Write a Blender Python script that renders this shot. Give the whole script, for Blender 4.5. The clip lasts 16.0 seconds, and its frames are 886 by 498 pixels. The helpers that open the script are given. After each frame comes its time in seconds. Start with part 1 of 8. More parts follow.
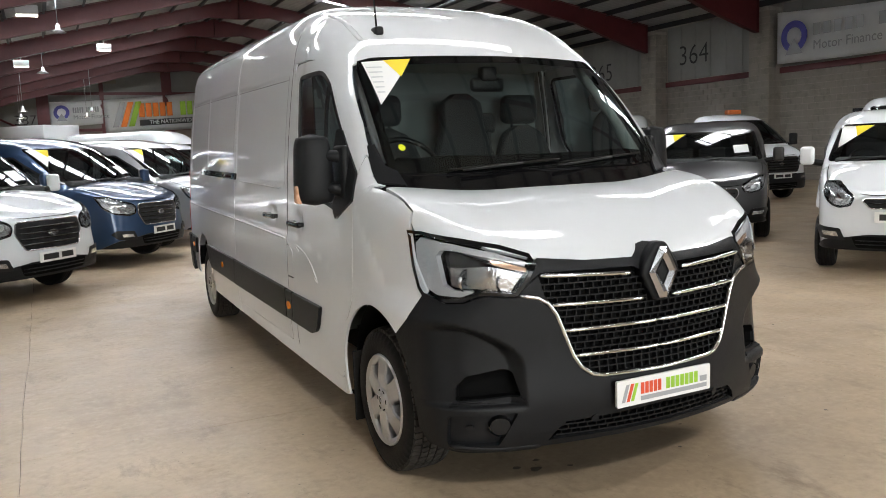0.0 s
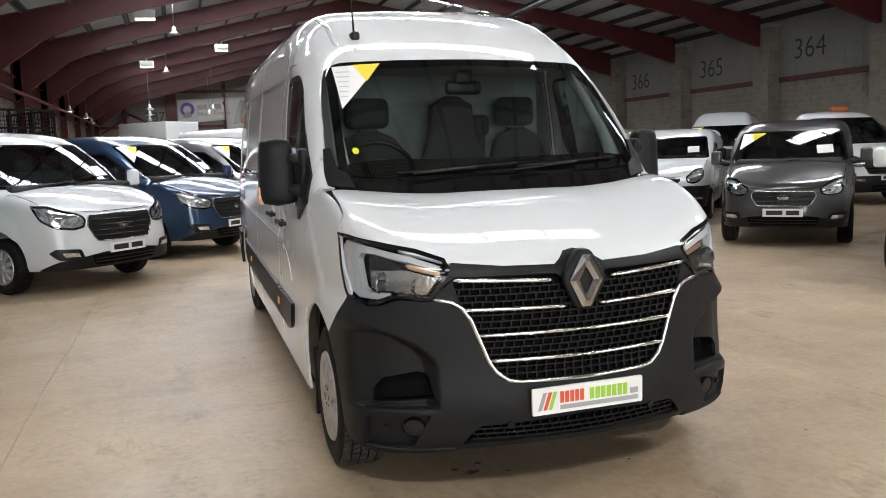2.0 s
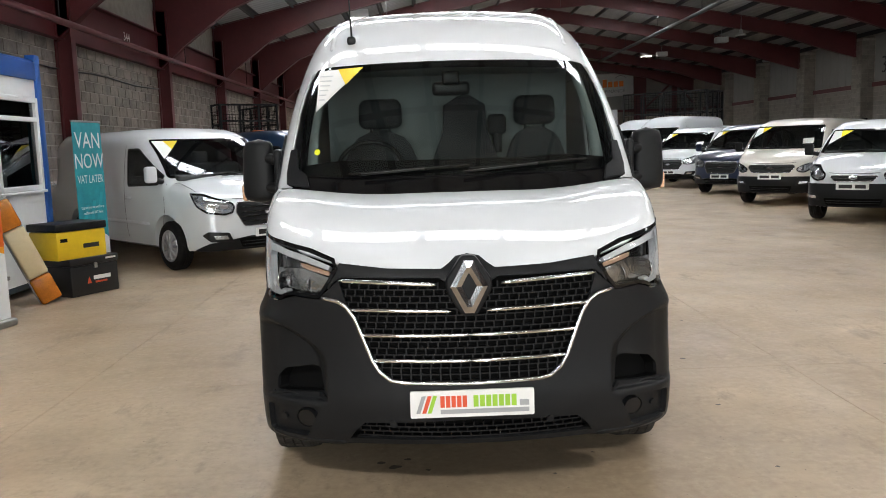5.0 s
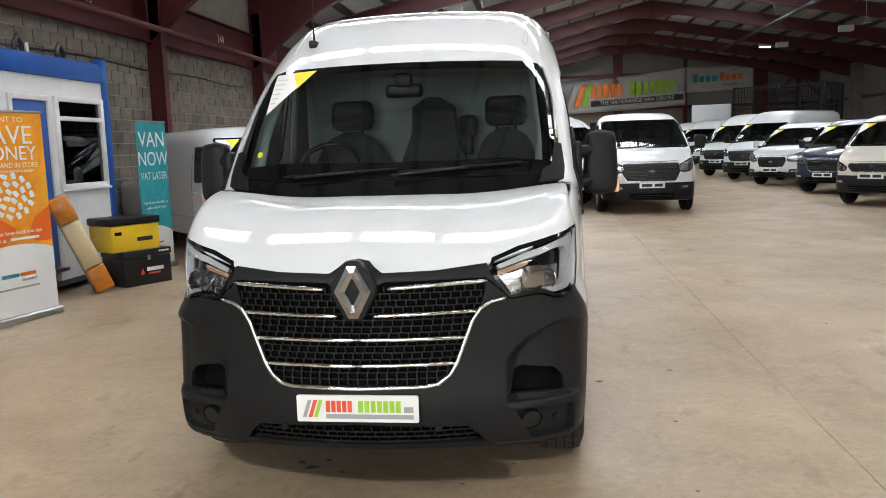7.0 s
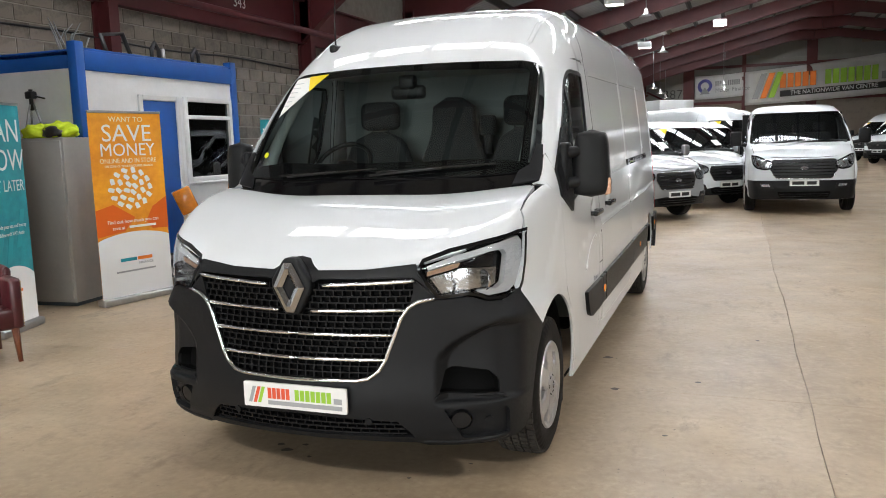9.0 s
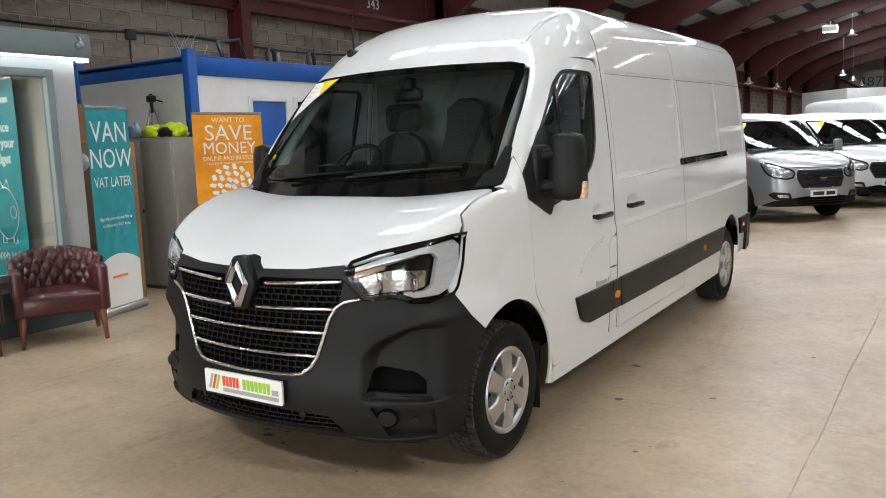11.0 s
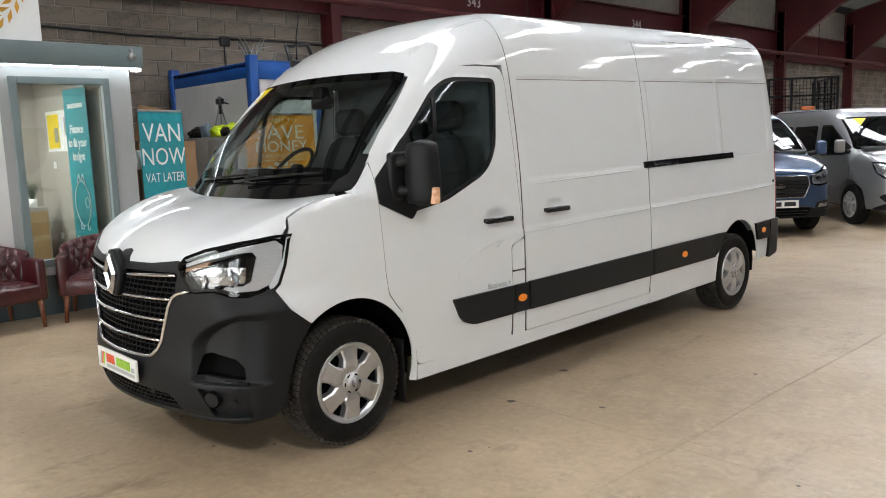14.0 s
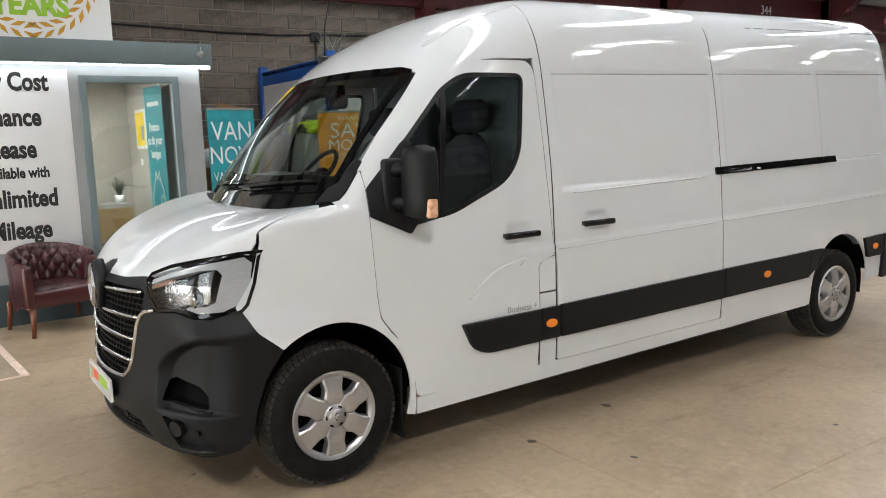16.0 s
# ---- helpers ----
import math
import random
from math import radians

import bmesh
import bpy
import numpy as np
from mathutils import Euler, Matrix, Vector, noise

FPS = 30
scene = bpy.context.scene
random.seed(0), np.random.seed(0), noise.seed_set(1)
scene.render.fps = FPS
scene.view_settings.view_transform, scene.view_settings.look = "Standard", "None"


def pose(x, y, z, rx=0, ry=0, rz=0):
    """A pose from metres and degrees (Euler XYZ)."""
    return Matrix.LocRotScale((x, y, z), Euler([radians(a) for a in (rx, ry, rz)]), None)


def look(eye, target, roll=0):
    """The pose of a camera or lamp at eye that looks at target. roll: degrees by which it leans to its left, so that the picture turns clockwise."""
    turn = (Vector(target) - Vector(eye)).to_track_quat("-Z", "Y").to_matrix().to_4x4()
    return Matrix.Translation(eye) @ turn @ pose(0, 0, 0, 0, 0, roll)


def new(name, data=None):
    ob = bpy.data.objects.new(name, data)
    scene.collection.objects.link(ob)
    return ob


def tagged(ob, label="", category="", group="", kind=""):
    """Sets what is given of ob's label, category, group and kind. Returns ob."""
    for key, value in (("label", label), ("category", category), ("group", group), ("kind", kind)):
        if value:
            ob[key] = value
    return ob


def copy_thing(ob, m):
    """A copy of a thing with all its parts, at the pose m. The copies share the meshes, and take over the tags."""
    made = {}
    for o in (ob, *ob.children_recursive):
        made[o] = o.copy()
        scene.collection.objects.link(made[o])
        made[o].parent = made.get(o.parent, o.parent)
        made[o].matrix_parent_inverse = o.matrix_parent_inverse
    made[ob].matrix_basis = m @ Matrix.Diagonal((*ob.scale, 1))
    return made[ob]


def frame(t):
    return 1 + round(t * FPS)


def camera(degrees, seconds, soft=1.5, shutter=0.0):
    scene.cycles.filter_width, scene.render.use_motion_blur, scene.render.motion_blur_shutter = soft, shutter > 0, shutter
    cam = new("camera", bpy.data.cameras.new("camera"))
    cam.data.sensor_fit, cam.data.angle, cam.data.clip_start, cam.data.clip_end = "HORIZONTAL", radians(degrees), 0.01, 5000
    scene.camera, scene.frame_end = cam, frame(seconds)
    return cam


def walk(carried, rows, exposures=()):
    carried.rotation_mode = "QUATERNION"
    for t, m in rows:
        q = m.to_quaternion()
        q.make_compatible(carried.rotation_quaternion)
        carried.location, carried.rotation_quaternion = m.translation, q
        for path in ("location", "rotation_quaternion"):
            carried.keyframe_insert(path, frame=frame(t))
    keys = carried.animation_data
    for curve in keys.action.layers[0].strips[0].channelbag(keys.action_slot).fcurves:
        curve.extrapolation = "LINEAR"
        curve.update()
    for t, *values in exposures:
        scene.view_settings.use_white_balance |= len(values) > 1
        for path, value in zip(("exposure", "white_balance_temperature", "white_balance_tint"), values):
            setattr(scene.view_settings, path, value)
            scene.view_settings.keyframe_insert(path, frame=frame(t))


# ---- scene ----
cam = camera(58.6, 16.0, soft=0.95)
PATH = [
    (0, (-2.324, -2.556, 1.512), (-1.435, -0.781, 1.266), -2.2),
    (0.5, (-2.147, -2.689, 1.519), (-1.324, -0.882, 1.274), -2.1),
    (1, (-1.983, -2.815, 1.515), (-1.225, -0.981, 1.269), -2.1),
    (1.5, (-1.796, -2.866, 1.521), (-1.101, -1.007, 1.274), -2.0),
    (2, (-1.587, -2.918, 1.522), (-0.967, -1.033, 1.276), -1.9),
    (2.5, (-1.363, -3.046, 1.534), (-0.834, -1.133, 1.287), -1.9),
    (3, (-1.148, -3.105, 1.531), (-0.718, -1.168, 1.282), -1.8),
    (5.5, (0.082, -3.241, 1.544), (0.047, -1.258, 1.289), -1.8),
    (6, (0.322, -3.245, 1.541), (0.223, -1.264, 1.285), -1.8),
    (6.5, (0.549, -3.196, 1.539), (0.378, -1.22, 1.281), -1.8),
    (7, (0.792, -3.148, 1.555), (0.537, -1.181, 1.297), -1.8),
    (7.5, (1.063, -3.156, 1.567), (0.702, -1.206, 1.308), -1.8),
    (8, (1.297, -3.094, 1.558), (0.829, -1.167, 1.297), -1.7),
    (8.5, (1.544, -3.022, 1.577), (0.963, -1.126, 1.314), -1.8),
    (9, (1.842, -2.962, 1.569), (1.144, -1.106, 1.306), -1.8),
    (9.5, (2.067, -2.861, 1.563), (1.263, -1.048, 1.3), -1.8),
    (10, (2.3, -2.732, 1.579), (1.388, -0.972, 1.315), -1.9),
    (12.5, (3.654, -2.141, 1.591), (2.358, -0.64, 1.328), -2.1),
    (13, (3.91, -1.973, 1.6), (2.562, -0.519, 1.339), -2.1),
    (13.5, (4.181, -1.803, 1.614), (2.783, -0.397, 1.348), -2.0),
    (14, (4.293, -1.581, 1.608), (2.852, -0.221, 1.338), -2.0),
    (14.5, (4.367, -1.339, 1.629), (2.882, -0.028, 1.354), -1.9),
    (15, (4.396, -1.111, 1.64), (2.861, 0.142, 1.364), -1.8),
    (15.5, (4.304, -0.895, 1.639), (2.717, 0.291, 1.363), -1.8),
    (16, (4.296, -0.722, 1.642), (2.649, 0.381, 1.367), -1.9),
]
walk(cam, [(t, look(eye, target, roll)) for t, eye, target, roll in PATH])

# ---- world and large lights ----
from mathutils import geometry as geo

world = bpy.data.worlds.new("world")
scene.world = world
world.use_nodes = True
_wn, _wl = world.node_tree.nodes, world.node_tree.links
_sky = _wn.new("ShaderNodeTexSky")
_sky.sky_type, _sky.sun_disc = "NISHITA", False
_sky.sun_elevation, _sky.sun_rotation = radians(40), radians(200)
_wl.new(_sky.outputs[0], _wn["Background"].inputs[0])
_wn["Background"].inputs[1].default_value = 0.12
scene.view_settings.exposure = 0.2

ROOFLIGHT = 12.2     # glow of the translucent roof sheets
DOOR_FILL_WATTS = (560.0, 520.0)   # daylight through the west shutter door behind the walk, fill through an added east opening
LAMP = 9.0
BOXLIGHT = 480.0      # each bright box lamp over the showing floor


# ---- materials ----
def mat(name, color, rough=0.5, metal=0.0, var=0.0, scale=4.0, tint=None, bump=0.0, bscale=60.0, coat=0.0,
        glow=None, power=1.0, rvar=0.0, island=0.0, spec=0.5, thin=None, stretch=None):
    m = bpy.data.materials.new(name)
    m.use_nodes = True
    n, l = m.node_tree.nodes, m.node_tree.links
    b = n["Principled BSDF"]
    b.inputs["Base Color"].default_value = (*color, 1)
    b.inputs["Roughness"].default_value = rough
    b.inputs["Metallic"].default_value = metal
    b.inputs["Specular IOR Level"].default_value = spec
    b.inputs["Coat Weight"].default_value = coat
    b.inputs["Coat Roughness"].default_value = 0.03
    if glow:
        b.inputs["Emission Color"].default_value = (*glow, 1)
        b.inputs["Emission Strength"].default_value = power
    if var or bump or rvar or island:
        co = n.new("ShaderNodeTexCoord")
        src = co.outputs["Object"]
        if stretch:
            mp = n.new("ShaderNodeMapping")
            mp.inputs["Scale"].default_value = stretch
            l.new(src, mp.inputs[0])
            src = mp.outputs[0]
    if var or island:
        big, fine = n.new("ShaderNodeTexNoise"), n.new("ShaderNodeTexNoise")
        for t, sc, det in ((big, scale, 5), (fine, scale * 9, 6)):
            t.inputs["Scale"].default_value, t.inputs["Detail"].default_value = sc, det
            t.inputs["Roughness"].default_value = 0.62
            l.new(src, t.inputs["Vector"])
        add = n.new("ShaderNodeMath")
        add.operation = "MULTIPLY_ADD"
        l.new(fine.outputs[0], add.inputs[0])
        add.inputs[1].default_value = 0.45
        l.new(big.outputs[0], add.inputs[2])
        last = add.outputs[0]
        if island:
            info = n.new("ShaderNodeObjectInfo")
            geom = n.new("ShaderNodeNewGeometry")
            mx = n.new("ShaderNodeMath")
            mx.operation = "ADD"
            l.new(info.outputs["Random"], mx.inputs[0])
            l.new(geom.outputs["Random Per Island"], mx.inputs[1])
            ma = n.new("ShaderNodeMath")
            ma.operation = "MULTIPLY_ADD"
            l.new(mx.outputs[0], ma.inputs[0])
            ma.inputs[1].default_value = island
            l.new(last, ma.inputs[2])
            last = ma.outputs[0]
        ramp = n.new("ShaderNodeValToRGB")
        mid = 0.72 + island
        ramp.color_ramp.elements[0].position, ramp.color_ramp.elements[1].position = max(mid - 0.3, 0), min(mid + 0.3, 1)
        lo = [max(c * (1 - var), 0) for c in color]
        hi = [min(c * (1 + var), 1) for c in (tint or color)]
        ramp.color_ramp.elements[0].color, ramp.color_ramp.elements[1].color = (*lo, 1), (*hi, 1)
        l.new(last, ramp.inputs[0])
        l.new(ramp.outputs[0], b.inputs["Base Color"])
        if rvar:
            mr = n.new("ShaderNodeMapRange")
            mr.inputs["From Min"].default_value, mr.inputs["From Max"].default_value = 0.45, 1.0
            mr.inputs["To Min"].default_value, mr.inputs["To Max"].default_value = rough - rvar, rough + rvar
            l.new(last, mr.inputs[0])
            l.new(mr.outputs[0], b.inputs["Roughness"])
    if bump:
        t = n.new("ShaderNodeTexNoise")
        t.inputs["Scale"].default_value, t.inputs["Detail"].default_value = bscale, 4
        l.new(src, t.inputs["Vector"])
        bp = n.new("ShaderNodeBump")
        bp.inputs["Strength"].default_value, bp.inputs["Distance"].default_value = bump, 0.01
        l.new(t.outputs[0], bp.inputs["Height"])
        l.new(bp.outputs[0], b.inputs["Normal"])
    return m


def glass(name, tint, through_amount, rough=0.02):
    """A thin pane: clear passage tinted by the glass, with the mirror gloss of its surface on top."""
    m = bpy.data.materials.new(name)
    m.use_nodes = True
    n, l = m.node_tree.nodes, m.node_tree.links
    n.remove(n["Principled BSDF"])
    tr, gl, mix, fr = (n.new("ShaderNodeBsdfTransparent"), n.new("ShaderNodeBsdfGlossy"), n.new("ShaderNodeMixShader"),
                       n.new("ShaderNodeFresnel"))
    tr.inputs[0].default_value = (*[c * through_amount for c in tint], 1)
    gl.inputs["Roughness"].default_value = rough
    gl.inputs[0].default_value = (0.95, 0.97, 1, 1)
    fr.inputs[0].default_value = 1.5
    l.new(fr.outputs[0], mix.inputs[0])
    l.new(tr.outputs[0], mix.inputs[1])
    l.new(gl.outputs[0], mix.inputs[2])
    l.new(mix.outputs[0], n["Material Output"].inputs[0])
    return m


M = {}
M["paint_white"] = mat("paint_white", (0.70, 0.722, 0.738), 0.55, coat=1.0, var=0.02, scale=2, spec=0.25)
M["plastic_dark"] = mat("plastic_dark", (0.0105, 0.011, 0.012), 0.42, spec=0.2, var=0.12, scale=6, bump=0.12, bscale=900)
M["plastic_black"] = mat("plastic_black", (0.007, 0.007, 0.0076), 0.4, spec=0.35, var=0.1, scale=8)
M["gloss_black"] = mat("gloss_black", (0.005, 0.005, 0.0055), 0.08, spec=0.4)
M["rubber"] = mat("rubber", (0.006, 0.006, 0.0063), 0.6, spec=0.16, var=0.3, scale=14, tint=(0.012, 0.011, 0.010), bump=0.1, bscale=300)
M["tread"] = mat("tread_rubber", (0.022, 0.021, 0.019), 0.75, spec=0.15, var=0.4, scale=18, tint=(0.05, 0.045, 0.04))
M["chrome"] = mat("chrome", (0.83, 0.84, 0.85), 0.07, metal=1.0)
M["satin_chrome"] = mat("satin_chrome", (0.50, 0.50, 0.51), 0.14, metal=1.0)
M["wheel_silver"] = mat("wheel_silver", (0.50, 0.50, 0.505), 0.36, metal=0.8, var=0.06, scale=9)
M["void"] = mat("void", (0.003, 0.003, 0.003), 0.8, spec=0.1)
M["windscreen"] = glass("windscreen", (0.84, 0.95, 0.9), 0.70)
M["side_glass"] = glass("side_glass", (0.74, 0.84, 0.82), 0.74)
M["lamp_glass"] = glass("lamp_glass", (1, 1, 1), 0.95, 0.01)
M["amber"] = mat("amber", (0.85, 0.25, 0.02), 0.2, coat=0.6, glow=(1, 0.25, 0.02), power=0.08)
M["red_lens"] = mat("red_lens", (0.45, 0.01, 0.012), 0.15, coat=0.8)
M["lamp_white"] = mat("lamp_white", (0.75, 0.76, 0.77), 0.28, coat=0.4)
M["cloth_dark"] = mat("cloth_dark", (0.024, 0.026, 0.028), 0.9, var=0.25, scale=20, bump=0.3, bscale=500)
M["dash_grey"] = mat("dash_grey", (0.24, 0.27, 0.265), 0.7, var=0.1, scale=10, bump=0.1, bscale=600)
M["bulkhead"] = mat("bulkhead", (0.13, 0.15, 0.148), 0.5, var=0.06)
M["paper"] = mat("paper", (0.86, 0.86, 0.84), 0.6, var=0.02)
M["yellow_paper"] = mat("yellow_paper", (0.9, 0.68, 0.02), 0.5, var=0.03)
M["ink"] = mat("ink", (0.02, 0.02, 0.02), 0.6)
M["ink_grey"] = mat("ink_grey", (0.35, 0.36, 0.37), 0.6)
M["ink_pale"] = mat("ink_pale", (0.60, 0.61, 0.62), 0.6)
M["ink_red"] = mat("ink_red", (0.72, 0.09, 0.03), 0.5)
M["ink_green"] = mat("ink_green", (0.32, 0.58, 0.04), 0.5)
M["ink_orange"] = mat("ink_orange", (0.85, 0.22, 0.02), 0.5)
def concrete():
    """Trowelled concrete: broad pale and tan clouds, fine speckle, small dark scuffs and pits."""
    m = bpy.data.materials.new("concrete")
    m.use_nodes = True
    n, l = m.node_tree.nodes, m.node_tree.links
    b = n["Principled BSDF"]
    co = n.new("ShaderNodeTexCoord")

    def layer(scale, detail, lo, hi, rough=0.6, stretch=None):
        t = n.new("ShaderNodeTexNoise")
        t.inputs["Scale"].default_value, t.inputs["Detail"].default_value, t.inputs["Roughness"].default_value = scale, detail, rough
        src = co.outputs["Object"]
        if stretch:
            mp = n.new("ShaderNodeMapping")
            mp.inputs["Scale"].default_value = stretch
            l.new(src, mp.inputs[0])
            src = mp.outputs[0]
        l.new(src, t.inputs["Vector"])
        r = n.new("ShaderNodeMapRange")
        r.inputs["From Min"].default_value, r.inputs["From Max"].default_value = lo, hi
        l.new(t.outputs[0], r.inputs[0])
        return r.outputs[0]

    def blend(fac, a, c, mode="MIX"):
        x = n.new("ShaderNodeMix")
        x.data_type, x.blend_type = "RGBA", mode
        l.new(fac, x.inputs[0])
        for s, v in ((x.inputs[6], a), (x.inputs[7], c)):
            if isinstance(v, tuple):
                s.default_value = (*v, 1)
            else:
                l.new(v, s)
        return x.outputs[2]

    base = blend(layer(0.55, 8, 0.37, 0.63, 0.68), (0.298, 0.220, 0.141), (0.545, 0.425, 0.290))
    base = blend(layer(5.0, 9, 0.36, 0.66, 0.74), base, blend(layer(22, 4, 0.3, 0.75, 0.6), (0.321, 0.238, 0.155), (0.507, 0.402, 0.279)))
    sc = layer(2.6, 10, 0.56, 0.70, 0.74, (1.0, 0.45, 1.0))
    base = blend(sc, base, (0.253, 0.186, 0.120))
    pit = layer(38, 3, 0.70, 0.76, 0.5)
    base = blend(pit, base, (0.141, 0.108, 0.075))
    l.new(base, b.inputs["Base Color"])
    rr = n.new("ShaderNodeMapRange")
    rr.inputs["To Min"].default_value, rr.inputs["To Max"].default_value = 0.30, 0.52
    l.new(layer(1.3, 6, 0.3, 0.7), rr.inputs[0])
    l.new(rr.outputs[0], b.inputs["Roughness"])
    bp = n.new("ShaderNodeBump")
    bp.inputs["Strength"].default_value, bp.inputs["Distance"].default_value = 0.03, 0.006
    l.new(layer(45, 5, 0.2, 0.8), bp.inputs["Height"])
    l.new(bp.outputs[0], b.inputs["Normal"])
    return m


M["concrete"] = concrete()
M["joint"] = mat("joint", (0.11, 0.08, 0.055), 0.9, var=0.3, scale=6)
M["steel_red"] = mat("steel_red", (0.088, 0.012, 0.014), 0.5, var=0.22, scale=1.4, bump=0.05)
M["purlin"] = mat("purlin", (0.03, 0.03, 0.033), 0.6, var=0.2, scale=2)
M["roof_sheet"] = mat("roof_sheet", (0.36, 0.365, 0.37), 0.6, var=0.14, scale=0.9)
M["rooflight"] = mat("rooflight", (0.8, 0.82, 0.85), 0.5, glow=(0.97, 0.985, 1.0), power=ROOFLIGHT)
M["lamp_glow"] = mat("lamp_glow", (0.9, 0.9, 0.85), 0.4, glow=(1, 0.95, 0.86), power=LAMP)
M["block"] = mat("block", (0.145, 0.122, 0.10), 0.9, var=0.25, scale=2.5, tint=(0.19, 0.16, 0.132), bump=0.5, bscale=120, island=0.22)
M["mortar"] = mat("mortar", (0.33, 0.30, 0.26), 0.95, var=0.2, scale=5)
M["wall_panel"] = mat("wall_panel", (0.22, 0.218, 0.205), 0.7, var=0.12, scale=0.6)
M["block_pale"] = mat("block_pale", (0.22, 0.20, 0.175), 0.9, var=0.2, scale=2.5, bump=0.4, bscale=120, island=0.2)


# ---- mesh helpers ----
def part(name, mesh, material, parent=None, label="", smooth=True, mtx=None):
    """One mesh object from a bmesh or a mesh, under its thing or part."""
    if isinstance(mesh, bmesh.types.BMesh):
        data = bpy.data.meshes.new(name)
        mesh.to_mesh(data)
        mesh.free()
    else:
        data = mesh
    if smooth is not None:
        data.shade_smooth() if smooth else data.shade_flat()
    if material is not None and not data.materials:
        data.materials.append(material)
    ob = new(name, data)
    if parent is not None:
        ob.parent = parent
    if mtx is not None:
        ob.matrix_basis = mtx
    return tagged(ob, label)


def thing(name, label, category, at=None, group="", kind=""):
    ob = new(name)
    ob.empty_display_size = 0.2
    if at is not None:
        ob.matrix_basis = at
    return tagged(ob, label, category, group, kind)


def box(bm, x0, y0, z0, x1, y1, z1, bevel=0.0, seg=2, m=None):
    """A box into bm, its edges rounded by bevel."""
    x0, x1, y0, y1, z0, z1 = min(x0, x1), max(x0, x1), min(y0, y1), max(y0, y1), min(z0, z1), max(z0, z1)
    r = bmesh.ops.create_cube(bm, size=1.0)
    vs = r["verts"]
    for v in vs:
        v.co = Vector(((x0 + x1) / 2 + v.co.x * (x1 - x0), (y0 + y1) / 2 + v.co.y * (y1 - y0), (z0 + z1) / 2 + v.co.z * (z1 - z0)))
    if bevel:
        es = list({e for v in vs for e in v.link_edges})
        r = bmesh.ops.bevel(bm, geom=es, offset=bevel, segments=seg, profile=0.5, affect="EDGES")
        vs = list({v for f in r["faces"] for v in f.verts} | {v for v in vs if v.is_valid})
    if m is not None:
        bmesh.ops.transform(bm, matrix=m, verts=vs)
    return vs


def boxed(name, dims, material, parent=None, label="", bevel=0.0, m=None, smooth=None, mtx=None):
    bm = bmesh.new()
    box(bm, *dims, bevel=bevel, m=m)
    return part(name, bm, material, parent, label, bool(bevel) if smooth is None else smooth, mtx)


def tube(bm, pts, r, n=8, closed=False, taper=None, flat=1.0):
    """A round bar along points."""
    pts = [Vector(p) for p in pts]
    rings, up = [], Vector((0.03, 0.02, 1))
    for i, p in enumerate(pts):
        a = pts[i - 1] if i or closed else p
        b = pts[(i + 1) % len(pts)] if i < len(pts) - 1 or closed else p
        d = (b - a).normalized()
        s = d.cross(up)
        if s.length < 1e-3:
            s = d.cross(Vector((1, 0, 0)))
        s.normalize()
        u = s.cross(d)
        rr = r if taper is None else r * taper[i]
        rings.append([bm.verts.new(p + rr * (math.cos(k * math.tau / n) * s + flat * math.sin(k * math.tau / n) * u)) for k in range(n)])
    m = len(rings)
    for i in range(m if closed else m - 1):
        a, b = rings[i], rings[(i + 1) % m]
        for k in range(n):
            bm.faces.new((a[k], a[(k + 1) % n], b[(k + 1) % n], b[k]))
    if not closed:
        bm.faces.new(rings[0][::-1])
        bm.faces.new(rings[-1])
    return bm


def lathe(bm, profile, n=48, axis="x", m=None):
    """Turns (radius, along) points round an axis."""
    rings = []
    for k in range(n):
        a = math.tau * k / n
        c, s = math.cos(a), math.sin(a)
        ring = []
        for r, h in profile:
            p = Vector((h, r * c, r * s)) if axis == "x" else Vector((r * c, r * s, h))
            ring.append(bm.verts.new(m @ p if m else p))
        rings.append(ring)
    for k in range(n):
        a, b = rings[k], rings[(k + 1) % n]
        for i in range(len(profile) - 1):
            bm.faces.new((a[i], a[i + 1], b[i + 1], b[i]))
    return bm


def slab(bm, pts, thick, m=None):
    """A flat plate from a 2D outline in the xz plane, from y = 0 to y = thick."""
    a = [bm.verts.new((x, 0, z)) for x, z in pts]
    b = [bm.verts.new((x, thick, z)) for x, z in pts]
    n = len(pts)
    bm.faces.new(a)
    bm.faces.new(b[::-1])
    for i in range(n):
        bm.faces.new((a[i], b[i], b[(i + 1) % n], a[(i + 1) % n]))
    if m is not None:
        bmesh.ops.transform(bm, matrix=m, verts=a + b)
    return bm


def lettering(name, text, size, material, parent, m, align="CENTER", wide=1.0, label="", depth=0.001, bold=0.0):
    """Words in the built-in font, standing in the xz plane and read from -y."""
    cu = bpy.data.curves.new(name, "FONT")
    cu.body, cu.size, cu.align_x, cu.align_y = text, size, align, "CENTER"
    cu.extrude, cu.offset, cu.resolution_u = depth, bold, 3
    tmp = new("tmp_text", cu)
    bpy.context.view_layer.update()
    data = bpy.data.meshes.new_from_object(tmp.evaluated_get(bpy.context.evaluated_depsgraph_get()))
    bpy.data.objects.remove(tmp)
    bpy.data.curves.remove(cu)
    data.transform(m @ Matrix.Rotation(math.pi / 2, 4, "X") @ Matrix.Diagonal((wide, 1, 1, 1)))
    data.materials.clear()
    return part(name, data, material, parent, label, False)


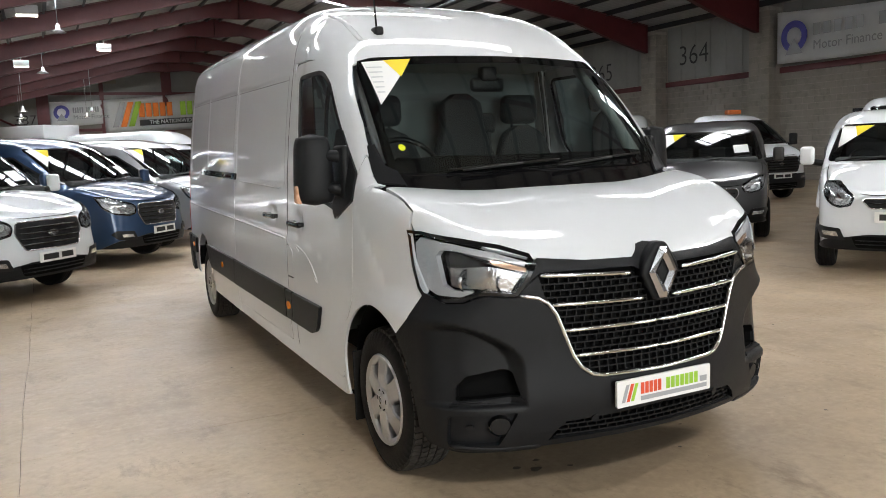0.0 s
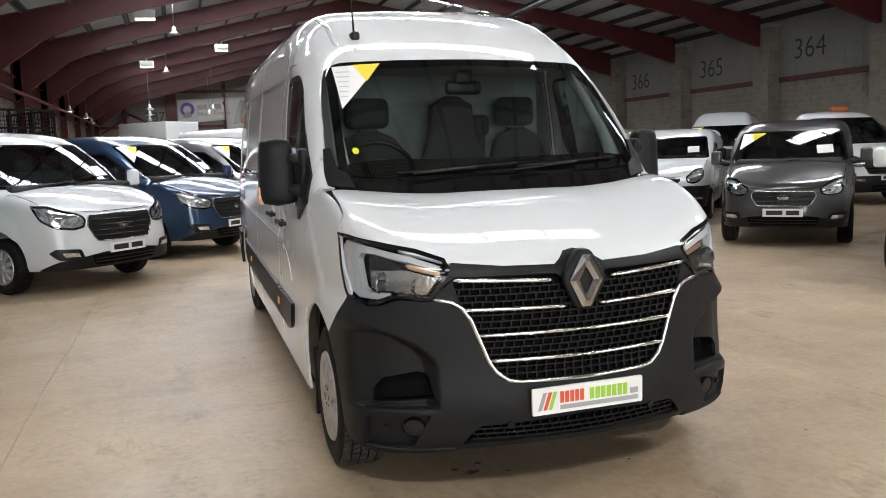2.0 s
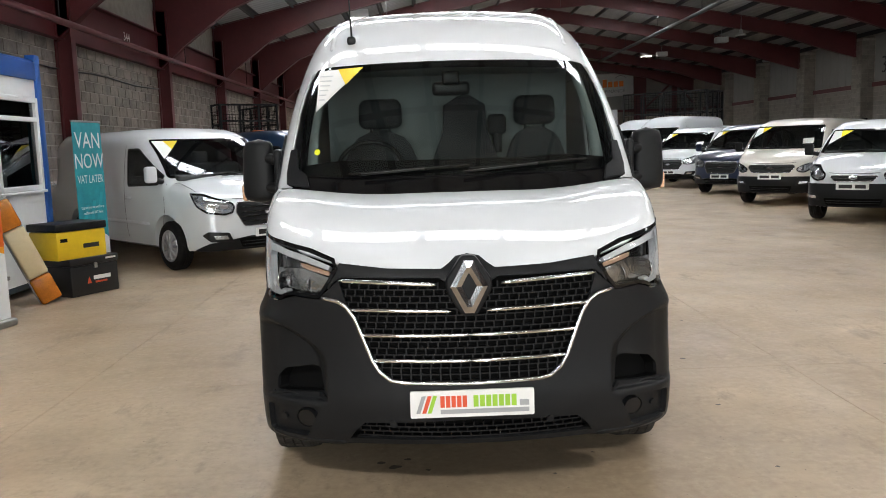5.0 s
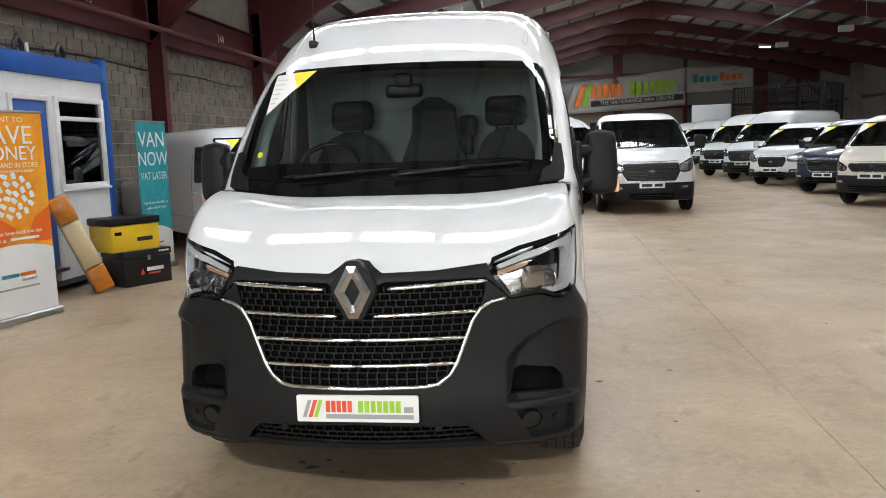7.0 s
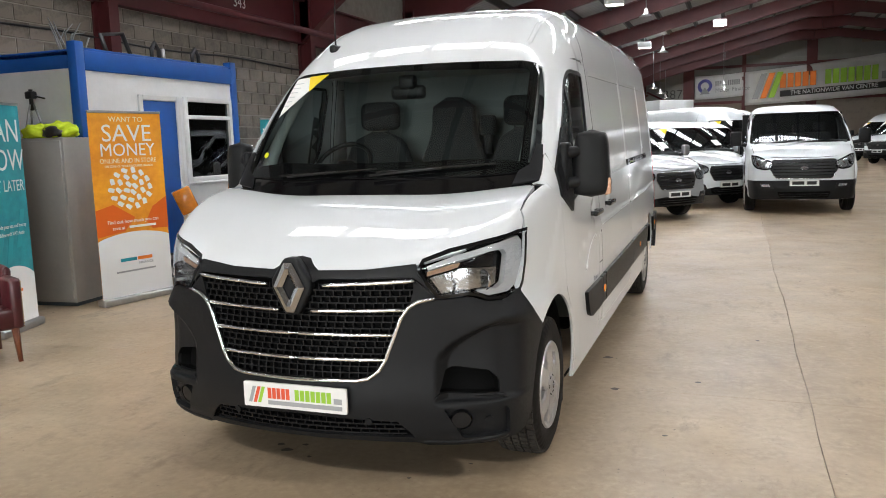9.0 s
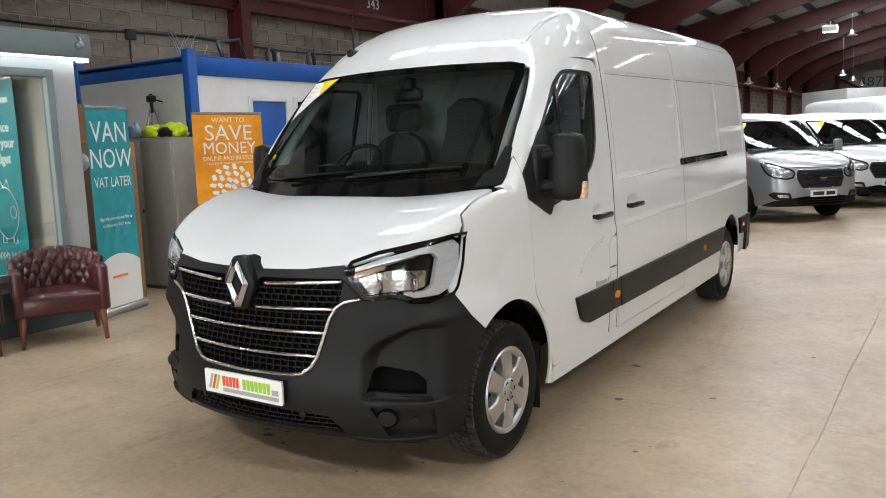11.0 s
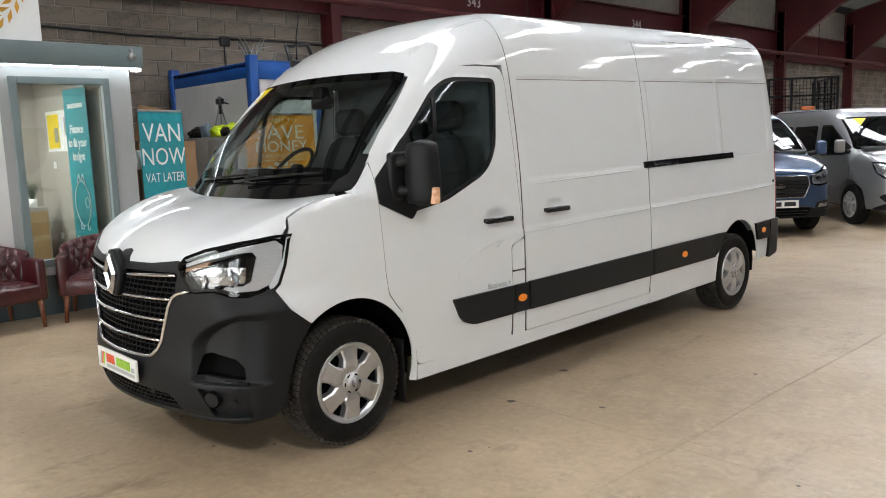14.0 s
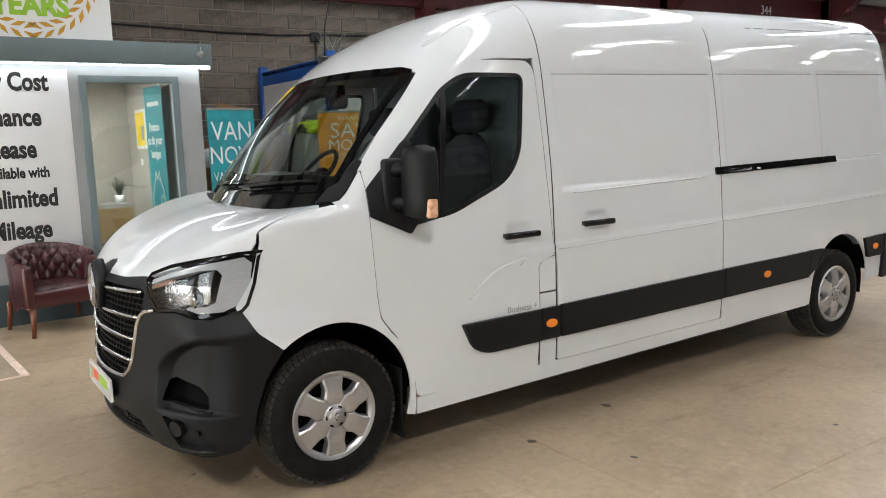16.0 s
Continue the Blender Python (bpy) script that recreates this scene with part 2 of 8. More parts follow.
def rounded(pts, r, n=5):
    """An outline with each corner rounded; r is one radius or one for each corner."""
    out, k = [], len(pts)
    for i in range(k):
        p0, p, p1 = (Vector(pts[(i + j) % k]) for j in (-1, 0, 1))
        rr = r[i] if isinstance(r, (list, tuple)) else r
        a, b = p0 - p, p1 - p
        d = min(rr, 0.48 * a.length, 0.48 * b.length)
        if d < 1e-4:
            out.append((p.x, p.y))
            continue
        s, e = p + a.normalized() * d, p + b.normalized() * d
        for j in range(n + 1):
            t = j / n
            q = s * (1 - t) ** 2 + p * 2 * t * (1 - t) + e * t * t
            out.append((q.x, q.y))
    return out

# ---- the building ----
XL, XR, Y0, Y1, BAY = -7.2, 22.0, -14.0, 62.0, 5.9
SLAB = 4.85
APEX_X, APEX_Z, SLOPE_W, SLOPE_E = 6.7, 9.2, 0.235, 0.175
# west shutter door, then an opening added for the fill light
OPENINGS = ((-6.0, 3.0), (8.5, 15.5))
FRAMES = [0.75 + BAY * k for k in range(-2, 11)]


def roof_z(x):
    return APEX_Z - (SLOPE_W if x < APEX_X else SLOPE_E) * abs(x - APEX_X)


def wobble(x, y):
    return 0.025 * (noise.noise(Vector((x * 0.35, y * 0.5, 3.1))) + 0.4 * noise.noise(Vector((x * 2.1, y * 2.3, 7.7))))


def build_floor():
    floor = boxed("floor", (XL - 0.3, Y0 - 20, -0.4, XR + 0.3, Y1 + 0.3, -0.012), M["joint"], None, "worn tan concrete floor cast in large slabs")
    tagged(floor, "worn tan concrete warehouse floor with open slab joints", "floor", kind="structure")
    xs = [XL, -2.55, 2.26, 7.1, 11.95, 16.8, XR]
    ys = [Y0 - 20, Y0] + [1.95 + SLAB * k for k in range(-3, 13)]
    ys[-1] = Y1

    def edge(x, y):
        inner_x, inner_y = XL < x < XR, Y0 < y < Y1
        return Vector((x + (wobble(x, y) if inner_x else 0), y + (wobble(y + 40, x) * 0.5 if inner_y else 0), 0))

    for i in range(len(xs) - 1):
        for j in range(len(ys) - 1):
            x0, x1, y0, y1, g = xs[i], xs[i + 1], ys[j], ys[j + 1], 0.0028
            loop = []
            n = 24
            for a, b in (((x0, y0), (x1, y0)), ((x1, y0), (x1, y1)), ((x1, y1), (x0, y1)), ((x0, y1), (x0, y0))):
                for k in range(n):
                    t = k / n
                    p = edge(a[0] + (b[0] - a[0]) * t, a[1] + (b[1] - a[1]) * t)
                    c = Vector(((x0 + x1) / 2, (y0 + y1) / 2, 0))
                    rough = 0.5 + abs(noise.noise(p * 6))
                    loop.append(p + (c - p).normalized() * g * rough)
            bm = bmesh.new()
            top = [bm.verts.new(p) for p in loop]
            low = [bm.verts.new(p - Vector((0, 0, 0.02))) for p in loop]
            bm.faces.new(top)
            for k in range(len(loop)):
                bm.faces.new((top[k - 1], low[k - 1], low[k], top[k]))
            bmesh.ops.recalc_face_normals(bm, faces=bm.faces)
            part("slab", bm, M["concrete"], floor, smooth=False)
    return floor


def spots():
    """Oil drips and tyre marks on the slabs."""
    rnd = random.Random(5)
    m = mat("oil_stain", (0.09, 0.07, 0.055), 0.5, var=0.3, scale=20)
    spec = [(0.98, 2.66, 0.035), (1.13, 1.94, 0.03), (-0.43, 0.53, 0.022), (-0.36, 0.47, 0.03), (-0.3, 0.56, 0.018), (-0.2, 0.42, 0.014),
            (0.4, 0.32, 0.012), (1.62, 2.2, 0.02), (1.5, 1.2, 0.015), (2.0, 3.4, 0.018), (1.45, 0.3, 0.012), (3.1, 3.6, 0.016), (2.9, 1.9, 0.012)]
    for k in range(34):
        spec.append((rnd.uniform(-5, 7), rnd.uniform(-2.2, 9), rnd.uniform(0.005, 0.013)))
    for x, y, r in spec:
        bm = bmesh.new()
        ring = []
        for k in range(14):
            a = math.tau * k / 14
            rr = r * (0.75 + 0.5 * noise.noise(Vector((x * 9 + math.cos(a), y * 9 + math.sin(a), 1))))
            ring.append(bm.verts.new((x + rr * 1.3 * math.cos(a), y + rr * math.sin(a), 0.0015)))
        bm.faces.new(ring)
        tagged(part("oil_stain", bm, m, smooth=False), "small dark oil drip on the concrete floor", "stain", "floor stains", "structure")


def frame_outline(x_wall):
    """The rafter of half a portal frame in xz: straight top, underside with a deep haunch at the wall and one at the ridge."""
    d = 1 if x_wall > APEX_X else -1
    L = abs(x_wall - APEX_X)
    pts = [(APEX_X, APEX_Z - 0.16), (x_wall, roof_z(x_wall) - 0.16)]
    for s, depth in ((0.0, 2.0 if d < 0 else 1.15), (0.05, 1.55 if d < 0 else 1.08), (0.14, 0.92), (0.25, 0.66), (0.90, 0.58), (1.0, 0.95)):
        x = x_wall - d * L * s
        pts.append((x, roof_z(x) - 0.16 - depth))
    return pts


def i_section(bm, outline, y, web=0.012, flange=0.2):
    """A plate with flanges along its edges."""
    n = len(outline)
    slab(bm, outline, web, Matrix.Translation((0, y - web / 2, 0)))
    for k in range(n):
        (xa, za), (xb, zb) = outline[k], outline[(k + 1) % n]
        v = Vector((xb - xa, 0, zb - za))
        if v.length < 0.05:
            continue
        m = Matrix.Translation(((xa + xb) / 2, y, (za + zb) / 2)) @ v.to_track_quat("X", "Z").to_matrix().to_4x4()
        box(bm, -v.length / 2, -flange / 2, -0.012, v.length / 2, flange / 2, 0.012, m=m)


def build_frames():
    for k, y in enumerate(FRAMES):
        fr = thing("portal_frame", "dark red painted steel portal frame with deep haunches", "steel frame", group="portal frames", kind="structure")
        for xw in (XL + 0.05, XR - (0.75 if y < Y1 - 1 else 0.05)):
            bm = bmesh.new()
            i_section(bm, frame_outline(xw), y)
            part("rafter", bm, M["steel_red"], fr, smooth=False)
        bm = bmesh.new()
        zc = roof_z(XL) - 0.6
        for dx in (0.0, 0.3):
            box(bm, XL + 0.02 + dx, y - 0.1, 0, XL + 0.045 + dx, y + 0.1, zc)
        box(bm, XL + 0.045, y - 0.006, 0, XL + 0.32, y + 0.006, zc)
        part("column", bm, M["steel_red"], fr, smooth=False)
    # eaves beam along the left wall
    bm = bmesh.new()
    box(bm, XL + 0.03, Y0, 3.84, XL + 0.055, Y1, 4.72)
    box(bm, XL + 0.03, Y0, 3.82, XL + 0.2, Y1, 3.845)
    box(bm, XL + 0.03, Y0, 4.715, XL + 0.2, Y1, 4.74)
    tagged(part("eaves_beam", bm, M["steel_red"], smooth=False), "dark red steel eaves beam along the block wall", "beam", kind="structure")
    # small white bay numbers on the beam
    for y, words in ((10.3, "343"), (16.2, "344"), (5.0, "342")):
        lettering("bay_number", words, 0.28, M["paper"], None, pose(XL + 0.065, y, 4.36, 0, 0, 90))
        tagged(bpy.context.scene.collection.objects[-1], "white stencilled bay number on the red beam", "number", kind="structure")


def build_roof():
    LIT = {"left": (0.12, 0.78), "right": (0.18, 0.42)}

    def lit(side, st):
        """Which bays have a clear sheet: not the left one above the walk, nor the far right ones."""
        return not -6 < st < -4 if side == "left" else st < 40

    # corrugated sheeting, one mesh a slope, with translucent strips let into it
    for side, xw in (("left", XL), ("right", XR)):
        d = 1 if xw > APEX_X else -1
        bm = bmesh.new()
        L = abs(xw - APEX_X)
        n = int((Y1 - Y0) / 0.1)
        prev = None
        for k in range(n + 1):
            y = Y0 + (Y1 - Y0) * k / n
            dz = 0.035 if k % 3 == 0 else 0.0
            row = [bm.verts.new((APEX_X + d * L * s, y, roof_z(APEX_X + d * L * s) + dz)) for s in (0, *LIT[side], 1.0)]
            if prev:
                for i in range(3):
                    hole = False
                    for f, st in enumerate(FRAMES):
                        if i == 1 and lit(side, st) and st + 2.45 < y <= st + 3.35:
                            hole = True
                    if not hole:
                        bm.faces.new((prev[i], prev[i + 1], row[i + 1], row[i]))
            prev = row
        ob = part("ceiling", bm, M["roof_sheet"], smooth=False)
        tagged(ob, "pale grey corrugated roof sheeting above dark purlins", "roof", kind="structure")
        for st in FRAMES[:-1]:
            if lit(side, st):
                off = 2.35
                s0, s1 = LIT[side]
                xa, xb = APEX_X + d * L * s0, APEX_X + d * L * s1
                bm = bmesh.new()
                v = [bm.verts.new((x, y, roof_z(x) + 0.045)) for x, y in ((xa, st + off), (xb, st + off), (xb, st + off + 1.1), (xa, st + off + 1.1))]
                bm.faces.new(v)
                bmesh.ops.solidify(bm, geom=bm.faces[:], thickness=0.004)
                tagged(part("rooflight", bm, M["rooflight"], smooth=False), "bright translucent rooflight sheet let into the roof", "rooflight", "rooflights", "structure")
        # purlins
        m = int(L / 1.3)
        for i in range(m + 1):
            x = APEX_X + d * (0.35 + (L - 0.5) * i / m)
            z = roof_z(x)
            bm = bmesh.new()
            box(bm, x - 0.035, Y0, z - 0.22, x - 0.025, Y1, z - 0.01)
            box(bm, x - 0.035, Y0, z - 0.02, x + 0.05, Y1, z - 0.012)
            box(bm, x - 0.105, Y0, z - 0.225, x - 0.03, Y1, z - 0.215)
            tagged(part("purlin", bm, M["purlin"], smooth=False), "dark steel roof purlin", "purlin", "roof purlins", "structure")


BLOCK_MESH = {}


def block_wall(wall, along, a0, a1, z0, z1, fixed, out, material, near, bw=0.45, bh=0.225):
    """Courses of blocks proud of the mortar: those within `near` are pieces of their own, the rest are joined."""
    j = 0.008
    V, F = [], []
    made = 0
    for r in range(int(round((z1 - z0) / bh))):
        z = z0 + r * bh
        s = a0 - (bw / 2 if r % 2 else 0)
        while s < a1 - 0.02:
            b0, b1 = max(s, a0), min(s + bw, a1)
            s += bw
            if b1 - b0 < 0.05:
                continue
            ln = b1 - b0 - 2 * j
            single = near[0] < (b0 + b1) / 2 < near[1] and near[2] < z < near[3] and made < 300
            key = round(ln, 3)
            mid, zc = (b0 + b1) / 2, z + bh / 2
            if single:
                made += 1
                if key not in BLOCK_MESH:
                    bm = bmesh.new()
                    box(bm, -ln / 2, 0, -bh / 2 + j, ln / 2, 0.014, bh / 2 - j, bevel=0.004, seg=1)
                    data = bpy.data.meshes.new("block")
                    bm.to_mesh(data)
                    bm.free()
                    BLOCK_MESH[key] = data
                    data.materials.append(material)
                ob = new("block", BLOCK_MESH[key])
                ob.parent = wall
                ob.matrix_basis = pose(fixed, mid, zc, 0, 0, -90) @ Matrix.Translation((0, random.uniform(0, 0.003), 0))
            else:
                k = len(V)
                xa, xb = (fixed, fixed + 0.014) if out > 0 else (fixed - 0.014, fixed)
                V += [(x, mid + dy * ln / 2, zc + dz * (bh / 2 - j)) for x in (xa, xb) for dy, dz in ((-1, -1), (1, -1), (1, 1), (-1, 1))]
                F += [tuple(k + i for i in f) for f in ((3, 2, 1, 0), (4, 5, 6, 7), (0, 1, 5, 4), (1, 2, 6, 5), (2, 3, 7, 6), (3, 0, 4, 7))]
    data = bpy.data.meshes.new("blockwork")
    data.from_pydata(V, [], F)
    ob = part("blockwork", data, material, wall, smooth=False)
    tagged(ob, "courses of weathered concrete blocks", kind="stuff")


def build_walls():
    # west wall: bare grey-brown blockwork up to the beam, sheeting above
    w = boxed("wall_west", (XL - 0.25, Y0, 0, XL - 0.002, Y1, 6.0), M["mortar"])
    tagged(w, "grey-brown concrete block wall with pale mortar joints", "wall", kind="structure")
    # east wall: blockwork below, pale panels above, block piers at the frames
    e = boxed("wall_east", (XR + 0.002, Y0, 0, XR + 0.25, Y1, 6.7), M["mortar"])
    tagged(e, "warehouse wall of blockwork below pale panels", "wall", kind="structure")
    for k, y in enumerate(FRAMES[:-1]):
        bm = bmesh.new()
        for i in range(6):
            ya = y + 0.5 + i * 0.81
            box(bm, XR - 0.03, ya, 4.08, XR - 0.001, ya + 0.80, 6.3, bevel=0.004, seg=1)
        tagged(part("wall_panel", bm, M["wall_panel"], smooth=False), "pale grey upper wall panels", "wall panel", "upper wall panels", "structure")
        bm = bmesh.new()
        box(bm, XR - 0.12, y + 0.5, 3.84, XR - 0.0, y + 5.4, 4.05)
        tagged(part("wall_rail", bm, M["steel_red"], smooth=False), "dark red steel rail below the panels", "rail", "wall rails", "structure")
        pier = boxed("pier", (XR - 0.62, y - 0.45, 0, XR + 0.0, y + 0.45, 6.2), M["mortar"])
        tagged(pier, "pale concrete block pier carrying a rafter", "pier", "block piers", "structure")
        bm = bmesh.new()
        for r in range(27):
            z = r * 0.225
            for c in range(2):
                o = 0.225 if r % 2 else 0.0
                ya = y - 0.45 + (0 if c == 0 else 0.45 - o * 0.5)
                yb = y - 0.45 + (0.45 - o * 0.5 if c == 0 else 0.9)
                box(bm, XR - 0.634, ya + 0.005, z + 0.005, XR - 0.62, yb - 0.005, z + 0.22)
            box(bm, XR - 0.62, y - 0.464, z + 0.005, XR - 0.31, y - 0.45, z + 0.22)
            box(bm, XR - 0.30, y - 0.464, z + 0.005, XR - 0.01, y - 0.45, z + 0.22)
        tagged(part("blockwork", bm, M["block_pale"], pier, smooth=False), "pale blocks of a pier", kind="stuff")
    # north gable: white-grey panels over dark lower wall, red posts
    n = boxed("wall_north", (XL, Y1 + 0.002, 0, XR, Y1 + 0.25, 9.5), M["block"])
    tagged(n, "gable wall with pale panels over blockwork", "wall", kind="structure")
    x = XL + 0.2
    while x < XR - 0.3:
        x1 = min(x + 3.4, XR - 0.1)
        bm = bmesh.new()
        zt = min(roof_z(x), roof_z(x1)) - 0.12
        zs = 4.15
        while zs < zt - 0.1:
            ze = min(zs + 1.5, zt)
            box(bm, x, Y1 - 0.05, zs, x1 - 0.01, Y1 - 0.001, ze - 0.01, bevel=0.004, seg=1)
            zs = ze
        tagged(part("wall_panel", bm, M["wall_panel"], smooth=False), "pale gable wall panels", "wall panel", "gable panels", "structure")
        x = x1
    for x, wd in ((-1.85, 0.8), (17.6, 0.95), (2.12, 0.28), (6.75, 0.7), (11.92, 0.28), (-5.2, 0.3), (20.4, 0.35)):
        bm = bmesh.new()
        box(bm, x - wd / 2, Y1 - 0.36, 0, x + wd / 2, Y1 - 0.34, roof_z(x) - 0.5)
        box(bm, x - wd / 2, Y1 - 0.12, 0, x + wd / 2, Y1 - 0.10, roof_z(x) - 0.5)
        box(bm, x - 0.01, Y1 - 0.34, 0, x + 0.01, Y1 - 0.12, roof_z(x) - 0.5)
        tagged(part("gable_post", bm, M["steel_red"], smooth=False), "dark red steel gable post", "post", "gable posts", "structure")
    bm = bmesh.new()
    for z in (3.95, 6.6):
        box(bm, XL if z < 6 else -1.8, Y1 - 0.16, z, XR if z < 6 else 16.0, Y1 - 0.06, z + 0.2)
    tagged(part("gable_rail", bm, M["steel_red"], smooth=False), "dark red steel rails across the gable", "rail", kind="structure")
    bm = bmesh.new()
    for xa, za, xb, zb in ((20.4, 6.4, 18.0, 4.2), (20.4, 6.4, 21.9, 4.6), (-4.9, 4.9, -6.9, 3.6), (-5.0, 5.1, -2.3, 3.7)):
        tube(bm, [(xa, Y1 - 0.2, za), (xb, Y1 - 0.2, zb)], 0.08, 8)
    tagged(part("wind_brace", bm, M["steel_red"], smooth=True), "dark red steel wind bracing on the gable", "brace", kind="structure")
    # south wall behind the walk: open shutter door to the west, made-up opening to the east
    for i, (xa, xb, z0) in enumerate(((XL, OPENINGS[0][0], 0), (OPENINGS[0][1], OPENINGS[1][0], 0), (OPENINGS[1][1], XR, 0), (OPENINGS[0][0], OPENINGS[0][1], 4.8), (OPENINGS[1][0], OPENINGS[1][1], 4.8))):
        s = boxed("wall_south_" + "abcde"[i], (xa, Y0 - 0.25, z0, xb, Y0, 9.5), M["block_pale"])
        tagged(s, "plain wall round the open shutter door and an added opening", "wall", kind="structure")
    for y, words, z in ((22.3, "364", 5.03), (28.3, "365", 4.85), (34.2, "366", 4.8)):
        lettering("bay_number", words, 1.15, M["ink"], None, pose(XR - 0.045, y, z, 0, 0, -90), bold=-0.012)
        tagged(scene.collection.objects[-1], "black hand-painted bay number on the wall panels", "number", kind="structure")
    lettering("bay_number", "387", 1.0, M["ink"], None, pose(-3.05, Y1 - 0.06, 4.8), bold=-0.012)
    tagged(scene.collection.objects[-1], "black hand-painted bay number on the gable", "number", kind="structure")
    return w, e, n


floor = build_floor()
spots()
build_frames()
build_roof()
wall_w, wall_e, wall_n = build_walls()
# the second light is fill for the van's east side, its opening made up
for (xa, xb), watts in zip(OPENINGS, DOOR_FILL_WATTS):
    lamp = bpy.data.lights.new("door_daylight", "AREA")
    lamp.shape, lamp.size, lamp.size_y, lamp.energy, lamp.color = "RECTANGLE", xb - xa - 0.2, 4.7, watts, (0.95, 0.985, 1)
    new("door_daylight", lamp).matrix_world = look(((xa + xb) / 2, Y0 - 0.1, 2.4), ((xa + xb) / 2, 0, 1.8))

# ---- shaped bodies: an implicit surface, and panels laid onto it ----
def smax(a, b, k):
    h = np.maximum(k - np.abs(a - b), 0) / k
    return np.maximum(a, b) + h * h * k * 0.25


def sstep(e0, e1, v):
    t = np.clip((v - e0) / (e1 - e0), 0, 1)
    return t * t * (3 - 2 * t)


def window(v, a, b, soft):
    return sstep(a - soft, a + soft, v) * (1 - sstep(b - soft, b + soft, v))


RAKE = 0.018


def side_w(y, z):
    """Half the van's width at y along it and height z."""
    w = 1.012 - np.where(z > 0.65, 0.058 * (z - 0.65) ** 2, 0.12 * (z - 0.65) ** 2)
    w = w - 0.035 * np.clip((y - 4.4) / 1.7, 0, 1) ** 2 - 0.045 * np.clip((1.45 - y) / 1.0, 0, 1) ** 2
    w = w - 0.007 * (window(y, 2.32, 3.68, 0.016) + window(y, 3.80, 4.86, 0.016) + window(y, 4.93, 5.86, 0.016)) * window(z, 1.315, 1.975, 0.014)
    w = w - 0.006 * window(y, 2.0, 6.0, 0.05) * sstep(1.0, 1.03, z) - 0.003 * window(y, 1.55, 2.2, 0.3) * sstep(0.98, 1.0, z + 0.25 * np.clip(2.0 - y, 0, 1) ** 2)
    for yc, zc in ((1.993, 1.116), (2.572, 1.124)):
        w = w - 0.016 * np.exp(-((y - yc) / 0.075) ** 4 - ((z - zc) / 0.042) ** 4)
    return w


def cab_f(p):
    x, y = np.abs(p[:, 0]), p[:, 1]
    z = p[:, 2] - RAKE * (y - 0.86)
    side = x - side_w(y, z)
    yr = y - 0.16 * x * x
    q = np.clip((2.42 - yr) / 1.08, 0, None)
    roof = (z - (2.435 - 0.05 * x * x - 0.415 * q * q)) / np.sqrt(1 + (0.77 * q) ** 2)
    ws = (0.81 + (z - 1.39) / 1.16 + 0.21 * x * x - 0.03 * np.sin(np.clip((z - 1.39) / 0.62, 0, 1) * np.pi) - y) * 0.76
    f = smax(smax(side, roof, 0.27), ws, 0.05)
    rear = y - 6.1 - 0.0 * z + 0.06 * np.clip(z - 1.4, 0, 1)
    return smax(f, rear, 0.16)


def square(z):
    """How far the bumper's corners stand out at height z: fully below the lamps."""
    return 1 - sstep(0.80, 0.93, z)


def nose_y(x, z):
    q = square(z)
    return (0.03 + 0.28 * x * x + (1 - q) * 0.5 * x ** 14 + q * 0.26 * x ** 22 - 0.02 * np.exp(-((z - 0.47) / 0.13) ** 2) + 3.0 * np.clip(0.36 - z, 0, 1) ** 2
            + 1.2 * np.clip(z - 0.98, 0, 1) ** 2)


def nose_f(p):
    x, y = np.abs(p[:, 0]), p[:, 1]
    z = p[:, 2] - RAKE * (y - 0.86)
    t = np.clip((y - 0.03) / 0.87, 0, 1.3)
    hz = 1.035 + 0.295 * (1 - np.abs(1 - t) ** 2.1) - 0.05 * x * x + 0.075 * sstep(0.35, 1.05, x) * t
    hood = (z - hz) * 0.88
    xc = np.minimum(x, 1.02)
    q = square(z)
    g = 0.56 * xc + (1 - q) * 7 * xc ** 13 + q * 5.7 * xc ** 21
    front = (nose_y(xc, z) - y) / np.sqrt(1 + g * g)
    # the scooped corner of the bumper
    xe = 0.615 + 0.24 * np.clip((z - 0.62) / 0.19, 0, 1) ** 2.2
    front = front + 0.046 * sstep(xe, xe + 0.05, x) * (1 - sstep(0.775, 0.825, z)) * (1 - sstep(0.86, 0.985, x)) * sstep(0.455, 0.475, z)
    side = x - side_w(y, z) - 0.030 * (1 - sstep(0.62, 1.0, y)) * window(z, 0.20, 0.86, 0.08)
    return smax(smax(hood, front, 0.07), side, 0.07)


def body_f(p):
    return np.minimum(cab_f(p), np.maximum(nose_f(p), p[:, 1] - 2.0))


def cast(func, o, d, reach):
    """Where rays from outside first meet the surface."""
    n = len(o)
    steps = int(reach / 0.02)
    hit = np.full(n, reach)
    lo = np.zeros(n)
    done = np.zeros(n, bool)
    for k in range(steps + 1):
        t = reach * k / steps
        inside = (func(o + d * t) < 0) & ~done
        hit[inside], lo[inside] = t, max(t - reach / steps, 0)
        done |= inside
        if done.all():
            break
    hi = hit.copy()
    for _ in range(18):
        mid = (lo + hi) / 2
        ins = func(o + d * mid[:, None]) < 0
        hi, lo = np.where(ins, mid, hi), np.where(ins, lo, mid)
    return o + d * hi[:, None]


def grad(func, p, e=0.002):
    g = np.stack([func(p + e * v) - func(p - e * v) for v in np.eye(3)], 1)
    return g / (np.linalg.norm(g, axis=1, keepdims=True) + 1e-9)


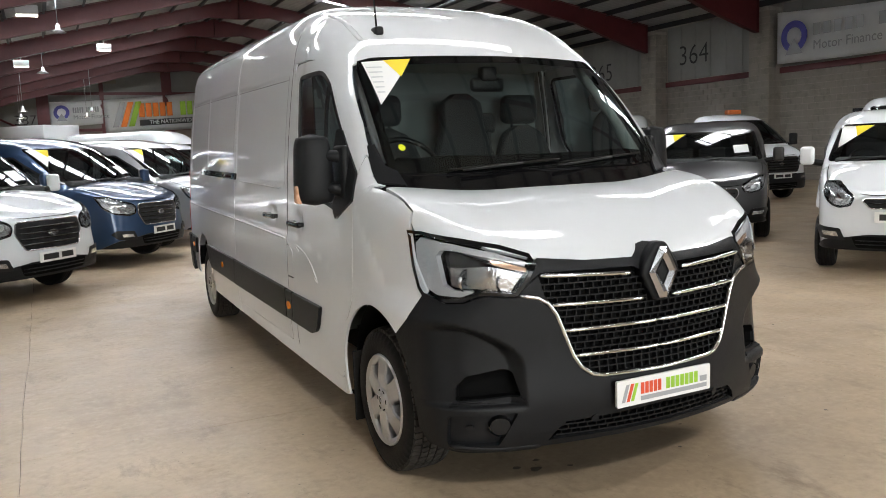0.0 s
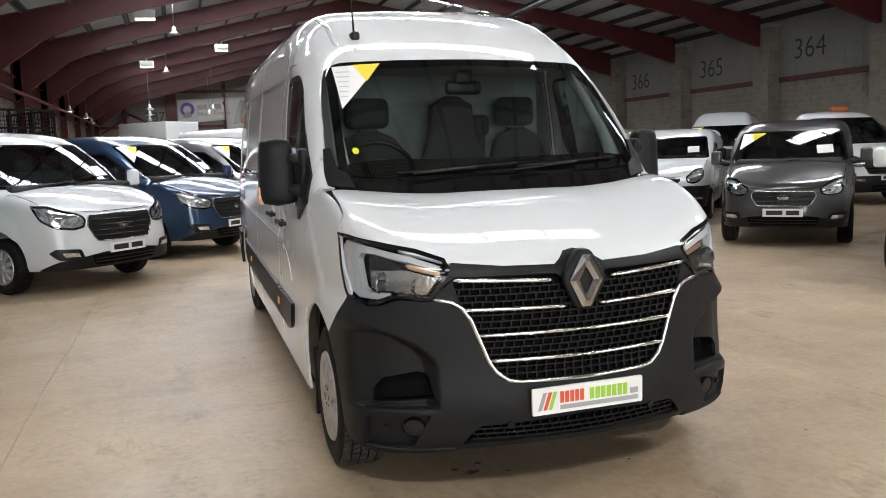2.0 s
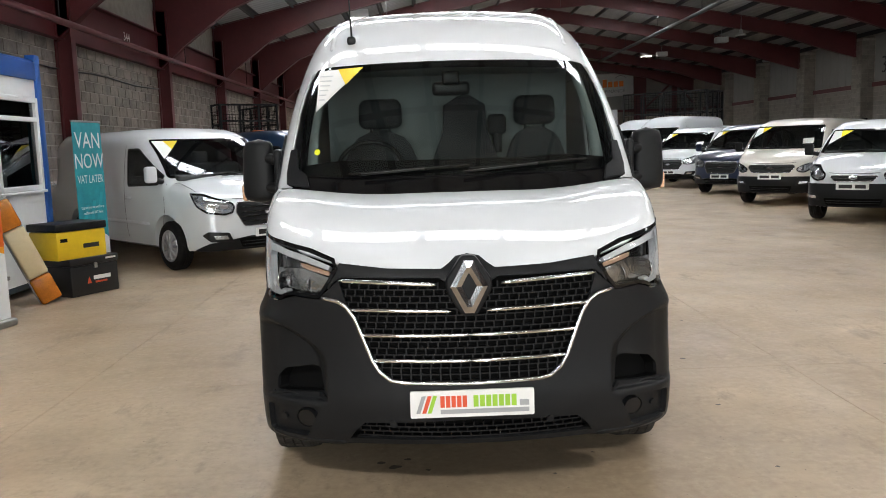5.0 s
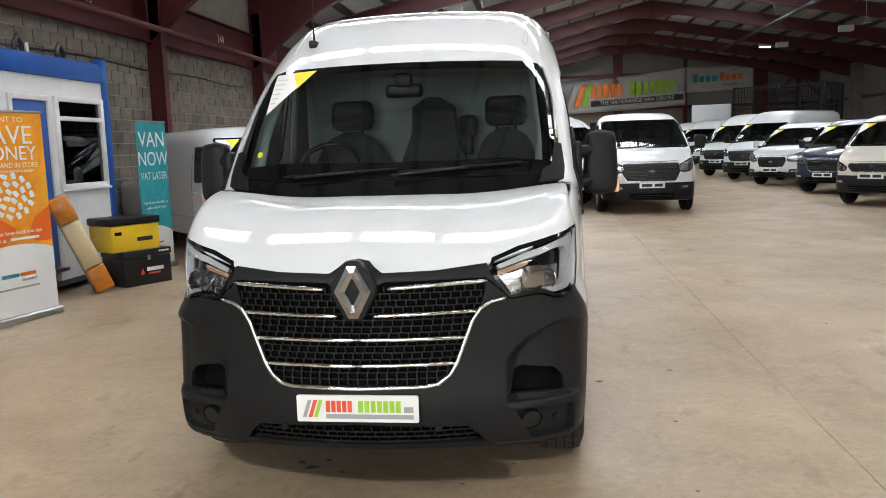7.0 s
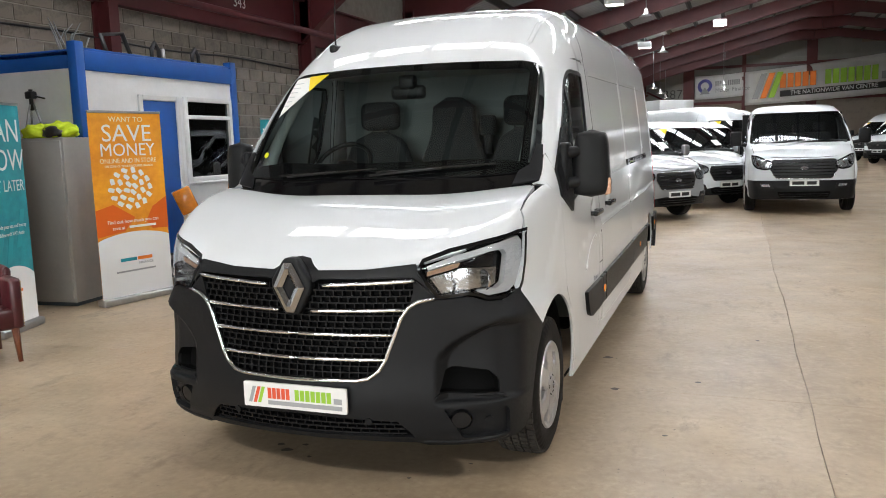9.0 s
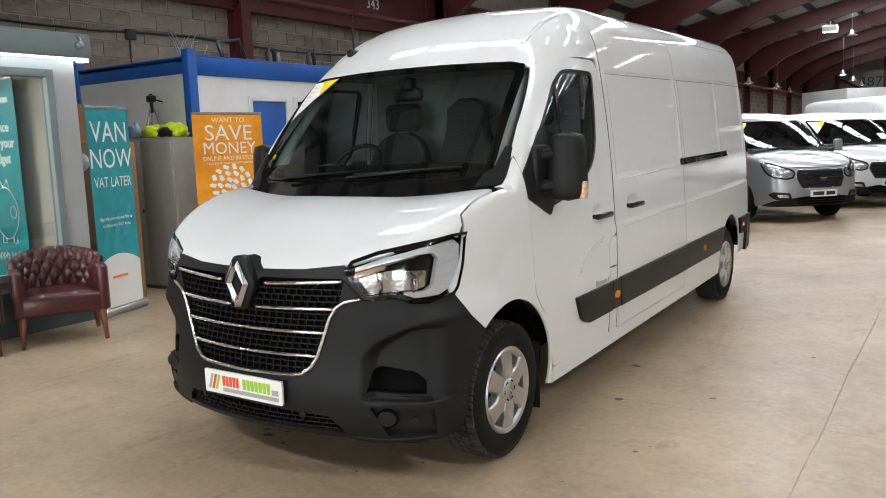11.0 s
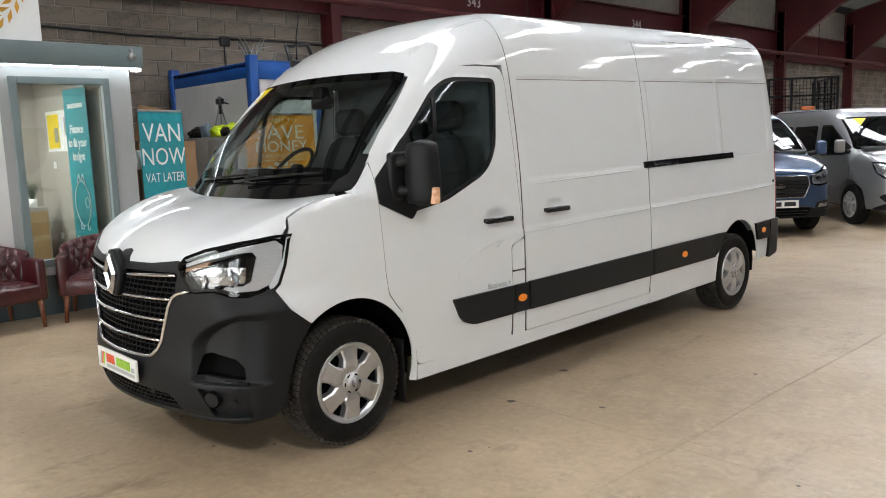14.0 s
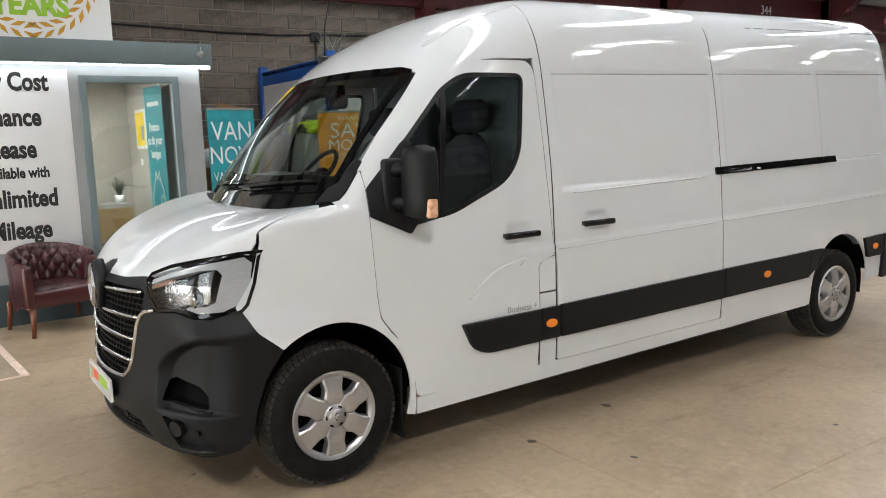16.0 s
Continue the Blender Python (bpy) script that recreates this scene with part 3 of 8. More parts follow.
def chart(kind, s=1, func=body_f):
    """From plane coordinates onto the body: side (y, z), front (angle, z), bonnet (x, w), screen (x, z), roof (y, angle), back (x, z)."""
    def go(uv):
        u, v = uv[:, 0], uv[:, 1]
        one, nil = np.ones(len(u)), np.zeros(len(u))
        if kind == "side":
            o, d, reach = np.stack([1.4 * s * one, u, v], 1), np.stack([-s * one, nil, nil], 1), 1.2
        elif kind == "front":
            d = np.stack([-np.sin(u), np.cos(u), nil], 1)
            o, reach = np.stack([nil, one, v], 1) - 1.5 * d, 1.4
        elif kind == "bonnet":
            d = np.stack([nil, 0.7071 * one, -0.7071 * one], 1)
            o, reach = np.stack([u, 0.7071 * v, 0.7071 * v], 1) - 0.9 * d, 1.8
        elif kind == "screen":
            o, d, reach = np.stack([u, -0.6 * one, v], 1), np.stack([nil, one, nil], 1), 3.4
        elif kind == "roof":
            d = -np.stack([np.sin(v), nil, np.cos(v)], 1)
            o, reach = np.stack([nil, u, one], 1) - 1.9 * d, 1.8
        else:
            o, d, reach = np.stack([u, 7.5 * one, v], 1), np.stack([nil, -one, nil], 1), 3.0
        return cast(func, o, d, reach)
    return go, func


def in_poly(pts, poly):
    x, y = pts[:, 0], pts[:, 1]
    c = np.zeros(len(pts), bool)
    n = len(poly)
    for i in range(n):
        (x0, y0), (x1, y1) = poly[i], poly[(i + 1) % n]
        if y0 != y1:
            c ^= ((y0 > y) != (y1 > y)) & (x < (x1 - x0) * (y - y0) / (y1 - y0) + x0)
    return c


def dense(poly, step):
    out = []
    for i in range(len(poly)):
        a, b = np.array(poly[i], float), np.array(poly[(i + 1) % len(poly)], float)
        n = max(1, int(np.ceil(np.linalg.norm(b - a) / step)))
        out += [tuple(a + (b - a) * k / n) for k in range(n)]
    return out


def shrink(poly, g):
    """Draws an outline in by g."""
    p = np.array(poly, float)
    area = np.sum(p[:, 0] * np.roll(p[:, 1], -1) - p[:, 1] * np.roll(p[:, 0], -1))
    t = np.roll(p, -1, 0) - np.roll(p, 1, 0)
    t /= np.linalg.norm(t, axis=1, keepdims=True) + 1e-9
    nrm = np.stack([-t[:, 1], t[:, 0]], 1) * (1 if area > 0 else -1)
    return [tuple(v) for v in p + nrm * g]


def panel(name, outline, where, material, parent, label="", holes=(), step=0.035, gap=0.0, lift=0.0, skirt=0.012, edge_step=None):
    """A skin panel: a flat outline, cut into small triangles and laid onto the body, with its edge turned in."""
    go, func = where
    edge_step = edge_step or step * 0.6
    loops = [dense(shrink(outline, gap) if gap else outline, edge_step)] + [dense(h, edge_step) for h in holes]
    pts, edges = [], []
    for lp in loops:
        b = len(pts)
        pts += lp
        edges += [(b + i, b + (i + 1) % len(lp)) for i in range(len(lp))]
    arr = np.array(pts)
    lo, hi = arr.min(0), arr.max(0)
    gx, gy = np.meshgrid(np.arange(lo[0] + step / 2, hi[0], step), np.arange(lo[1] + step / 2, hi[1], step))
    gx = gx + (np.arange(gx.shape[0])[:, None] % 2) * step * 0.5
    inner = np.stack([gx.ravel(), gy.ravel()], 1)
    keep = in_poly(inner, loops[0])
    for h in loops[1:]:
        keep &= ~in_poly(inner, h)
    inner = inner[keep]
    if len(inner):
        dist = np.full(len(inner), 9.0)
        for c in range(0, len(arr), 200):
            dist = np.minimum(dist, np.linalg.norm(inner[:, None] - arr[None, c:c + 200], axis=2).min(1))
        inner = inner[dist > edge_step * 0.55]
    verts = [Vector(v) for v in pts] + [Vector(v) for v in inner]
    out = geo.delaunay_2d_cdt(verts, edges, [], 0, 1e-6)
    v2 = np.array([tuple(v) for v in out[0]])
    tri = np.array([f for f in out[2] if len(f) == 3])
    cen = v2[tri].mean(1)
    ok = in_poly(cen, loops[0])
    for h in loops[1:]:
        ok &= ~in_poly(cen, h)
    tri = tri[ok]
    p3 = go(v2)
    nr = grad(func, p3)
    p3 = p3 + nr * lift
    fn = np.cross(p3[tri[:, 1]] - p3[tri[:, 0]], p3[tri[:, 2]] - p3[tri[:, 0]])
    flip = (fn * nr[tri].mean(1)).sum(1) < 0
    tri[flip] = tri[flip][:, ::-1]
    V, N, F = [p3], [nr], [tri]
    base = len(p3)
    if skirt:
        for li, lp in enumerate(loops):
            q = go(np.array(lp))
            g = grad(func, q)
            top = q + g * lift
            tan = np.roll(top, -1, 0) - np.roll(top, 1, 0)
            sn = np.cross(tan, g)
            sn /= np.linalg.norm(sn, axis=1, keepdims=True) + 1e-9
            c = top.mean(0)
            if ((top - c) * sn).sum() < 0:
                sn = -sn
            if li:
                sn = -sn
            V += [top, top - g * skirt]
            N += [sn, sn]
            n = len(lp)
            i = np.arange(n)
            j = (i + 1) % n
            F += [np.stack([base + i, base + j, base + n + j], 1), np.stack([base + i, base + n + j, base + n + i], 1)]
            base += 2 * n
    V, N, F = np.concatenate(V), np.concatenate(N), np.concatenate(F)
    fn = np.cross(V[F[:, 1]] - V[F[:, 0]], V[F[:, 2]] - V[F[:, 0]])
    flip = (fn * N[F].mean(1)).sum(1) < 0
    F[flip] = F[flip][:, ::-1]
    data = bpy.data.meshes.new(name)
    data.from_pydata(V.tolist(), [], F.tolist())
    data.shade_smooth()
    data.normals_split_custom_set_from_vertices(N.tolist())
    return part(name, data, material, parent, label, None)


def ribbon(name, path, where, width, height, material, parent, label="", lift=0.0, closed=False, step=0.02, round_n=8):
    """A moulded bar laid along a path on the body."""
    go, func = where
    pts = []
    for i in range(len(path) - (0 if closed else 1)):
        a, b = np.array(path[i], float), np.array(path[(i + 1) % len(path)], float)
        n = max(1, int(np.linalg.norm(b - a) / step))
        pts += [a + (b - a) * k / n for k in range(n)]
    if not closed:
        pts.append(np.array(path[-1], float))
    q = go(np.array(pts))
    g = grad(func, q)
    bm = bmesh.new()
    rings = []
    for i in range(len(q)):
        a = q[i - 1] if i or closed else q[i]
        b = q[(i + 1) % len(q)] if i < len(q) - 1 or closed else q[i]
        t = Vector(b - a).normalized()
        nrm = Vector(g[i])
        s = t.cross(nrm).normalized()
        c = Vector(q[i]) + nrm * lift
        ends = 1.0 if closed or 0 < i < len(q) - 1 else 0.6
        rings.append([bm.verts.new(c + ends * (s * width / 2 * math.copysign(abs(math.cos(u)) ** 0.6, math.cos(u)) + nrm * height * math.copysign(abs(math.sin(u)) ** 0.8, math.sin(u))))
                      for u in (math.tau * k / round_n for k in range(round_n))])
    m = len(rings)
    for i in range(m if closed else m - 1):
        a, b = rings[i], rings[(i + 1) % m]
        for k in range(round_n):
            bm.faces.new((a[k], a[(k + 1) % round_n], b[(k + 1) % round_n], b[k]))
    if not closed:
        bm.faces.new(rings[0])
        bm.faces.new(rings[-1][::-1])
    bmesh.ops.recalc_face_normals(bm, faces=bm.faces)
    return part(name, bm, material, parent, label)


def arc(cx, cy, r, a0, a1, n=20, ry=None):
    return [(cx + r * math.cos(radians(a0 + (a1 - a0) * k / n)), cy + (ry or r) * math.sin(radians(a0 + (a1 - a0) * k / n))) for k in range(n + 1)]


def wheel(parent, at, s, cap, r=0.345, w=0.225, rim=0.215, spokes=6, name="wheel", tread=False):
    """A tyre with grooved tread and a trim with broad spokes; s is the side it faces."""
    hub = new(name)
    hub.parent = parent
    hub.matrix_basis = Matrix.Translation(at) @ Matrix.Diagonal((s, 1, 1, 1))
    hw = w / 2
    prof = [(rim * 0.93, hw - 0.03), (rim + 0.004, hw - 0.008), (rim + 0.02, hw - 0.001), (r - 0.055, hw + 0.004), (r - 0.028, hw - 0.006), (r - 0.008, hw - 0.028)]
    for g in (0.055, 0.018, -0.018, -0.055):
        prof += [(r - 0.001, g + 0.012), (r - 0.001, g + 0.005), (r - 0.01, g + 0.004), (r - 0.01, g - 0.004), (r - 0.001, g - 0.005)]
    prof += [(r - 0.008, -hw + 0.028), (r - 0.028, -hw + 0.006), (r - 0.055, -hw), (rim + 0.01, -hw + 0.003), (rim * 0.9, -hw + 0.03)]
    bm = bmesh.new()
    n = 144
    lathe(bm, prof, n)
    k = len(prof)
    for i, v in enumerate(bm.verts):
        ring, j = divmod(i, k)
        if ring % 3 == 0 and j in (4, 5, 6, k - 5, k - 4):
            d = Vector((0, v.co.y, v.co.z))
            v.co -= d.normalized() * 0.006
    bmesh.ops.recalc_face_normals(bm, faces=bm.faces)
    part("tyre", bm, M["rubber"], hub)
    if tread:
        # blocks of the tread between the grooves and on the shoulders
        V, F = [], []
        rows = ((-0.098, -0.066, 0.0), (-0.058, -0.024, 0.5), (-0.016, 0.016, 0.0), (0.024, 0.058, 0.5), (0.066, 0.098, 0.0))
        n = 64
        for x0, x1, ph_ in rows:
            for k in range(n):
                a0, a1 = math.tau * (k + ph_) / n, math.tau * (k + ph_ + 0.78) / n
                e = len(V)
                for rad in (r - 0.014, r + 0.002):
                    for x, a in ((x0, a0), (x1, a0 + 0.02), (x1, a1 + 0.02), (x0, a1)):
                        d = rad - (0.008 if abs(x) > 0.09 else 0.0)
                        V.append((x, d * math.cos(a), d * math.sin(a)))
                F += [tuple(e + i for i in f) for f in ((4, 5, 6, 7), (0, 1, 5, 4), (1, 2, 6, 5), (2, 3, 7, 6), (3, 0, 4, 7))]
        data = bpy.data.meshes.new("tread")
        data.from_pydata(V, [], F)
        tagged(part("tread", data, M["tread"], hub, "worn grey tread blocks", smooth=False), kind="stuff")
    bm = bmesh.new()
    lathe(bm, [(0.001, hw - 0.075), (rim * 0.95, hw - 0.06), (rim * 0.96, hw - 0.03)], 40)
    part("rim", bm, M["void"], hub, "black steel rim behind the trim")
    bm = bmesh.new()
    lathe(bm, [(rim * 0.90, hw - 0.045), (rim * 0.865, hw - 0.016), (rim * 0.93, hw - 0.004), (rim * 1.0, hw + 0.002), (rim * 1.025, hw - 0.006)], 60)
    for i in range(spokes):
        a = math.tau * (i + 0.5) / spokes
        t = Vector((0, math.cos(a), math.sin(a)))
        q = Vector((0, -math.sin(a), math.cos(a)))
        rows = []
        for rr, half, h in ((0.05, 0.028 * (6 / spokes), hw - 0.002), (0.092, 0.049 * (6 / spokes), hw + 0.004), (rim * 0.60, 0.042 * (6 / spokes) ** 1.1, hw + 0.004), (rim * 0.90, 0.054 * (6 / spokes) ** 1.1, hw - 0.006)):
            rows.append([bm.verts.new(t * rr + q * (half * e) + Vector((h + (0 if abs(e) < 1 else -0.008), 0, 0))) for e in (-1.06, -0.86, 0.86, 1.06)])
            rows[-1].insert(0, bm.verts.new(t * rr - q * half * 1.06 + Vector((h - 0.05, 0, 0))))
            rows[-1].append(bm.verts.new(t * rr + q * half * 1.06 + Vector((h - 0.05, 0, 0))))
        for a_, b_ in zip(rows, rows[1:]):
            for c in range(5):
                bm.faces.new((a_[c], a_[c + 1], b_[c + 1], b_[c]))
    bmesh.ops.recalc_face_normals(bm, faces=bm.faces)
    part("trim", bm, cap, hub, "silver wheel trim", smooth=False)
    bm = bmesh.new()
    lathe(bm, [(0.0005, hw + 0.014), (0.028, hw + 0.013), (0.033, hw + 0.007), (0.036, hw + 0.004), (0.058, hw + 0.006), (0.066, hw - 0.02)], 36)
    part("cap", bm, cap, hub)
    if tread:
        # bolt notches round the cap and the pressed diamond on it
        for i in range(spokes):
            a = math.tau * (i + 0.5) / spokes
            bm = bmesh.new()
            box(bm, hw + 0.004, -0.011, -0.004, hw + 0.0075, 0.011, 0.004, bevel=0.002, seg=1)
            bm.transform(Matrix.Rotation(a, 4, "X") @ Matrix.Translation((0, 0, 0.049)))
            part("notch", bm, M["void"], hub, "dark notch beside the cap", smooth=False)
        bm = bmesh.new()
        for k in (1, -1):
            tube(bm, [(hw + 0.0145, 0, 0.019), (hw + 0.0145, k * 0.012, 0), (hw + 0.0145, 0, -0.019)], 0.0022, 5)
        part("cap_emblem", bm, M["satin_chrome"], hub, "pressed diamond on the cap")
    return hub

# ---- the white panel van ----
def phi(x, z, y=None):
    """The front chart's angle of a point x off the middle at height z."""
    yy = nose_y(np.array([abs(x)]), np.array([z]))[0] if y is None else y
    return math.atan2(x, 1.0 - yy)


def fr(pts):
    return [(phi(*p) if len(p) == 2 else phi(p[0], p[1], p[2]), p[1]) for p in pts]


def mirror_path(half):
    """A closed outline from its right half, given from the middle bottom to the middle top."""
    return list(half) + [(-a, b) for a, b in reversed(half) if abs(a) > 1e-6]


M["shut_grey"] = mat("shut_line_grey", (0.05, 0.05, 0.052), 0.7)
M["sealant"] = mat("seam_sealant", (0.16, 0.16, 0.16), 0.7)
M["light_guide"] = mat("light_guide", (0.46, 0.47, 0.48), 0.35, coat=0.5, var=0.12, scale=30, stretch=(1, 1, 6))
M["repeater"] = mat("repeater_lens", (0.70, 0.20, 0.05), 0.2, coat=0.6, var=0.4, scale=40, tint=(0.75, 0.5, 0.35))
M["grille_black"] = mat("grille_black", (0.004, 0.004, 0.0045), 0.5, spec=0.25)
M["amber_clear"] = mat("amber_clear", (0.55, 0.36, 0.25), 0.2, metal=0.6, coat=0.5)
M["chrome_soft"] = mat("chrome_soft", (0.46, 0.465, 0.47), 0.14, metal=1.0, bump=0.3, bscale=40)


def build_van():
    van = thing("panel_van", "white long-wheelbase panel van with grey plastic bumper", "van")
    white, dark = M["paint_white"], M["plastic_dark"]
    FW, RW = (0.855, 0.345), (5.19, 0.345)
    front, bonnet, screen = chart("front"), chart("bonnet", 1, nose_f), chart("screen", 1, cab_f)
    nose_front = chart("front", 1, nose_f)

    for s, hand in ((1, "nearside"), (-1, "offside")):
        side = chart("side", s)
        # wing
        arch = arc(FW[0], 0.40, 0.405, -18, 128, 24)
        wing = [(1.290, 0.262)] + arch + [(0.505, 0.803), (0.43, 0.905), (0.42, 0.93), (0.50, 1.06), (0.530, 1.165), (0.545, 1.205), (0.55, 1.256), (0.58, 1.272), (0.625, 1.294),
                (0.66, 1.307), (0.70, 1.319), (0.735, 1.327), (0.80, 1.340), (0.87, 1.350), (0.93, 1.356), (0.97, 1.372), (1.0, 1.402), (1.06, 1.482), (1.083, 1.505), (1.083, 1.23), (1.095, 0.894), (1.108, 0.79), (1.16, 0.715), (1.215, 0.655), (1.262, 0.55), (1.288, 0.45), (1.294, 0.35)]
        panel("wing", wing, side, white, van, gap=0.0015, step=0.03)
        # front door with its window opening
        door = rounded([(1.295, 0.352), (2.10, 0.348), (2.113, 0.62), (2.113, 0.945), (2.237, 0.985), (2.21, 1.45), (2.188, 2.058), (1.70, 2.052), (1.535, 1.985), (1.083, 1.508),
                        (1.083, 1.23), (1.095, 0.894), (1.108, 0.79), (1.215, 0.655), (1.288, 0.45)],
                       [0.04, 0.03, 0, 0.03, 0.02, 0, 0.09, 0.12, 0.1, 0.02, 0, 0.05, 0.05, 0.08, 0.05])
        pane = rounded([(1.335, 1.225), (1.58, 1.265), (1.93, 1.405), (2.045, 1.54), (2.115, 1.985), (1.70, 1.985), (1.56, 1.90), (1.17, 1.50)], [0.02, 0.06, 0.09, 0.09, 0.06, 0.09, 0.05, 0.03])
        dr = panel("door", door, side, white, van, gap=0.0015, holes=[pane], skirt=0.02)
        panel("window_seal", pane, side, M["plastic_black"], dr, "black rubber window seal", holes=[shrink(pane, 0.022)], lift=-0.004, step=0.02)
        g = panel("door_window", shrink(pane, 0.02), side, M["side_glass"], dr, "dark tinted side glass", lift=-0.012, skirt=0, step=0.06)
        g.visible_shadow = False
        panel("window_bar", [(1.475, 1.25), (1.497, 1.25), (1.60, 1.955), (1.565, 1.93)], side, M["plastic_black"], dr, lift=-0.003)
        panel("mirror_sail", rounded([(1.085, 1.285), (1.30, 1.185), (1.335, 1.225), (1.345, 1.64), (1.30, 1.64), (1.085, 1.42)], 0.012), side, dark, dr, lift=0.012, skirt=0.02)
        panel("moulding", rounded([(1.575, 0.685), (2.108, 0.69), (2.112, 0.512), (1.73, 0.508), (1.64, 0.545)], [0.015, 0.008, 0.008, 0.05, 0.06]), side, dark, dr, "dark grey rubbing strip", lift=0.022, skirt=0.024)
        # lock pillar strip, filler flap
        panel("pillar", [(2.114, 0.355), (2.235, 0.357), (2.235, 0.775), (2.114, 0.775)], side, white, van, gap=0.003)
        panel("filler_flap", rounded([(2.114, 0.782), (2.235, 0.782), (2.24, 0.972), (2.16, 0.965), (2.114, 0.93)], [0.01, 0.01, 0.01, 0.03, 0.03]), side, white, van, gap=0.003)
        panel("moulding", [(2.118, 0.515), (2.245, 0.515), (2.245, 0.693), (2.118, 0.69)], side, dark, van, "dark grey rubbing strip", lift=0.022, skirt=0.024)
        panel("lock_pillar", [(2.2375, 0.98), (2.252, 0.98), (2.254, 1.45), (2.247, 2.03), (2.226, 2.29), (2.214, 2.15), (2.19, 2.062), (2.212, 1.45)], side, white, van, lift=-0.003, step=0.02, skirt=0.01)
        # sliding door and rear quarter
        sld = rounded([(2.246, 0.372), (3.715, 0.385), (3.722, 0.72), (3.728, 1.38), (3.722, 2.035), (3.705, 2.325), (2.222, 2.300), (2.245, 2.03), (2.252, 1.45), (2.250, 0.96)], [0.02, 0.02, 0, 0, 0, 0.02, 0.03, 0, 0, 0])
        sd = panel("side_door" if s > 0 else "side_panel", sld, side, white, van, gap=0.0015, step=0.017)
        panel("moulding", [(2.262, 0.513), (3.728, 0.528), (3.722, 0.722), (2.262, 0.695)], side, dark, sd, "dark grey rubbing strip", lift=0.022, skirt=0.024)
        arch_r = arc(RW[0], 0.42, 0.40, -2, 182, 30)
        qtr = [(3.728, 0.300), (4.785, 0.325)] + arch_r[::-1] + [(5.59, 0.40), (5.80, 0.42), (5.985, 0.46), (6.0, 1.0), (6.0, 1.6), (5.985, 2.0), (5.955, 2.372), (3.712, 2.325), (3.728, 2.035), (3.734, 1.38), (3.728, 0.72)]
        qp = panel("rear_quarter", qtr, side, white, van, gap=0.0015, step=0.018)
        panel("moulding", [(3.735, 0.530), (4.72, 0.545), (4.72, 0.738), (3.732, 0.724)], side, dark, qp, "dark grey rubbing strip", lift=0.022, skirt=0.024)
        panel("moulding", [(4.725, 0.56), (4.80, 0.60), (4.845, 0.685), (4.90, 0.74), (4.725, 0.74)], side, dark, qp, lift=0.022, skirt=0.024)
        panel("moulding", rounded([(5.555, 0.60), (5.80, 0.60), (5.80, 0.765), (5.50, 0.757)], 0.008), side, dark, qp, lift=0.022, skirt=0.024)
        panel("bumper_corner", rounded([(5.80, 0.40), (6.02, 0.44), (6.045, 0.60), (6.04, 0.77), (5.81, 0.765)], 0.03), side, dark, van, "dark grey rear bumper corner", lift=0.026, skirt=0.03)
        panel("tail_lamp", rounded([(5.985, 0.80), (6.04, 0.80), (6.04, 1.42), (5.985, 1.42)], 0.01), side, M["red_lens"], van, "red tail lamp", lift=0.004, skirt=0.02)
        # sill
        panel("sill", [(1.30, 0.262), (4.76, 0.322), (4.775, 0.372), (3.73, 0.383), (2.245, 0.369), (1.30, 0.349)], side, white, van, gap=0.0, lift=-0.001)
        # black strip below the sill stands in for the shade under the van
        panel("sill_edge", [(1.32, 0.235), (4.70, 0.285), (4.76, 0.322), (1.30, 0.262)], side, M["void"], van, "black strip standing in for the shade below the sill", lift=-0.05, skirt=0.0)
        # amber side markers
        for y, z in ((2.18, 0.604), (4.19, 0.635), (5.66, 0.682)):
            mk = panel("side_marker", arc(y, z, 0.040, 0, 342, 19, 0.024), side, M["amber"], van, "amber side marker lamp", lift=0.027, skirt=0.012, step=0.02)
        # door rail and handles
        if s > 0:
            panel("door_rail", rounded([(3.675, 1.352), (5.105, 1.378), (5.105, 1.425), (3.675, 1.402)], 0.008), side, M["gloss_black"], van, "black sliding door rail", lift=0.012, skirt=0.016)
            panel("rail_slot", [(3.74, 1.371), (5.07, 1.395), (5.07, 1.405), (3.74, 1.381)], side, M["void"], van, lift=0.0145, skirt=0.002)
        else:
            panel("door_rail", rounded([(3.675, 1.352), (5.105, 1.378), (5.105, 1.425), (3.675, 1.402)], 0.008), side, M["gloss_black"], van, "black door rail", lift=0.012, skirt=0.016)
        for y0, z0, par in ((1.868, 1.118, dr), (2.447, 1.137, sd)):
            bm = bmesh.new()
            xw = side_w(np.array([y0]), np.array([z0]))[0]
            box(bm, s * (xw + 0.016), y0, z0 - 0.017, s * (xw + 0.045), y0 + 0.245, z0 + 0.018, bevel=0.012, seg=3)
            box(bm, s * (xw - 0.01), y0 + 0.2, z0 - 0.012, s * (xw + 0.03), y0 + 0.238, z0 + 0.014, bevel=0.006)
            box(bm, s * (xw - 0.01), y0 + 0.008, z0 - 0.012, s * (xw + 0.03), y0 + 0.04, z0 + 0.014, bevel=0.006)
            part("handle", bm, M["gloss_black"], par, "black door handle")
        # small black cap on the rear edge
        panel("latch_cap", arc(5.94, 1.125, 0.016, 0, 340, 12), side, M["plastic_black"], van, lift=0.006, step=0.01)
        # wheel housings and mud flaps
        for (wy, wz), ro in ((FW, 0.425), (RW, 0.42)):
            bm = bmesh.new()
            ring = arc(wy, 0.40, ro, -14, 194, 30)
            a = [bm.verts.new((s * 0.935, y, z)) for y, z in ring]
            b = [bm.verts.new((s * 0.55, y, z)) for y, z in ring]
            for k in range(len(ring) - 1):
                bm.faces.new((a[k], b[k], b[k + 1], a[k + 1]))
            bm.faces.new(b)
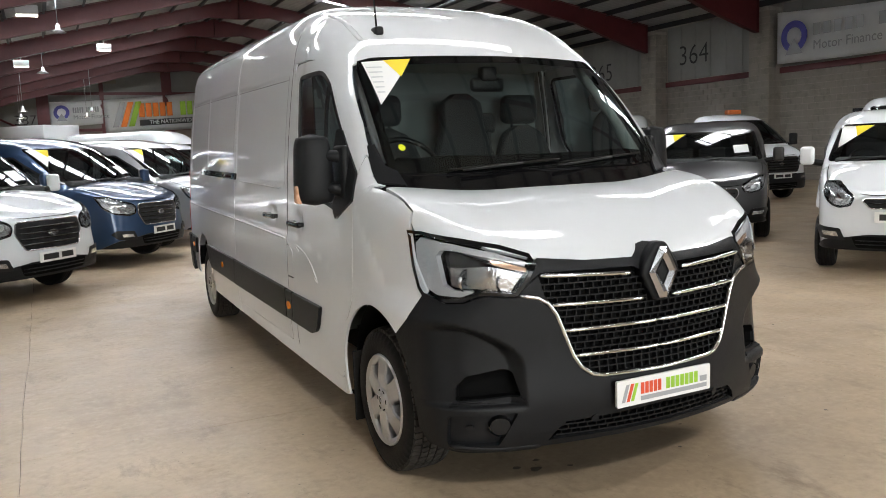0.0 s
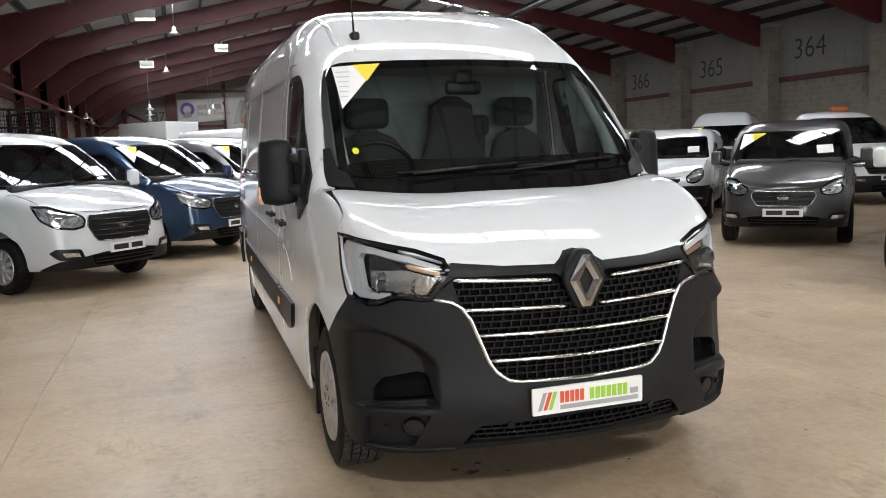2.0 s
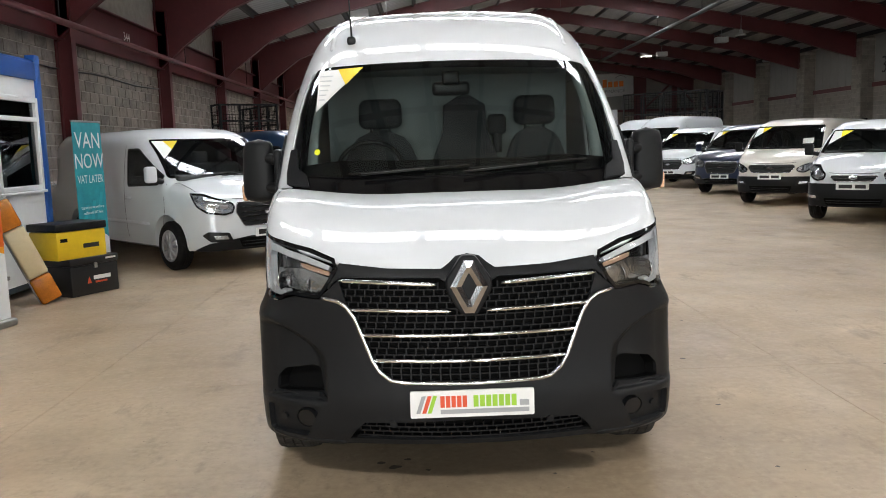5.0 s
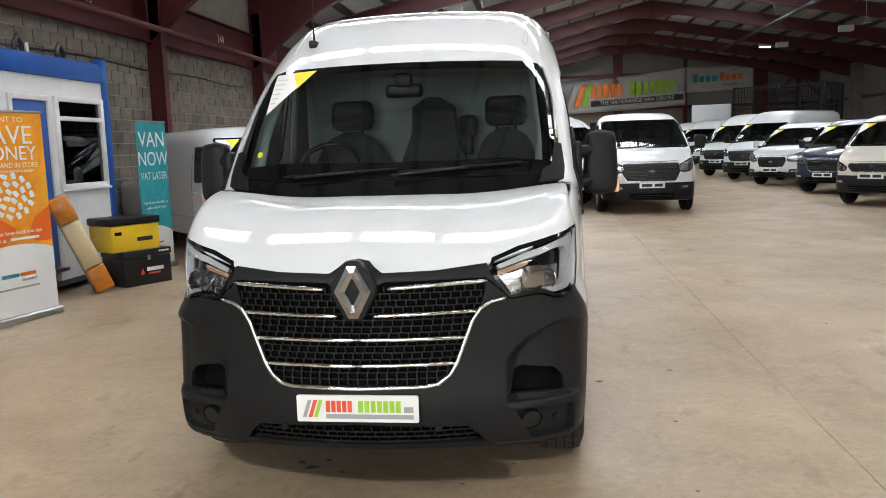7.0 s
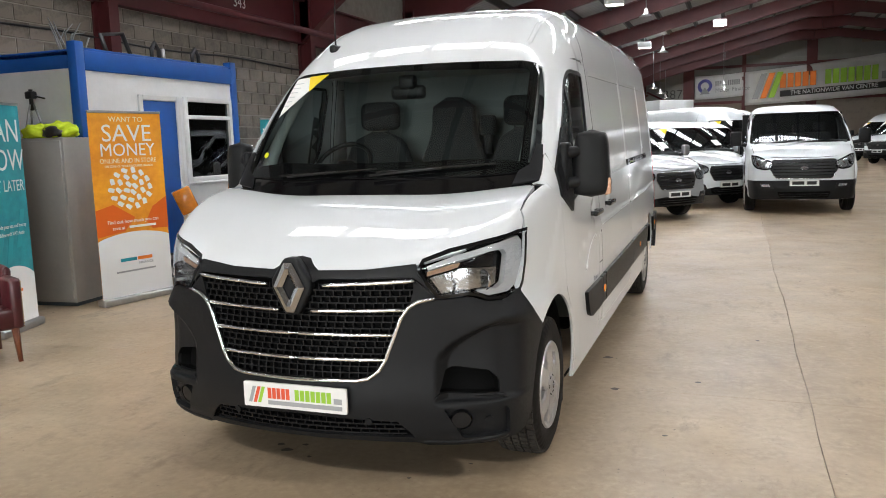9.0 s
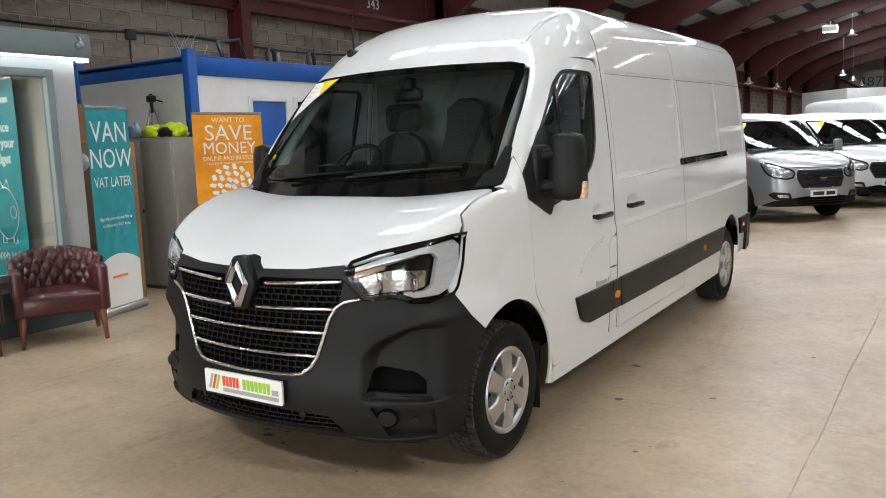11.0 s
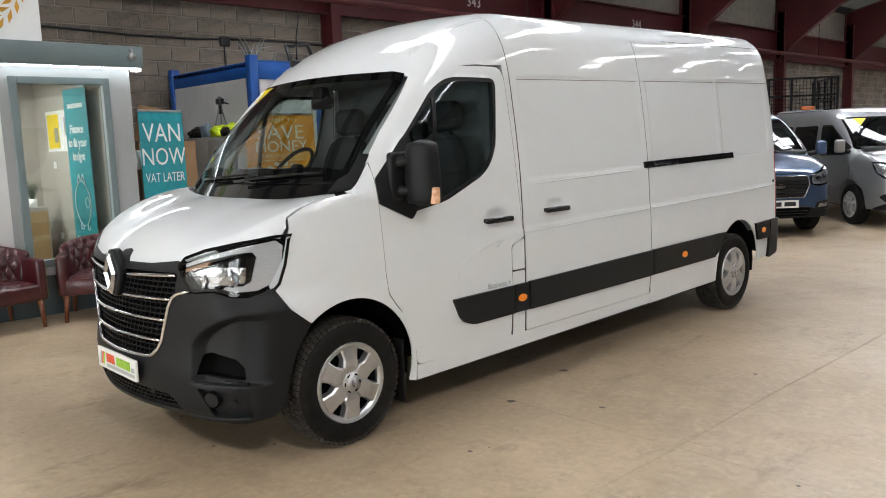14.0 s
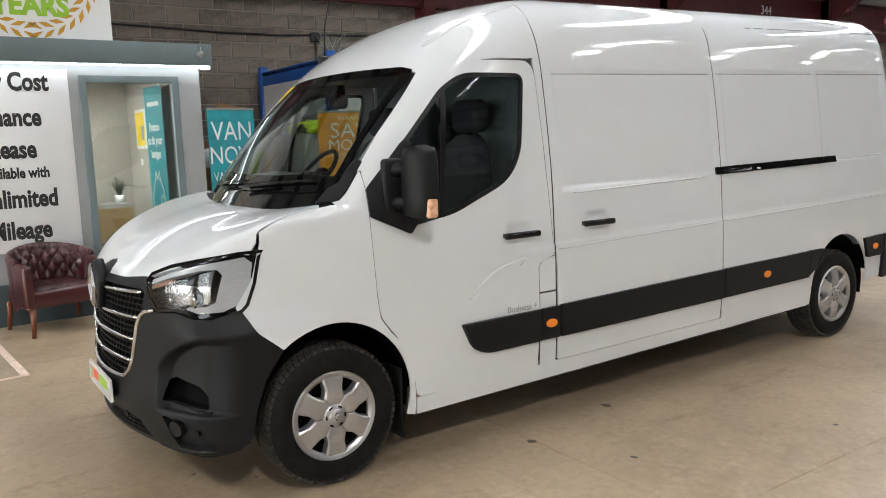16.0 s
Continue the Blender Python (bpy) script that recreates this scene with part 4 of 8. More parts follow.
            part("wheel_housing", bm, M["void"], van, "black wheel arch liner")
        boxed("mud_flap", (s * 0.86 - 0.11, 1.235, 0.13, s * 0.86 + 0.085, 1.25, 0.50), M["rubber"], van, "black rubber mud flap", bevel=0.005)
        wheel(van, (s * 0.855, *FW), s, M["wheel_silver"], spokes=6, tread=True)
        wheel(van, (s * 0.848, RW[0], RW[1]), s, M["wheel_silver"], spokes=6, tread=True)

        # mirror: two arms, a tall head, an amber repeater
        mr = new("door_mirror")
        mr.parent = van
        bm = bmesh.new()
        n = 20
        for (cz, hz, hx, hy) in ((1.442, 0.180, 0.093, 0.075),):
            rings = []
            for k in range(n + 1):
                v = -1 + 2 * k / n
                zz = cz + hz * v
                e = (1 - abs(v) ** 5) ** 0.2
                grow = 1.0 - 0.10 * v
                row = []
                for j in range(24):
                    a = math.tau * j / 24
                    cx_ = math.copysign(abs(math.cos(a)) ** 0.5, math.cos(a))
                    sy_ = math.copysign(abs(math.sin(a)) ** 0.55, math.sin(a))
                    back = 0.35 if sy_ > 0 else 1.0
                    row.append(bm.verts.new((s * (1.105 + hx * cx_ * e * grow), 1.30 + hy * sy_ * e * back - 0.03 * (cx_ > 0) * cx_ * -1, zz)))
                rings.append(row)
            for a_, b_ in zip(rings, rings[1:]):
                for j in range(24):
                    bm.faces.new((a_[j], a_[(j + 1) % 24], b_[(j + 1) % 24], b_[j]))
            bm.faces.new(rings[0][::-1])
            bm.faces.new(rings[-1])
        bmesh.ops.recalc_face_normals(bm, faces=bm.faces)
        part("mirror_head", bm, dark, mr, "dark grey plastic mirror head")
        bm = bmesh.new()
        for zz in (1.345, 1.505):
            tube(bm, [(s * 0.965, 1.24, zz - 0.01), (s * 1.0, 1.225, zz), (s * 1.03, 1.235, zz + 0.004), (s * 1.06, 1.27, zz + 0.004), (s * 1.08, 1.30, zz)], 0.030, 12, taper=[1.25, 1.0, 0.95, 0.9, 0.8], flat=1.05)
        box(bm, s * 0.955, 1.16, 1.29, s * 1.0, 1.31, 1.56, bevel=0.02, seg=3)
        part("mirror_arm", bm, dark, mr)
        bm = bmesh.new()
        box(bm, s * 1.165, 1.275, 1.275, s * 1.207, 1.335, 1.37, bevel=0.016, seg=3)
        part("repeater", bm, M["repeater"], mr, "clear and amber indicator repeater")
        bm = bmesh.new()
        box(bm, s * 1.03, 1.325, 1.40, s * 1.18, 1.333, 1.60, bevel=0.01)
        box(bm, s * 1.03, 1.325, 1.29, s * 1.18, 1.333, 1.38, bevel=0.01)
        part("mirror_glass", bm, M["chrome"], mr, "mirror glass")

    # shadowed shut lines between the panels, and pressed creases along the sides
    for s in (1, -1):
        side = chart("side", s)
        for path in ([(1.083, 1.505), (1.083, 1.23), (1.095, 0.894), (1.108, 0.79), (1.16, 0.715), (1.215, 0.655), (1.262, 0.55), (1.288, 0.45), (1.294, 0.35)],
                     [(2.113, 0.36), (2.113, 0.94)], [(2.114, 0.778), (2.235, 0.778)], [(2.114, 0.935), (2.16, 0.972), (2.236, 0.98)],
                     [(2.240, 0.37), (2.243, 0.96), (2.252, 1.45), (2.246, 2.03), (2.224, 2.300)], [(2.236, 0.985), (2.210, 1.45), (2.189, 2.0), (2.15, 2.058), (1.72, 2.054), (1.62, 2.025)],
                     [(3.721, 0.39), (3.725, 0.72), (3.731, 1.38), (3.725, 2.035), (3.708, 2.325)], [(2.224, 2.302), (3.71, 2.327), (5.95, 2.374)]):
            ribbon("shut_line", path, side, 0.009, 0.0025, M["shut_grey"], van, lift=-0.0034, step=0.03, round_n=6)
        for path in ([(2.27, 1.012), (3.0, 1.03), (3.70, 1.045)], [(3.745, 1.046), (4.9, 1.07), (5.97, 1.09)],
                     [(2.40, 1.318), (3.0, 1.332), (3.56, 1.345)], [(5.13, 1.40), (5.90, 1.415)],
                     rounded([(1.585, 0.78), (1.80, 0.945), (2.09, 1.0)], 0.12)):
            ribbon("crease", path, side, 0.010, 0.0042, white, van, step=0.04, round_n=8)
        for path in ([(2.30, 1.985), (3.70, 2.008)], [(3.745, 2.01), (4.9, 2.03), (5.95, 2.046)]):
            ribbon("roof_seam", path, side, 0.0055, 0.0008, M["sealant"], van, "thin grey sealed seam below the roof", step=0.04, round_n=6)
    # small grey words on the door
    side = chart("side", 1)
    lettering("lettering", "Business +", 0.05, M["ink_grey"], van, pose(1.0135, 1.99, 0.714, 0, 0, 90), wide=1.0)

    # roof: front shell with pillars, long rear skin
    def rf(x, y, z):
        return (y, math.atan2(x, z - 1.0))

    scr_top = [(0.0, 1.355, 2.035), (0.3, 1.37, 2.034), (0.6, 1.42, 2.03), (0.74, 1.465, 2.02)]
    half = [rf(*p) for p in scr_top] + [rf(0.80, 1.487, 1.985), rf(0.815, 1.44, 1.93), rf(0.83, 1.20, 1.645), rf(0.845, 1.02, 1.43), rf(0.90, 0.93, 1.43), rf(0.955, 1.065, 1.535), rf(0.945, 1.10, 1.535), rf(0.898, 1.535, 1.99),
            rf(0.892, 1.60, 2.025), rf(0.889, 1.70, 2.056), rf(0.888, 2.188, 2.064), rf(0.885, 2.213, 2.15), rf(0.855, 2.222, 2.300), rf(0.0, 2.222, 2.45)]
    outline = half + [(a, -b) for a, b in half[-2:0:-1]]
    panel("cab_roof", outline, chart("roof", 1, cab_f), white, van, step=0.022, gap=0.0)
    half = [rf(0.0, 2.226, 2.45), rf(0.852, 2.226, 2.304), rf(0.850, 3.70, 2.33), rf(0.835, 5.955, 2.377), rf(0.0, 6.03, 2.52)]
    outline = half + [(a, -b) for a, b in half[-2:0:-1]]
    panel("roof", outline, chart("roof", 1, cab_f), white, van, step=0.05, gap=0.001)
    # raised strakes of the cab roof
    for s in (1, -1):
        ribbon("roof_strake", [rf(s * 0.70, 1.60, 2.14), rf(s * 0.71, 1.85, 2.30), rf(s * 0.715, 2.2, 2.40)], chart("roof", 1, cab_f), 0.03, 0.004, white, van, lift=0.0)
    # back of the van
    panel("rear_doors", rounded([(-0.90, 0.45), (0.90, 0.45), (0.90, 1.1), (0.83, 2.05), (0.70, 2.42), (-0.70, 2.42), (-0.83, 2.05), (-0.90, 1.1)], 0.05), chart("back", 1, cab_f), white, van, "white rear doors", step=0.06)
    boxed("rear_bumper", (-0.94, 5.98, 0.42, 0.94, 6.13, 0.62), dark, van, bevel=0.04)

    # bonnet
    def bn(x, y, z):
        return (x, (y + z) * 0.7071)

    lip = [(0.0, 0.045, 1.095), (0.055, 0.045, 1.090), (0.082, 0.045, 1.066), (0.118, 0.045, 1.040), (0.20, 0.05, 1.040), (0.35, 0.07, 1.046), (0.56, 0.125, 1.075), (0.72, 0.20, 1.125), (0.88, 0.35, 1.178),
           (0.925, 0.46, 1.195)]
    half = [bn(*p) for p in lip] + [bn(0.926, 0.53, 1.215), bn(0.909, 0.55, 1.257), bn(0.909, 0.58, 1.274), bn(0.908, 0.625, 1.296), bn(0.908, 0.70, 1.321), bn(0.906, 0.80, 1.342), bn(0.90, 0.86, 1.351), bn(0.86, 0.88, 1.354), bn(0.84, 0.878, 1.353), bn(0.6, 0.805, 1.338), bn(0.3, 0.752, 1.33), bn(0.0, 0.735, 1.325)]
    outline = half + [(-a, b) for a, b in half[-2:0:-1]]
    panel("bonnet", outline, bonnet, white, van, gap=0.0018, step=0.025, skirt=0.02)
    # black scuttle below the screen
    half = [bn(0, 0.73, 1.30), bn(0.3, 0.75, 1.305), bn(0.6, 0.80, 1.32), bn(0.89, 0.90, 1.36), bn(0.86, 1.02, 1.46), bn(0.6, 0.99, 1.46), bn(0.3, 0.93, 1.45), bn(0, 0.91, 1.45)]
    outline = half + [(-a, b) for a, b in half[-2:0:-1]]
    panel("scuttle", outline, chart("bonnet", 1, cab_f), M["gloss_black"], van, "black scuttle panel", lift=-0.006, step=0.03)
    for s in (1, -1):
        panel("scuttle_end", [(s * 0.77, 1.355), (s * 0.895, 1.372), (s * 0.90, 1.43), (s * 0.885, 1.55), (s * 0.852, 1.555), (s * 0.836, 1.45), (s * 0.79, 1.42)], screen, dark, van, "grey plastic corner beside the screen", lift=0.006, step=0.015)

    # windscreen: black border and clear pane
    half = [(0.0, 1.40), (0.6, 1.40), (0.825, 1.415), (0.832, 1.50), (0.815, 1.75), (0.795, 1.95), (0.77, 2.005), (0.70, 2.022), (0.35, 2.030), (0.0, 2.032)]
    outer = mirror_path(half)
    hole = rounded(mirror_path([(0.0, 1.418), (0.79, 1.425), (0.785, 1.60), (0.745, 1.975), (0.0, 1.995)]), 0.04)
    panel("screen_border", outer, screen, M["gloss_black"], van, "black windscreen border", holes=[hole], lift=0.0015, step=0.03, skirt=0.004)
    ws = panel("windscreen", shrink(outer, 0.004), screen, M["windscreen"], van, "clear greenish windscreen", lift=0.003, skirt=0, step=0.05)
    ws.visible_shadow = False
    # sticker in the top corner of the screen and a round dot
    panel("price_sticker", [(-0.755, 1.995), (-0.50, 2.008), (-0.755, 1.755)], screen, M["paper"], van, "white corner sticker with grey text bars", lift=0.0045, skirt=0.001)
    panel("sticker_band", [(-0.645, 2.0025), (-0.50, 2.008), (-0.595, 1.905)], screen, M["yellow_paper"], van, "yellow sticker band", lift=0.0055, skirt=0.001)
    for k in range(6):
        zz = 1.965 - 0.028 * k
        panel("text_bar", [(-0.745, zz), (-0.745 + 0.075 - 0.008 * k, zz), (-0.745 + 0.075 - 0.008 * k, zz - 0.006), (-0.745, zz - 0.006)], screen, M["ink_pale"], van, lift=0.0056, skirt=0.0005)
    panel("dot_sticker", arc(-0.735, 1.535, 0.016, 0, 342, 18), screen, mat("dot_yellow", (0.75, 0.8, 0.02), 0.5), van, "small yellow dot sticker", lift=0.0045, skirt=0.001)

    # bumper with its openings
    bottom = fr([(0.0, 0.278), (0.3, 0.275), (0.54, 0.268), (0.70, 0.255), (0.78, 0.252), (0.86, 0.258)])
    grille_half = fr([(0.0, 0.540), (0.30, 0.545), (0.345, 0.553), (0.395, 0.59), (0.425, 0.64), (0.468, 0.755), (0.492, 0.82), (0.525, 0.868), (0.565, 0.893), (0.64, 0.908)])
    top = fr([(0.645, 0.908), (0.66, 0.905), (0.76, 0.915), (0.795, 0.905), (0.83, 0.888), (0.885, 0.883), (0.935, 0.93)])
    edge_side = [(math.atan2(0.965, 0.575), 0.905), (math.atan2(0.985, 0.50), 0.80), (math.atan2(0.995, 0.40), 0.718), (math.atan2(0.995, 0.49), 0.60), (math.atan2(0.985, 0.54), 0.45), (math.atan2(0.975, 0.56), 0.34), (math.atan2(0.96, 0.62), 0.285)]
    half = bottom + [(a, b) for a, b in reversed(edge_side)] + top[::-1] + grille_half[::-1]
    outer = half + [(-a, b) for a, b in half[-2:0:-1]]
    lower = mirror_path(fr([(0.0, 0.300), (0.50, 0.297), (0.528, 0.292), (0.50, 0.335), (0.46, 0.372), (0.0, 0.392)]))
    pockets = []
    for s in (1, -1):
        pockets.append(rounded([(s * a, b) for a, b in fr([(0.645, 0.492), (0.80, 0.480), (0.90, 0.475), (0.897, 0.535), (0.86, 0.578), (0.72, 0.605), (0.675, 0.59)])], 0.012))
    bezels = [rounded([(s * a, b) for a, b in fr([(0.655, 0.43), (0.91, 0.42), (0.905, 0.29), (0.72, 0.285)])], 0.015) for s in (1, -1)]
    bump = panel("bumper", outer, nose_front, dark, van, "dark grey textured plastic bumper", holes=[lower] + pockets + bezels, step=0.0115, edge_step=0.01, lift=0.004, skirt=0.016)
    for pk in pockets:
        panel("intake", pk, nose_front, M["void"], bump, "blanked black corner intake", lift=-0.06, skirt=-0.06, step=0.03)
    for s in (1, -1):
        blade = [(s * a, b) for a, b in fr([(0.62, 0.478), (0.91, 0.452), (0.91, 0.466), (0.645, 0.492)])]
        panel("intake_lip", blade, nose_front, dark, bump, lift=0.012, skirt=0.03, step=0.02)
        bezel = rounded([(s * a, b) for a, b in fr([(0.655, 0.43), (0.91, 0.42), (0.905, 0.29), (0.72, 0.285)])], 0.015)
        panel("fog_bezel", bezel, nose_front, M["plastic_dark"], bump, "recessed fog lamp panel", lift=-0.022, skirt=-0.024, step=0.015, holes=[arc(s * phi(0.725, 0.372), 0.372, 0.043, 0, 346, 24)])
        lamp = arc(s * phi(0.725, 0.372), 0.372, 0.037, 0, 346, 24)
        panel("fog_blank", lamp, nose_front, M["plastic_black"], bump, "round black fog lamp blank", lift=0.0, skirt=0.03, step=0.012)
        panel("sensor", arc(s * phi(0.84, 0.37), 0.365, 0.015, 0, 340, 14), nose_front, dark, bump, "parking sensor", lift=-0.006, skirt=0.01, step=0.01)
        ribbon("bumper_lip", [(s * a, b) for a, b in fr([(0.55, 0.268), (0.70, 0.262), (0.80, 0.27), (0.90, 0.285)])], nose_front, 0.028, 0.008, dark, bump)
        panel("sensor", arc(s * phi(0.335, 0.375), 0.372, 0.016, 0, 340, 14), nose_front, dark, bump, "parking sensor", lift=0.010, skirt=0.02, step=0.01)

    # grille: dark shell, brick-like mesh, chrome bars and surround
    gtop = fr([(0.60, 0.955), (0.565, 1.02), (0.56, 1.055), (0.35, 1.035), (0.13, 1.025), (0.0, 1.025)])
    half = grille_half[:-1] + fr([(0.63, 0.912)]) + gtop
    shell = half + [(-a, b) for a, b in half[-2:0:-1]]
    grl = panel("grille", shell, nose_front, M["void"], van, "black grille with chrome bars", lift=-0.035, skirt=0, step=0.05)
    band = fr([(0.0, 0.985), (0.10, 0.985), (0.125, 1.0), (0.545, 1.005), (0.585, 0.975), (0.60, 0.95), (0.605, 0.96), (0.565, 1.02), (0.56, 1.062), (0.35, 1.040), (0.118, 1.034), (0.085, 1.055), (0.055, 1.08), (0.0, 1.088)])
    panel("grille_band", band + [(-a, b) for a, b in band[-2:0:-1]], nose_front, dark, grl, "dark grey band above the grille", lift=0.002, step=0.02)
    cheek = fr([(0.555, 0.99), (0.60, 0.952), (0.645, 0.915), (0.565, 0.900), (0.522, 0.876)])
    for s in (1, -1):
        panel("grille_cheek", [(s * a, b) for a, b in cheek], nose_front, dark, grl, lift=-0.004, step=0.02)

    def half_width(z):
        return np.interp(z, [0.55, 0.56, 0.6, 0.64, 0.755, 0.82, 0.868, 0.9, 0.98], [0.33, 0.36, 0.395, 0.42, 0.463, 0.487, 0.515, 0.54, 0.55])

    def mesh_rows(name, zs, width_of, cell, par):
        bm = bmesh.new()
        for r, (z0, z1) in enumerate(zip(zs, zs[1:])):
            hw = float(width_of((z0 + z1) / 2))
            bars = [(-hw, hw, z0, True)]
            n = int(2 * hw / cell)
            off = 0.5 * cell if r % 2 else 0.0
            for k in range(n + 1):
                x = -hw + off + k * cell
                if x < hw:
                    bars.append((x, x, z0, False))
            for xa, xb, z, flat in bars:
                m = 26 if flat else 2
                prev = None
                for k in range(m + 1 if flat else 2):
                    if flat:
                        x, zz = xa + (xb - xa) * k / m, z
                    else:
                        x, zz = xa, z if k == 0 else z1
                    yy = nose_y(np.array([abs(x)]), np.array([zz]))[0] + 0.012
                    zz += RAKE * (yy - 0.86)
                    q = 0.0030
                    ring = [bm.verts.new((x + (0 if flat else -q), yy, zz + (-q if flat else 0))), bm.verts.new((x + (0 if flat else q), yy, zz + (q if flat else 0))),
                            bm.verts.new((x + (0 if flat else q * 1.4), yy + 0.022, zz + (q * 1.4 if flat else 0))), bm.verts.new((x - (0 if flat else q * 1.4), yy + 0.022, zz - (q * 1.4 if flat else 0)))]
                    if prev:
                        for i in range(4):
                            bm.faces.new((prev[i], prev[(i + 1) % 4], ring[(i + 1) % 4], ring[i]))
                    prev = ring
        bmesh.ops.recalc_face_normals(bm, faces=bm.faces)
        return part(name, bm, M["grille_black"], par, "black mesh of the grille in brick pattern", smooth=False)

    mesh_rows("grille_mesh", [0.570 + 0.0282 * k for k in range(16)], half_width, 0.042, grl)
    mesh_rows("lower_mesh", [0.300 + 0.0225 * k for k in range(5)], lambda z: 0.50 - (z - 0.3) * 0.3, 0.042, bump)
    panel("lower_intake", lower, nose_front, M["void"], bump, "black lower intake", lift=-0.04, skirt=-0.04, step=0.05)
    for z0, z1, xs in ((0.972, 0.992, (0.135, 0.55)), (0.860, 0.868, (0.075, 0.505)), (0.757, 0.757, (0.0, 0.455)), (0.645, 0.648, (0.0, 0.410))):
        for s in (1, -1):
            pts = [(xs[0] + (xs[1] - xs[0]) * k / 8, z0 + (z1 - z0) * k / 8) for k in range(9)]
            ribbon("chrome_bar", [(s * a, b) for a, b in fr(pts)], nose_front, 0.018, 0.011, M["chrome"], grl, "chrome grille bar", lift=0.006)
    rim_half = fr([(0.0, 0.548), (0.29, 0.553), (0.34, 0.562), (0.388, 0.598), (0.418, 0.648), (0.46, 0.760), (0.486, 0.828), (0.52, 0.878), (0.56, 0.902), (0.63, 0.916)])
    ribbon("chrome_surround", [(-a, b) for a, b in rim_half[:0:-1]] + rim_half, nose_front, 0.019, 0.012, M["chrome"], grl, "chrome grille surround", lift=0.004)

    # diamond badge on its dark plate
    zb = 0.968
    bm = bmesh.new()
    plate_o = rounded([(-0.028, zb + 0.128), (0.028, zb + 0.128), (0.098, zb + 0.025), (0.098, zb - 0.015), (0.035, zb - 0.128), (-0.035, zb - 0.128), (-0.098, zb - 0.015), (-0.098, zb + 0.025)], 0.02)
    slab(bm, plate_o, 0.05, Matrix.Translation((0, 0.008, 0)))
    es = [e for e in bm.edges if all(abs(v.co.y - 0.008) < 1e-4 for v in e.verts)]
    bmesh.ops.bevel(bm, geom=es, offset=0.012, segments=3, affect="EDGES", profile=0.5)
    bmesh.ops.recalc_face_normals(bm, faces=bm.faces)
    part("badge_plate", bm, dark, van, "dark plate behind the badge")
    bm = bmesh.new()
    outer_d = [(-0.02, 0.108), (0.02, 0.108), (0.078, 0.0), (0.02, -0.113), (-0.02, -0.113), (-0.078, 0.0)]
    mid_d = [(-0.008, 0.082), (0.008, 0.082), (0.055, 0.0), (0.010, -0.085), (-0.010, -0.085), (-0.055, 0.0)]
    inner_d = [(-0.002, 0.055), (0.002, 0.055), (0.032, 0.0), (0.003, -0.055), (-0.003, -0.055), (-0.032, 0.0)]
    rings = [[bm.verts.new((x, y, zb + z)) for x, z in o] for o, y in ((outer_d, 0.010), (outer_d, -0.004), (mid_d, -0.016), (inner_d, -0.004), (inner_d, 0.012))]
    for a, b in zip(rings, rings[1:]):
        for i in range(6):
            bm.faces.new((a[i], a[(i + 1) % 6], b[(i + 1) % 6], b[i]))
    bmesh.ops.recalc_face_normals(bm, faces=bm.faces)
    part("badge", bm, M["satin_chrome"], van, "chrome diamond badge", smooth=False)

    # dealer plate: white plate with colour bars in place of a name
    bm = bmesh.new()
    slab(bm, rounded([(-0.262, 0.412), (0.262, 0.412), (0.262, 0.527), (-0.262, 0.527)], 0.008), 0.012, Matrix.Translation((0, -0.012, 0)))
    pl = part("dealer_plate", bm, mat("plate_white", (0.84, 0.84, 0.83), 0.25, coat=0.4), van, "white dealer plate with coloured bars", smooth=False)
    for x, m_ in ((-0.238, "ink_grey"), (-0.213, "ink_red"), (-0.190, "ink_green")):
        bm = bmesh.new()
        slab(bm, [(x, 0.432), (x + 0.017, 0.432), (x + 0.042, 0.507), (x + 0.025, 0.507)], 0.001, Matrix.Translation((0, -0.0135, 0)))
        part("stripe", bm, M[m_], pl, smooth=False)
    for xa, n, m_ in ((-0.135, 5, "ink_red"), (0.005, 7, "ink_green")):
        for i in range(n):
            bm = bmesh.new()
            w = 0.0235 if n == 5 else 0.0268
            box(bm, xa + i * w, -0.0138, 0.455, xa + i * w + w * 0.78, -0.0125, 0.505)
            part("name_bar", bm, M[m_], pl, smooth=False)
    boxed("name_bar", (0.2, -0.0138, 0.455, 0.24, -0.0125, 0.48), M["ink_grey"], pl)
    boxed("strapline", (-0.135, -0.0138, 0.427, 0.24, -0.0125, 0.446), M["ink_grey"], pl)

    # headlamps
    for s in (1, -1):
        hl = new("headlamp")
        hl.parent = van

        def hp(pts):
            return [(s * a, b) for a, b in fr(pts)]

        out = hp([(0.560, 1.038), (0.585, 1.080), (0.70, 1.120), (0.83, 1.152), (0.915, 1.178), (0.945, 1.180)]) + [(s * math.atan2(0.962, 0.47), 1.15), (s * math.atan2(0.965, 0.50), 1.03)] + \
            [(s * math.atan2(0.963, 0.54), 0.935)] + hp([(0.93, 0.895), (0.88, 0.888), (0.832, 0.893), (0.80, 0.912), (0.762, 0.922), (0.66, 0.912), (0.64, 0.915), (0.60, 0.965)])
        ring_in = shrink(out, 0.014)
        panel("surround", out, nose_front, M["gloss_black"], hl, "gloss black headlamp surround", holes=[ring_in], lift=0.003, skirt=0.02, step=0.02)
        panel("housing", shrink(out, 0.006), nose_front, M["gloss_black"], hl, "black headlamp housing", lift=-0.055, skirt=-0.055, step=0.03)
